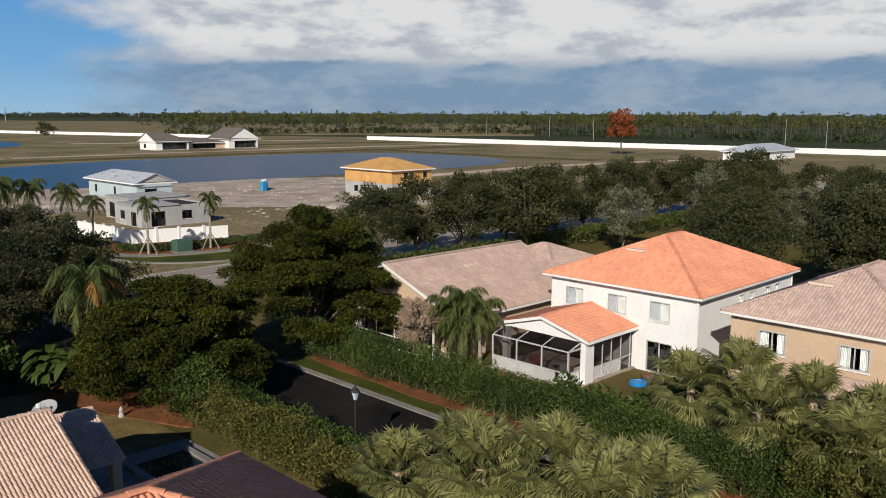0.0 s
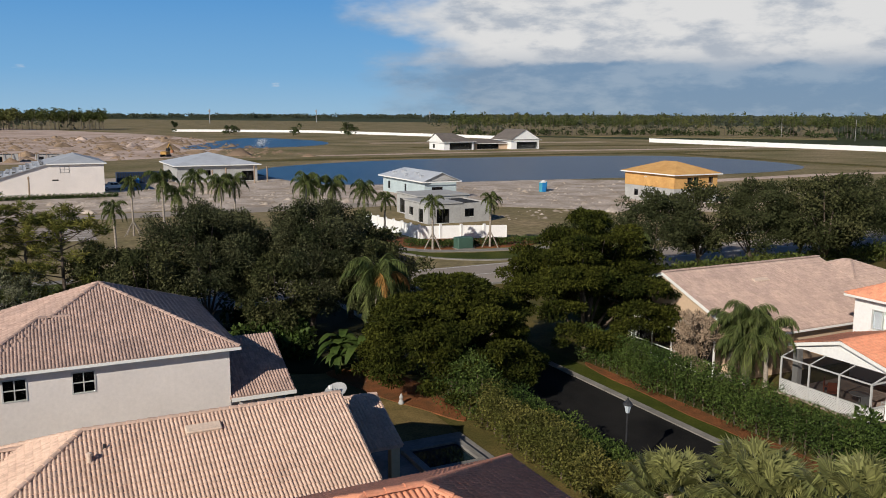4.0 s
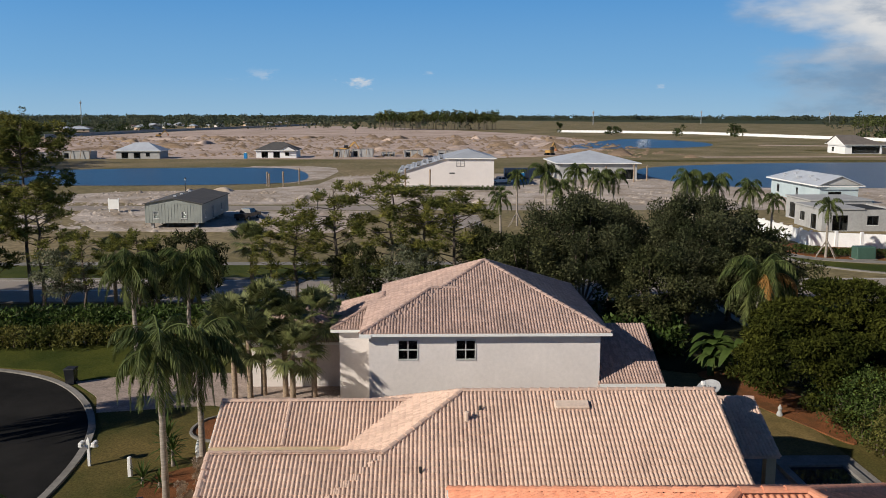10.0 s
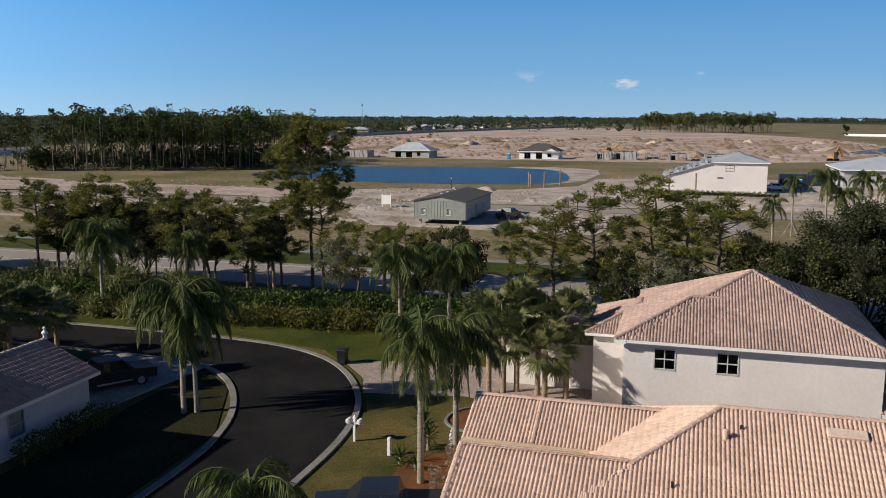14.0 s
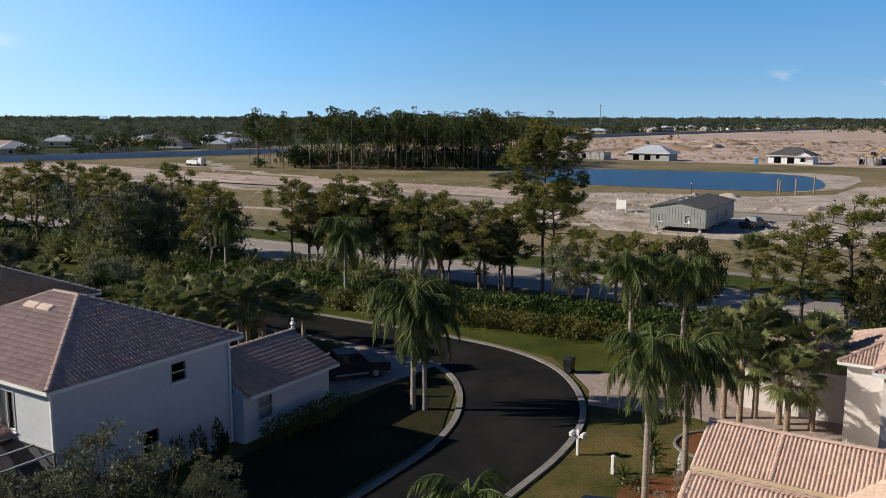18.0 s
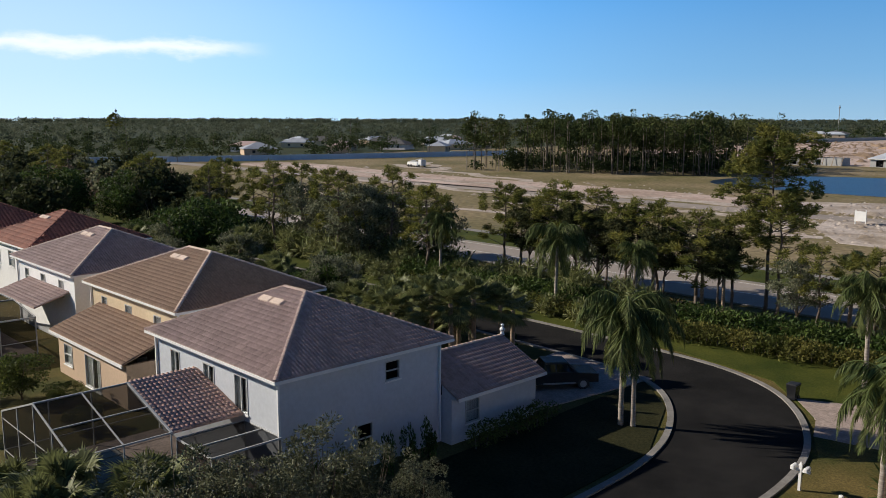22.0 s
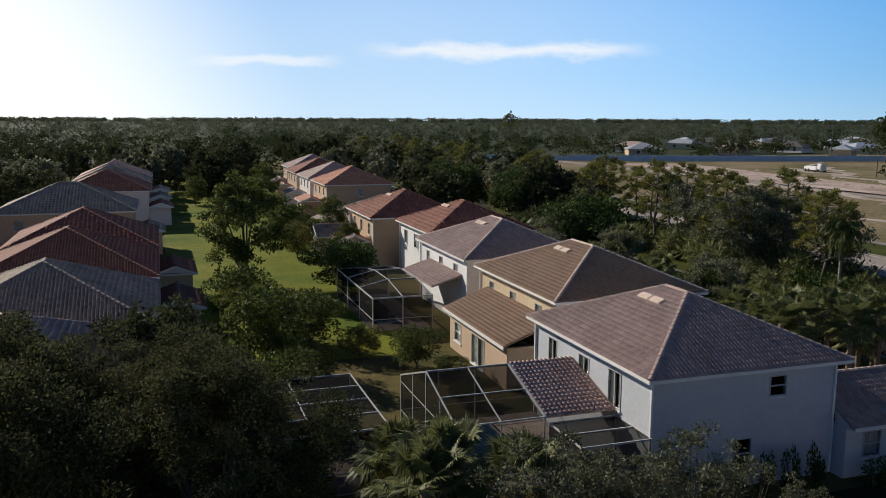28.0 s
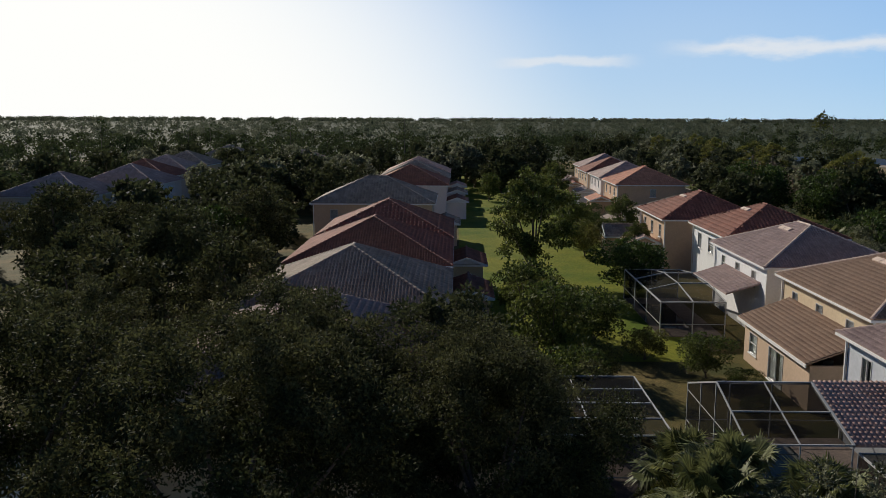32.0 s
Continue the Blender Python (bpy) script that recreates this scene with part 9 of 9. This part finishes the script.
# white terrace railing of the pink-roofed bungalow
h = root("terrace_cage", 45.2, 47.5, "white-framed screened terrace of the bungalow", "pool cage")
cage(h, -2.6, -3.4, 1.4, 3.4, 2.5, 2, 3, 0.0)

# pool garden beside the near bungalow
h = root("pool", 18.2, 36.7, "small dark pool in a pale coping", "pool")
for x0, y0, x1, y1 in ((-1.7, -1.6, 1.7, -1.2), (-1.7, 1.2, 1.7, 1.6), (-1.7, -1.2, -1.3, 1.2), (1.3, -1.2, 1.7, 1.2)):
    part("coping", G().chamfer(x0, y0, 0.05, x1, y1, 0.32, 0.03), M_concrete, h)
part("water", G().box(-1.3, -1.2, 0.05, 1.3, 1.2, 0.2), M_pool, h)
h = root("garden_statue", 19.6, 45.2, "small white garden ornament on the mulch", "ornament")
part("ornament", G().lathe([(0.16, 0), (0.18, 0.1), (0.1, 0.3), (0.13, 0.45), (0.06, 0.6), (0.02, 0.66)], 10), M_block, h)
h = root("satellite_dish", 11.9, 34.7, "pale grey satellite dish on the roof edge", "satellite dish", z=4.5)
dish = G()
n, rings = 24, 4
vs = [(0, 0, -0.10)]
for i in range(1, rings + 1):
    t = i / rings
    vs += [(0.54 * t * math.cos(2 * math.pi * k / n), 0.50 * t * math.sin(2 * math.pi * k / n), -0.10 + 0.12 * t * t) for k in range(n)]
fs = [(0, 1 + k, 1 + (k + 1) % n) for k in range(n)]
for i in range(rings - 1):
    a, b = 1 + i * n, 1 + (i + 1) * n
    fs += [(a + k, b + k, b + (k + 1) % n, a + (k + 1) % n) for k in range(n)]
dish.add(vs, fs)
dish.add([(x, y, z - 0.03) for x, y, z in vs], [tuple(reversed(f)) for f in fs])
part("reflector", dish, M_frame_grey, h, at=pose(0, 0, 0.62, 30, 0, -62))
part("mast", G().tube((0, 0, -0.6), (0, 0.05, 0.72), 0.035, 0.035, 8), M_frame_grey, h)
part("arm", G().beam((0, 0, 0.5), (-0.35, -0.42, 0.95), 0.04), M_frame_grey, h)
part("receiver", G().chamfer(-0.45, -0.52, 0.9, -0.3, -0.36, 1.05, 0.02), M_trim, h)

# by the bend
h = root("mailbox", -15.6, 39.1, "white double mailbox on a post", "mailbox")
part("post", G().box(-0.06, -0.06, 0, 0.06, 0.06, 1.25), M_trim, h)
part("arm", G().box(-0.45, -0.05, 0.95, 0.45, 0.05, 1.03), M_trim, h)
for x in (-0.3, 0.3):
    b = part("box", G().chamfer(x - 0.10, -0.22, 1.03, x + 0.10, 0.22, 1.23, 0.04), M_trim, h)
    part("flag", G().box(x + 0.102, -0.05, 1.12, x + 0.115, 0.0, 1.3), M_metal_white, b)
part("cap", G().add([(-0.08, -0.08, 1.25), (0.08, -0.08, 1.25), (0.08, 0.08, 1.25), (-0.08, 0.08, 1.25), (0, 0, 1.45)], [(0, 1, 4), (1, 2, 4), (2, 3, 4), (3, 0, 4)]), M_trim, h)
h = root("marker_post", -13.3, 37.9, "short white marker post in the lawn", "post")
part("post", G().chamfer(-0.09, -0.09, 0, 0.09, 0.09, 0.95, 0.03), M_trim, h)
h = root("planter_figure", -10.6, 39.5, "white garden figure beside a palm", "ornament")
part("ornament", G().lathe([(0.14, 0), (0.12, 0.2), (0.17, 0.5), (0.12, 0.9), (0.05, 1.1)], 10), M_trim, h)
ring = [Vector(U(u, v)) for u, v in smooth_loop([(-12.2, 43.2), (-11.6, 45.4), (-9.6, 45.8), (-9.2, 43.5), (-9.6, 41.9), (-11.1, 41.9)])]
h = root("bed_edging", -10.7, 43.7, "low pale kerb round the mulch bed", "edging", turn=0.0)
cx, cy = U(-10.7, 43.7)
for a, b in zip(ring, ring[1:] + ring[:1]):
    if (b - a).length > 0.02:
        part("edging_stone", G().beam((a.x - cx, a.y - cy, 0.08), (b.x - cx, b.y - cy, 0.08), 0.14), M_concrete, h)
h = root("wheelie_bin", -21.5, 51.6, "small dark grey wheeled bin at the kerb", "bin")
part("body", G().add([(-0.24, -0.26, 0.05), (0.24, -0.26, 0.05), (0.24, 0.26, 0.05), (-0.24, 0.26, 0.05), (-0.3, -0.34, 0.95), (0.3, -0.34, 0.95), (0.3, 0.34, 0.95), (-0.3, 0.34, 0.95)], [(0, 3, 2, 1), (4, 5, 6, 7), (0, 1, 5, 4), (1, 2, 6, 5), (2, 3, 7, 6), (3, 0, 4, 7)]), M_car_dark, h)
part("lid", G().chamfer(-0.32, -0.36, 0.95, 0.32, 0.38, 1.03, 0.03), M_dark, h)
for x in (-0.26, 0.2):
    part("wheel", G().tube((x, 0.3, 0.12), (x + 0.06, 0.3, 0.12), 0.12, 0.12, 12), M_rubber, h)
h = root("utility_cabinet", 50.6, 96.2, "green utility cabinet in the planted bed", "cabinet")
part("body", G().chamfer(-1.1, -0.7, 0.12, 1.1, 0.7, 1.5, 0.06), M_green_box, h)
part("plinth", G().box(-1.25, -0.85, 0, 1.25, 0.85, 0.12), M_concrete, h)
part("door", G().box(-0.95, -0.73, 0.25, 0.95, -0.702, 1.35), M_green_box, h)
h = root("tarpaulin", -399.6, 80.4, "blue tarpaulin over a far roof", "tarpaulin", z=3.2)
part("sheet", G().slab([(-6, -4, 0), (6, -4, 0), (6, 4, 2.4), (-6, 4, 2.4)], 0.1), M_blue, h)
part("support", G().box(-6, -4, -3.3, 6, 4, -0.15), M_stucco_beige, h)
# weathervane on the garage gable
h = root("roof_ornament", -33.45, 38.4, "small white ornament on the garage gable", "ornament", z=4.15)
part("ornament", G().lathe([(0.12, 0), (0.1, 0.2), (0.18, 0.35), (0.06, 0.5), (0.1, 0.62), (0.02, 0.7)], 10), M_trim, h)

# paving stones of the driveway and tiles of the near roof, piece by piece
g = G()
tv, tf = tile_verts(TILE_W, TILE_L)
tile_me = raw_mesh("roof_tile", tv, tf, paint("blush_tile_piece", (0.63, 0.45, 0.355), (0.53, 0.37, 0.29), scale=0.55, rough=0.8, fine=0.13, fine_scale=8.0, obj=0.11, bump=0.15, bump_scale=20.0))
o, a, u, nr = tile_grid(main_planes[0])
for q in o:
    if near_tile(q):
        m = Matrix((tuple(a) + (0,), tuple(u) + (0,), tuple(nr) + (0,), (0, 0, 0, 1))).transposed()
        part("roof_tile", tile_me, None, main_roof, at=Matrix.Translation(Vector(q) + Vector(nr) * 0.015) @ m)

# screened porch of the pink-roofed bungalow
h = root("screen_porch", 39.7, 44.6, "white railed screen porch against the bungalow", "porch")
for y in (-4.0, -2.0, 0.0, 2.0, 4.0):
    part("post", G().box(-0.05, y - 0.05, 0, 0.05, y + 0.05, 2.6), M_trim, h)
for z in (0.15, 1.0, 2.55):
    part("rail", G().box(-0.04, -4.0, z, 0.04, 4.0, z + 0.08), M_trim, h)
part("screen", G().box(-0.012, -3.95, 0.23, 0.012, 3.95, 2.55), M_screen, h)
part("slab", G().box(-0.3, -4.2, 0.0, 1.6, 4.2, 0.1), M_concrete, h)
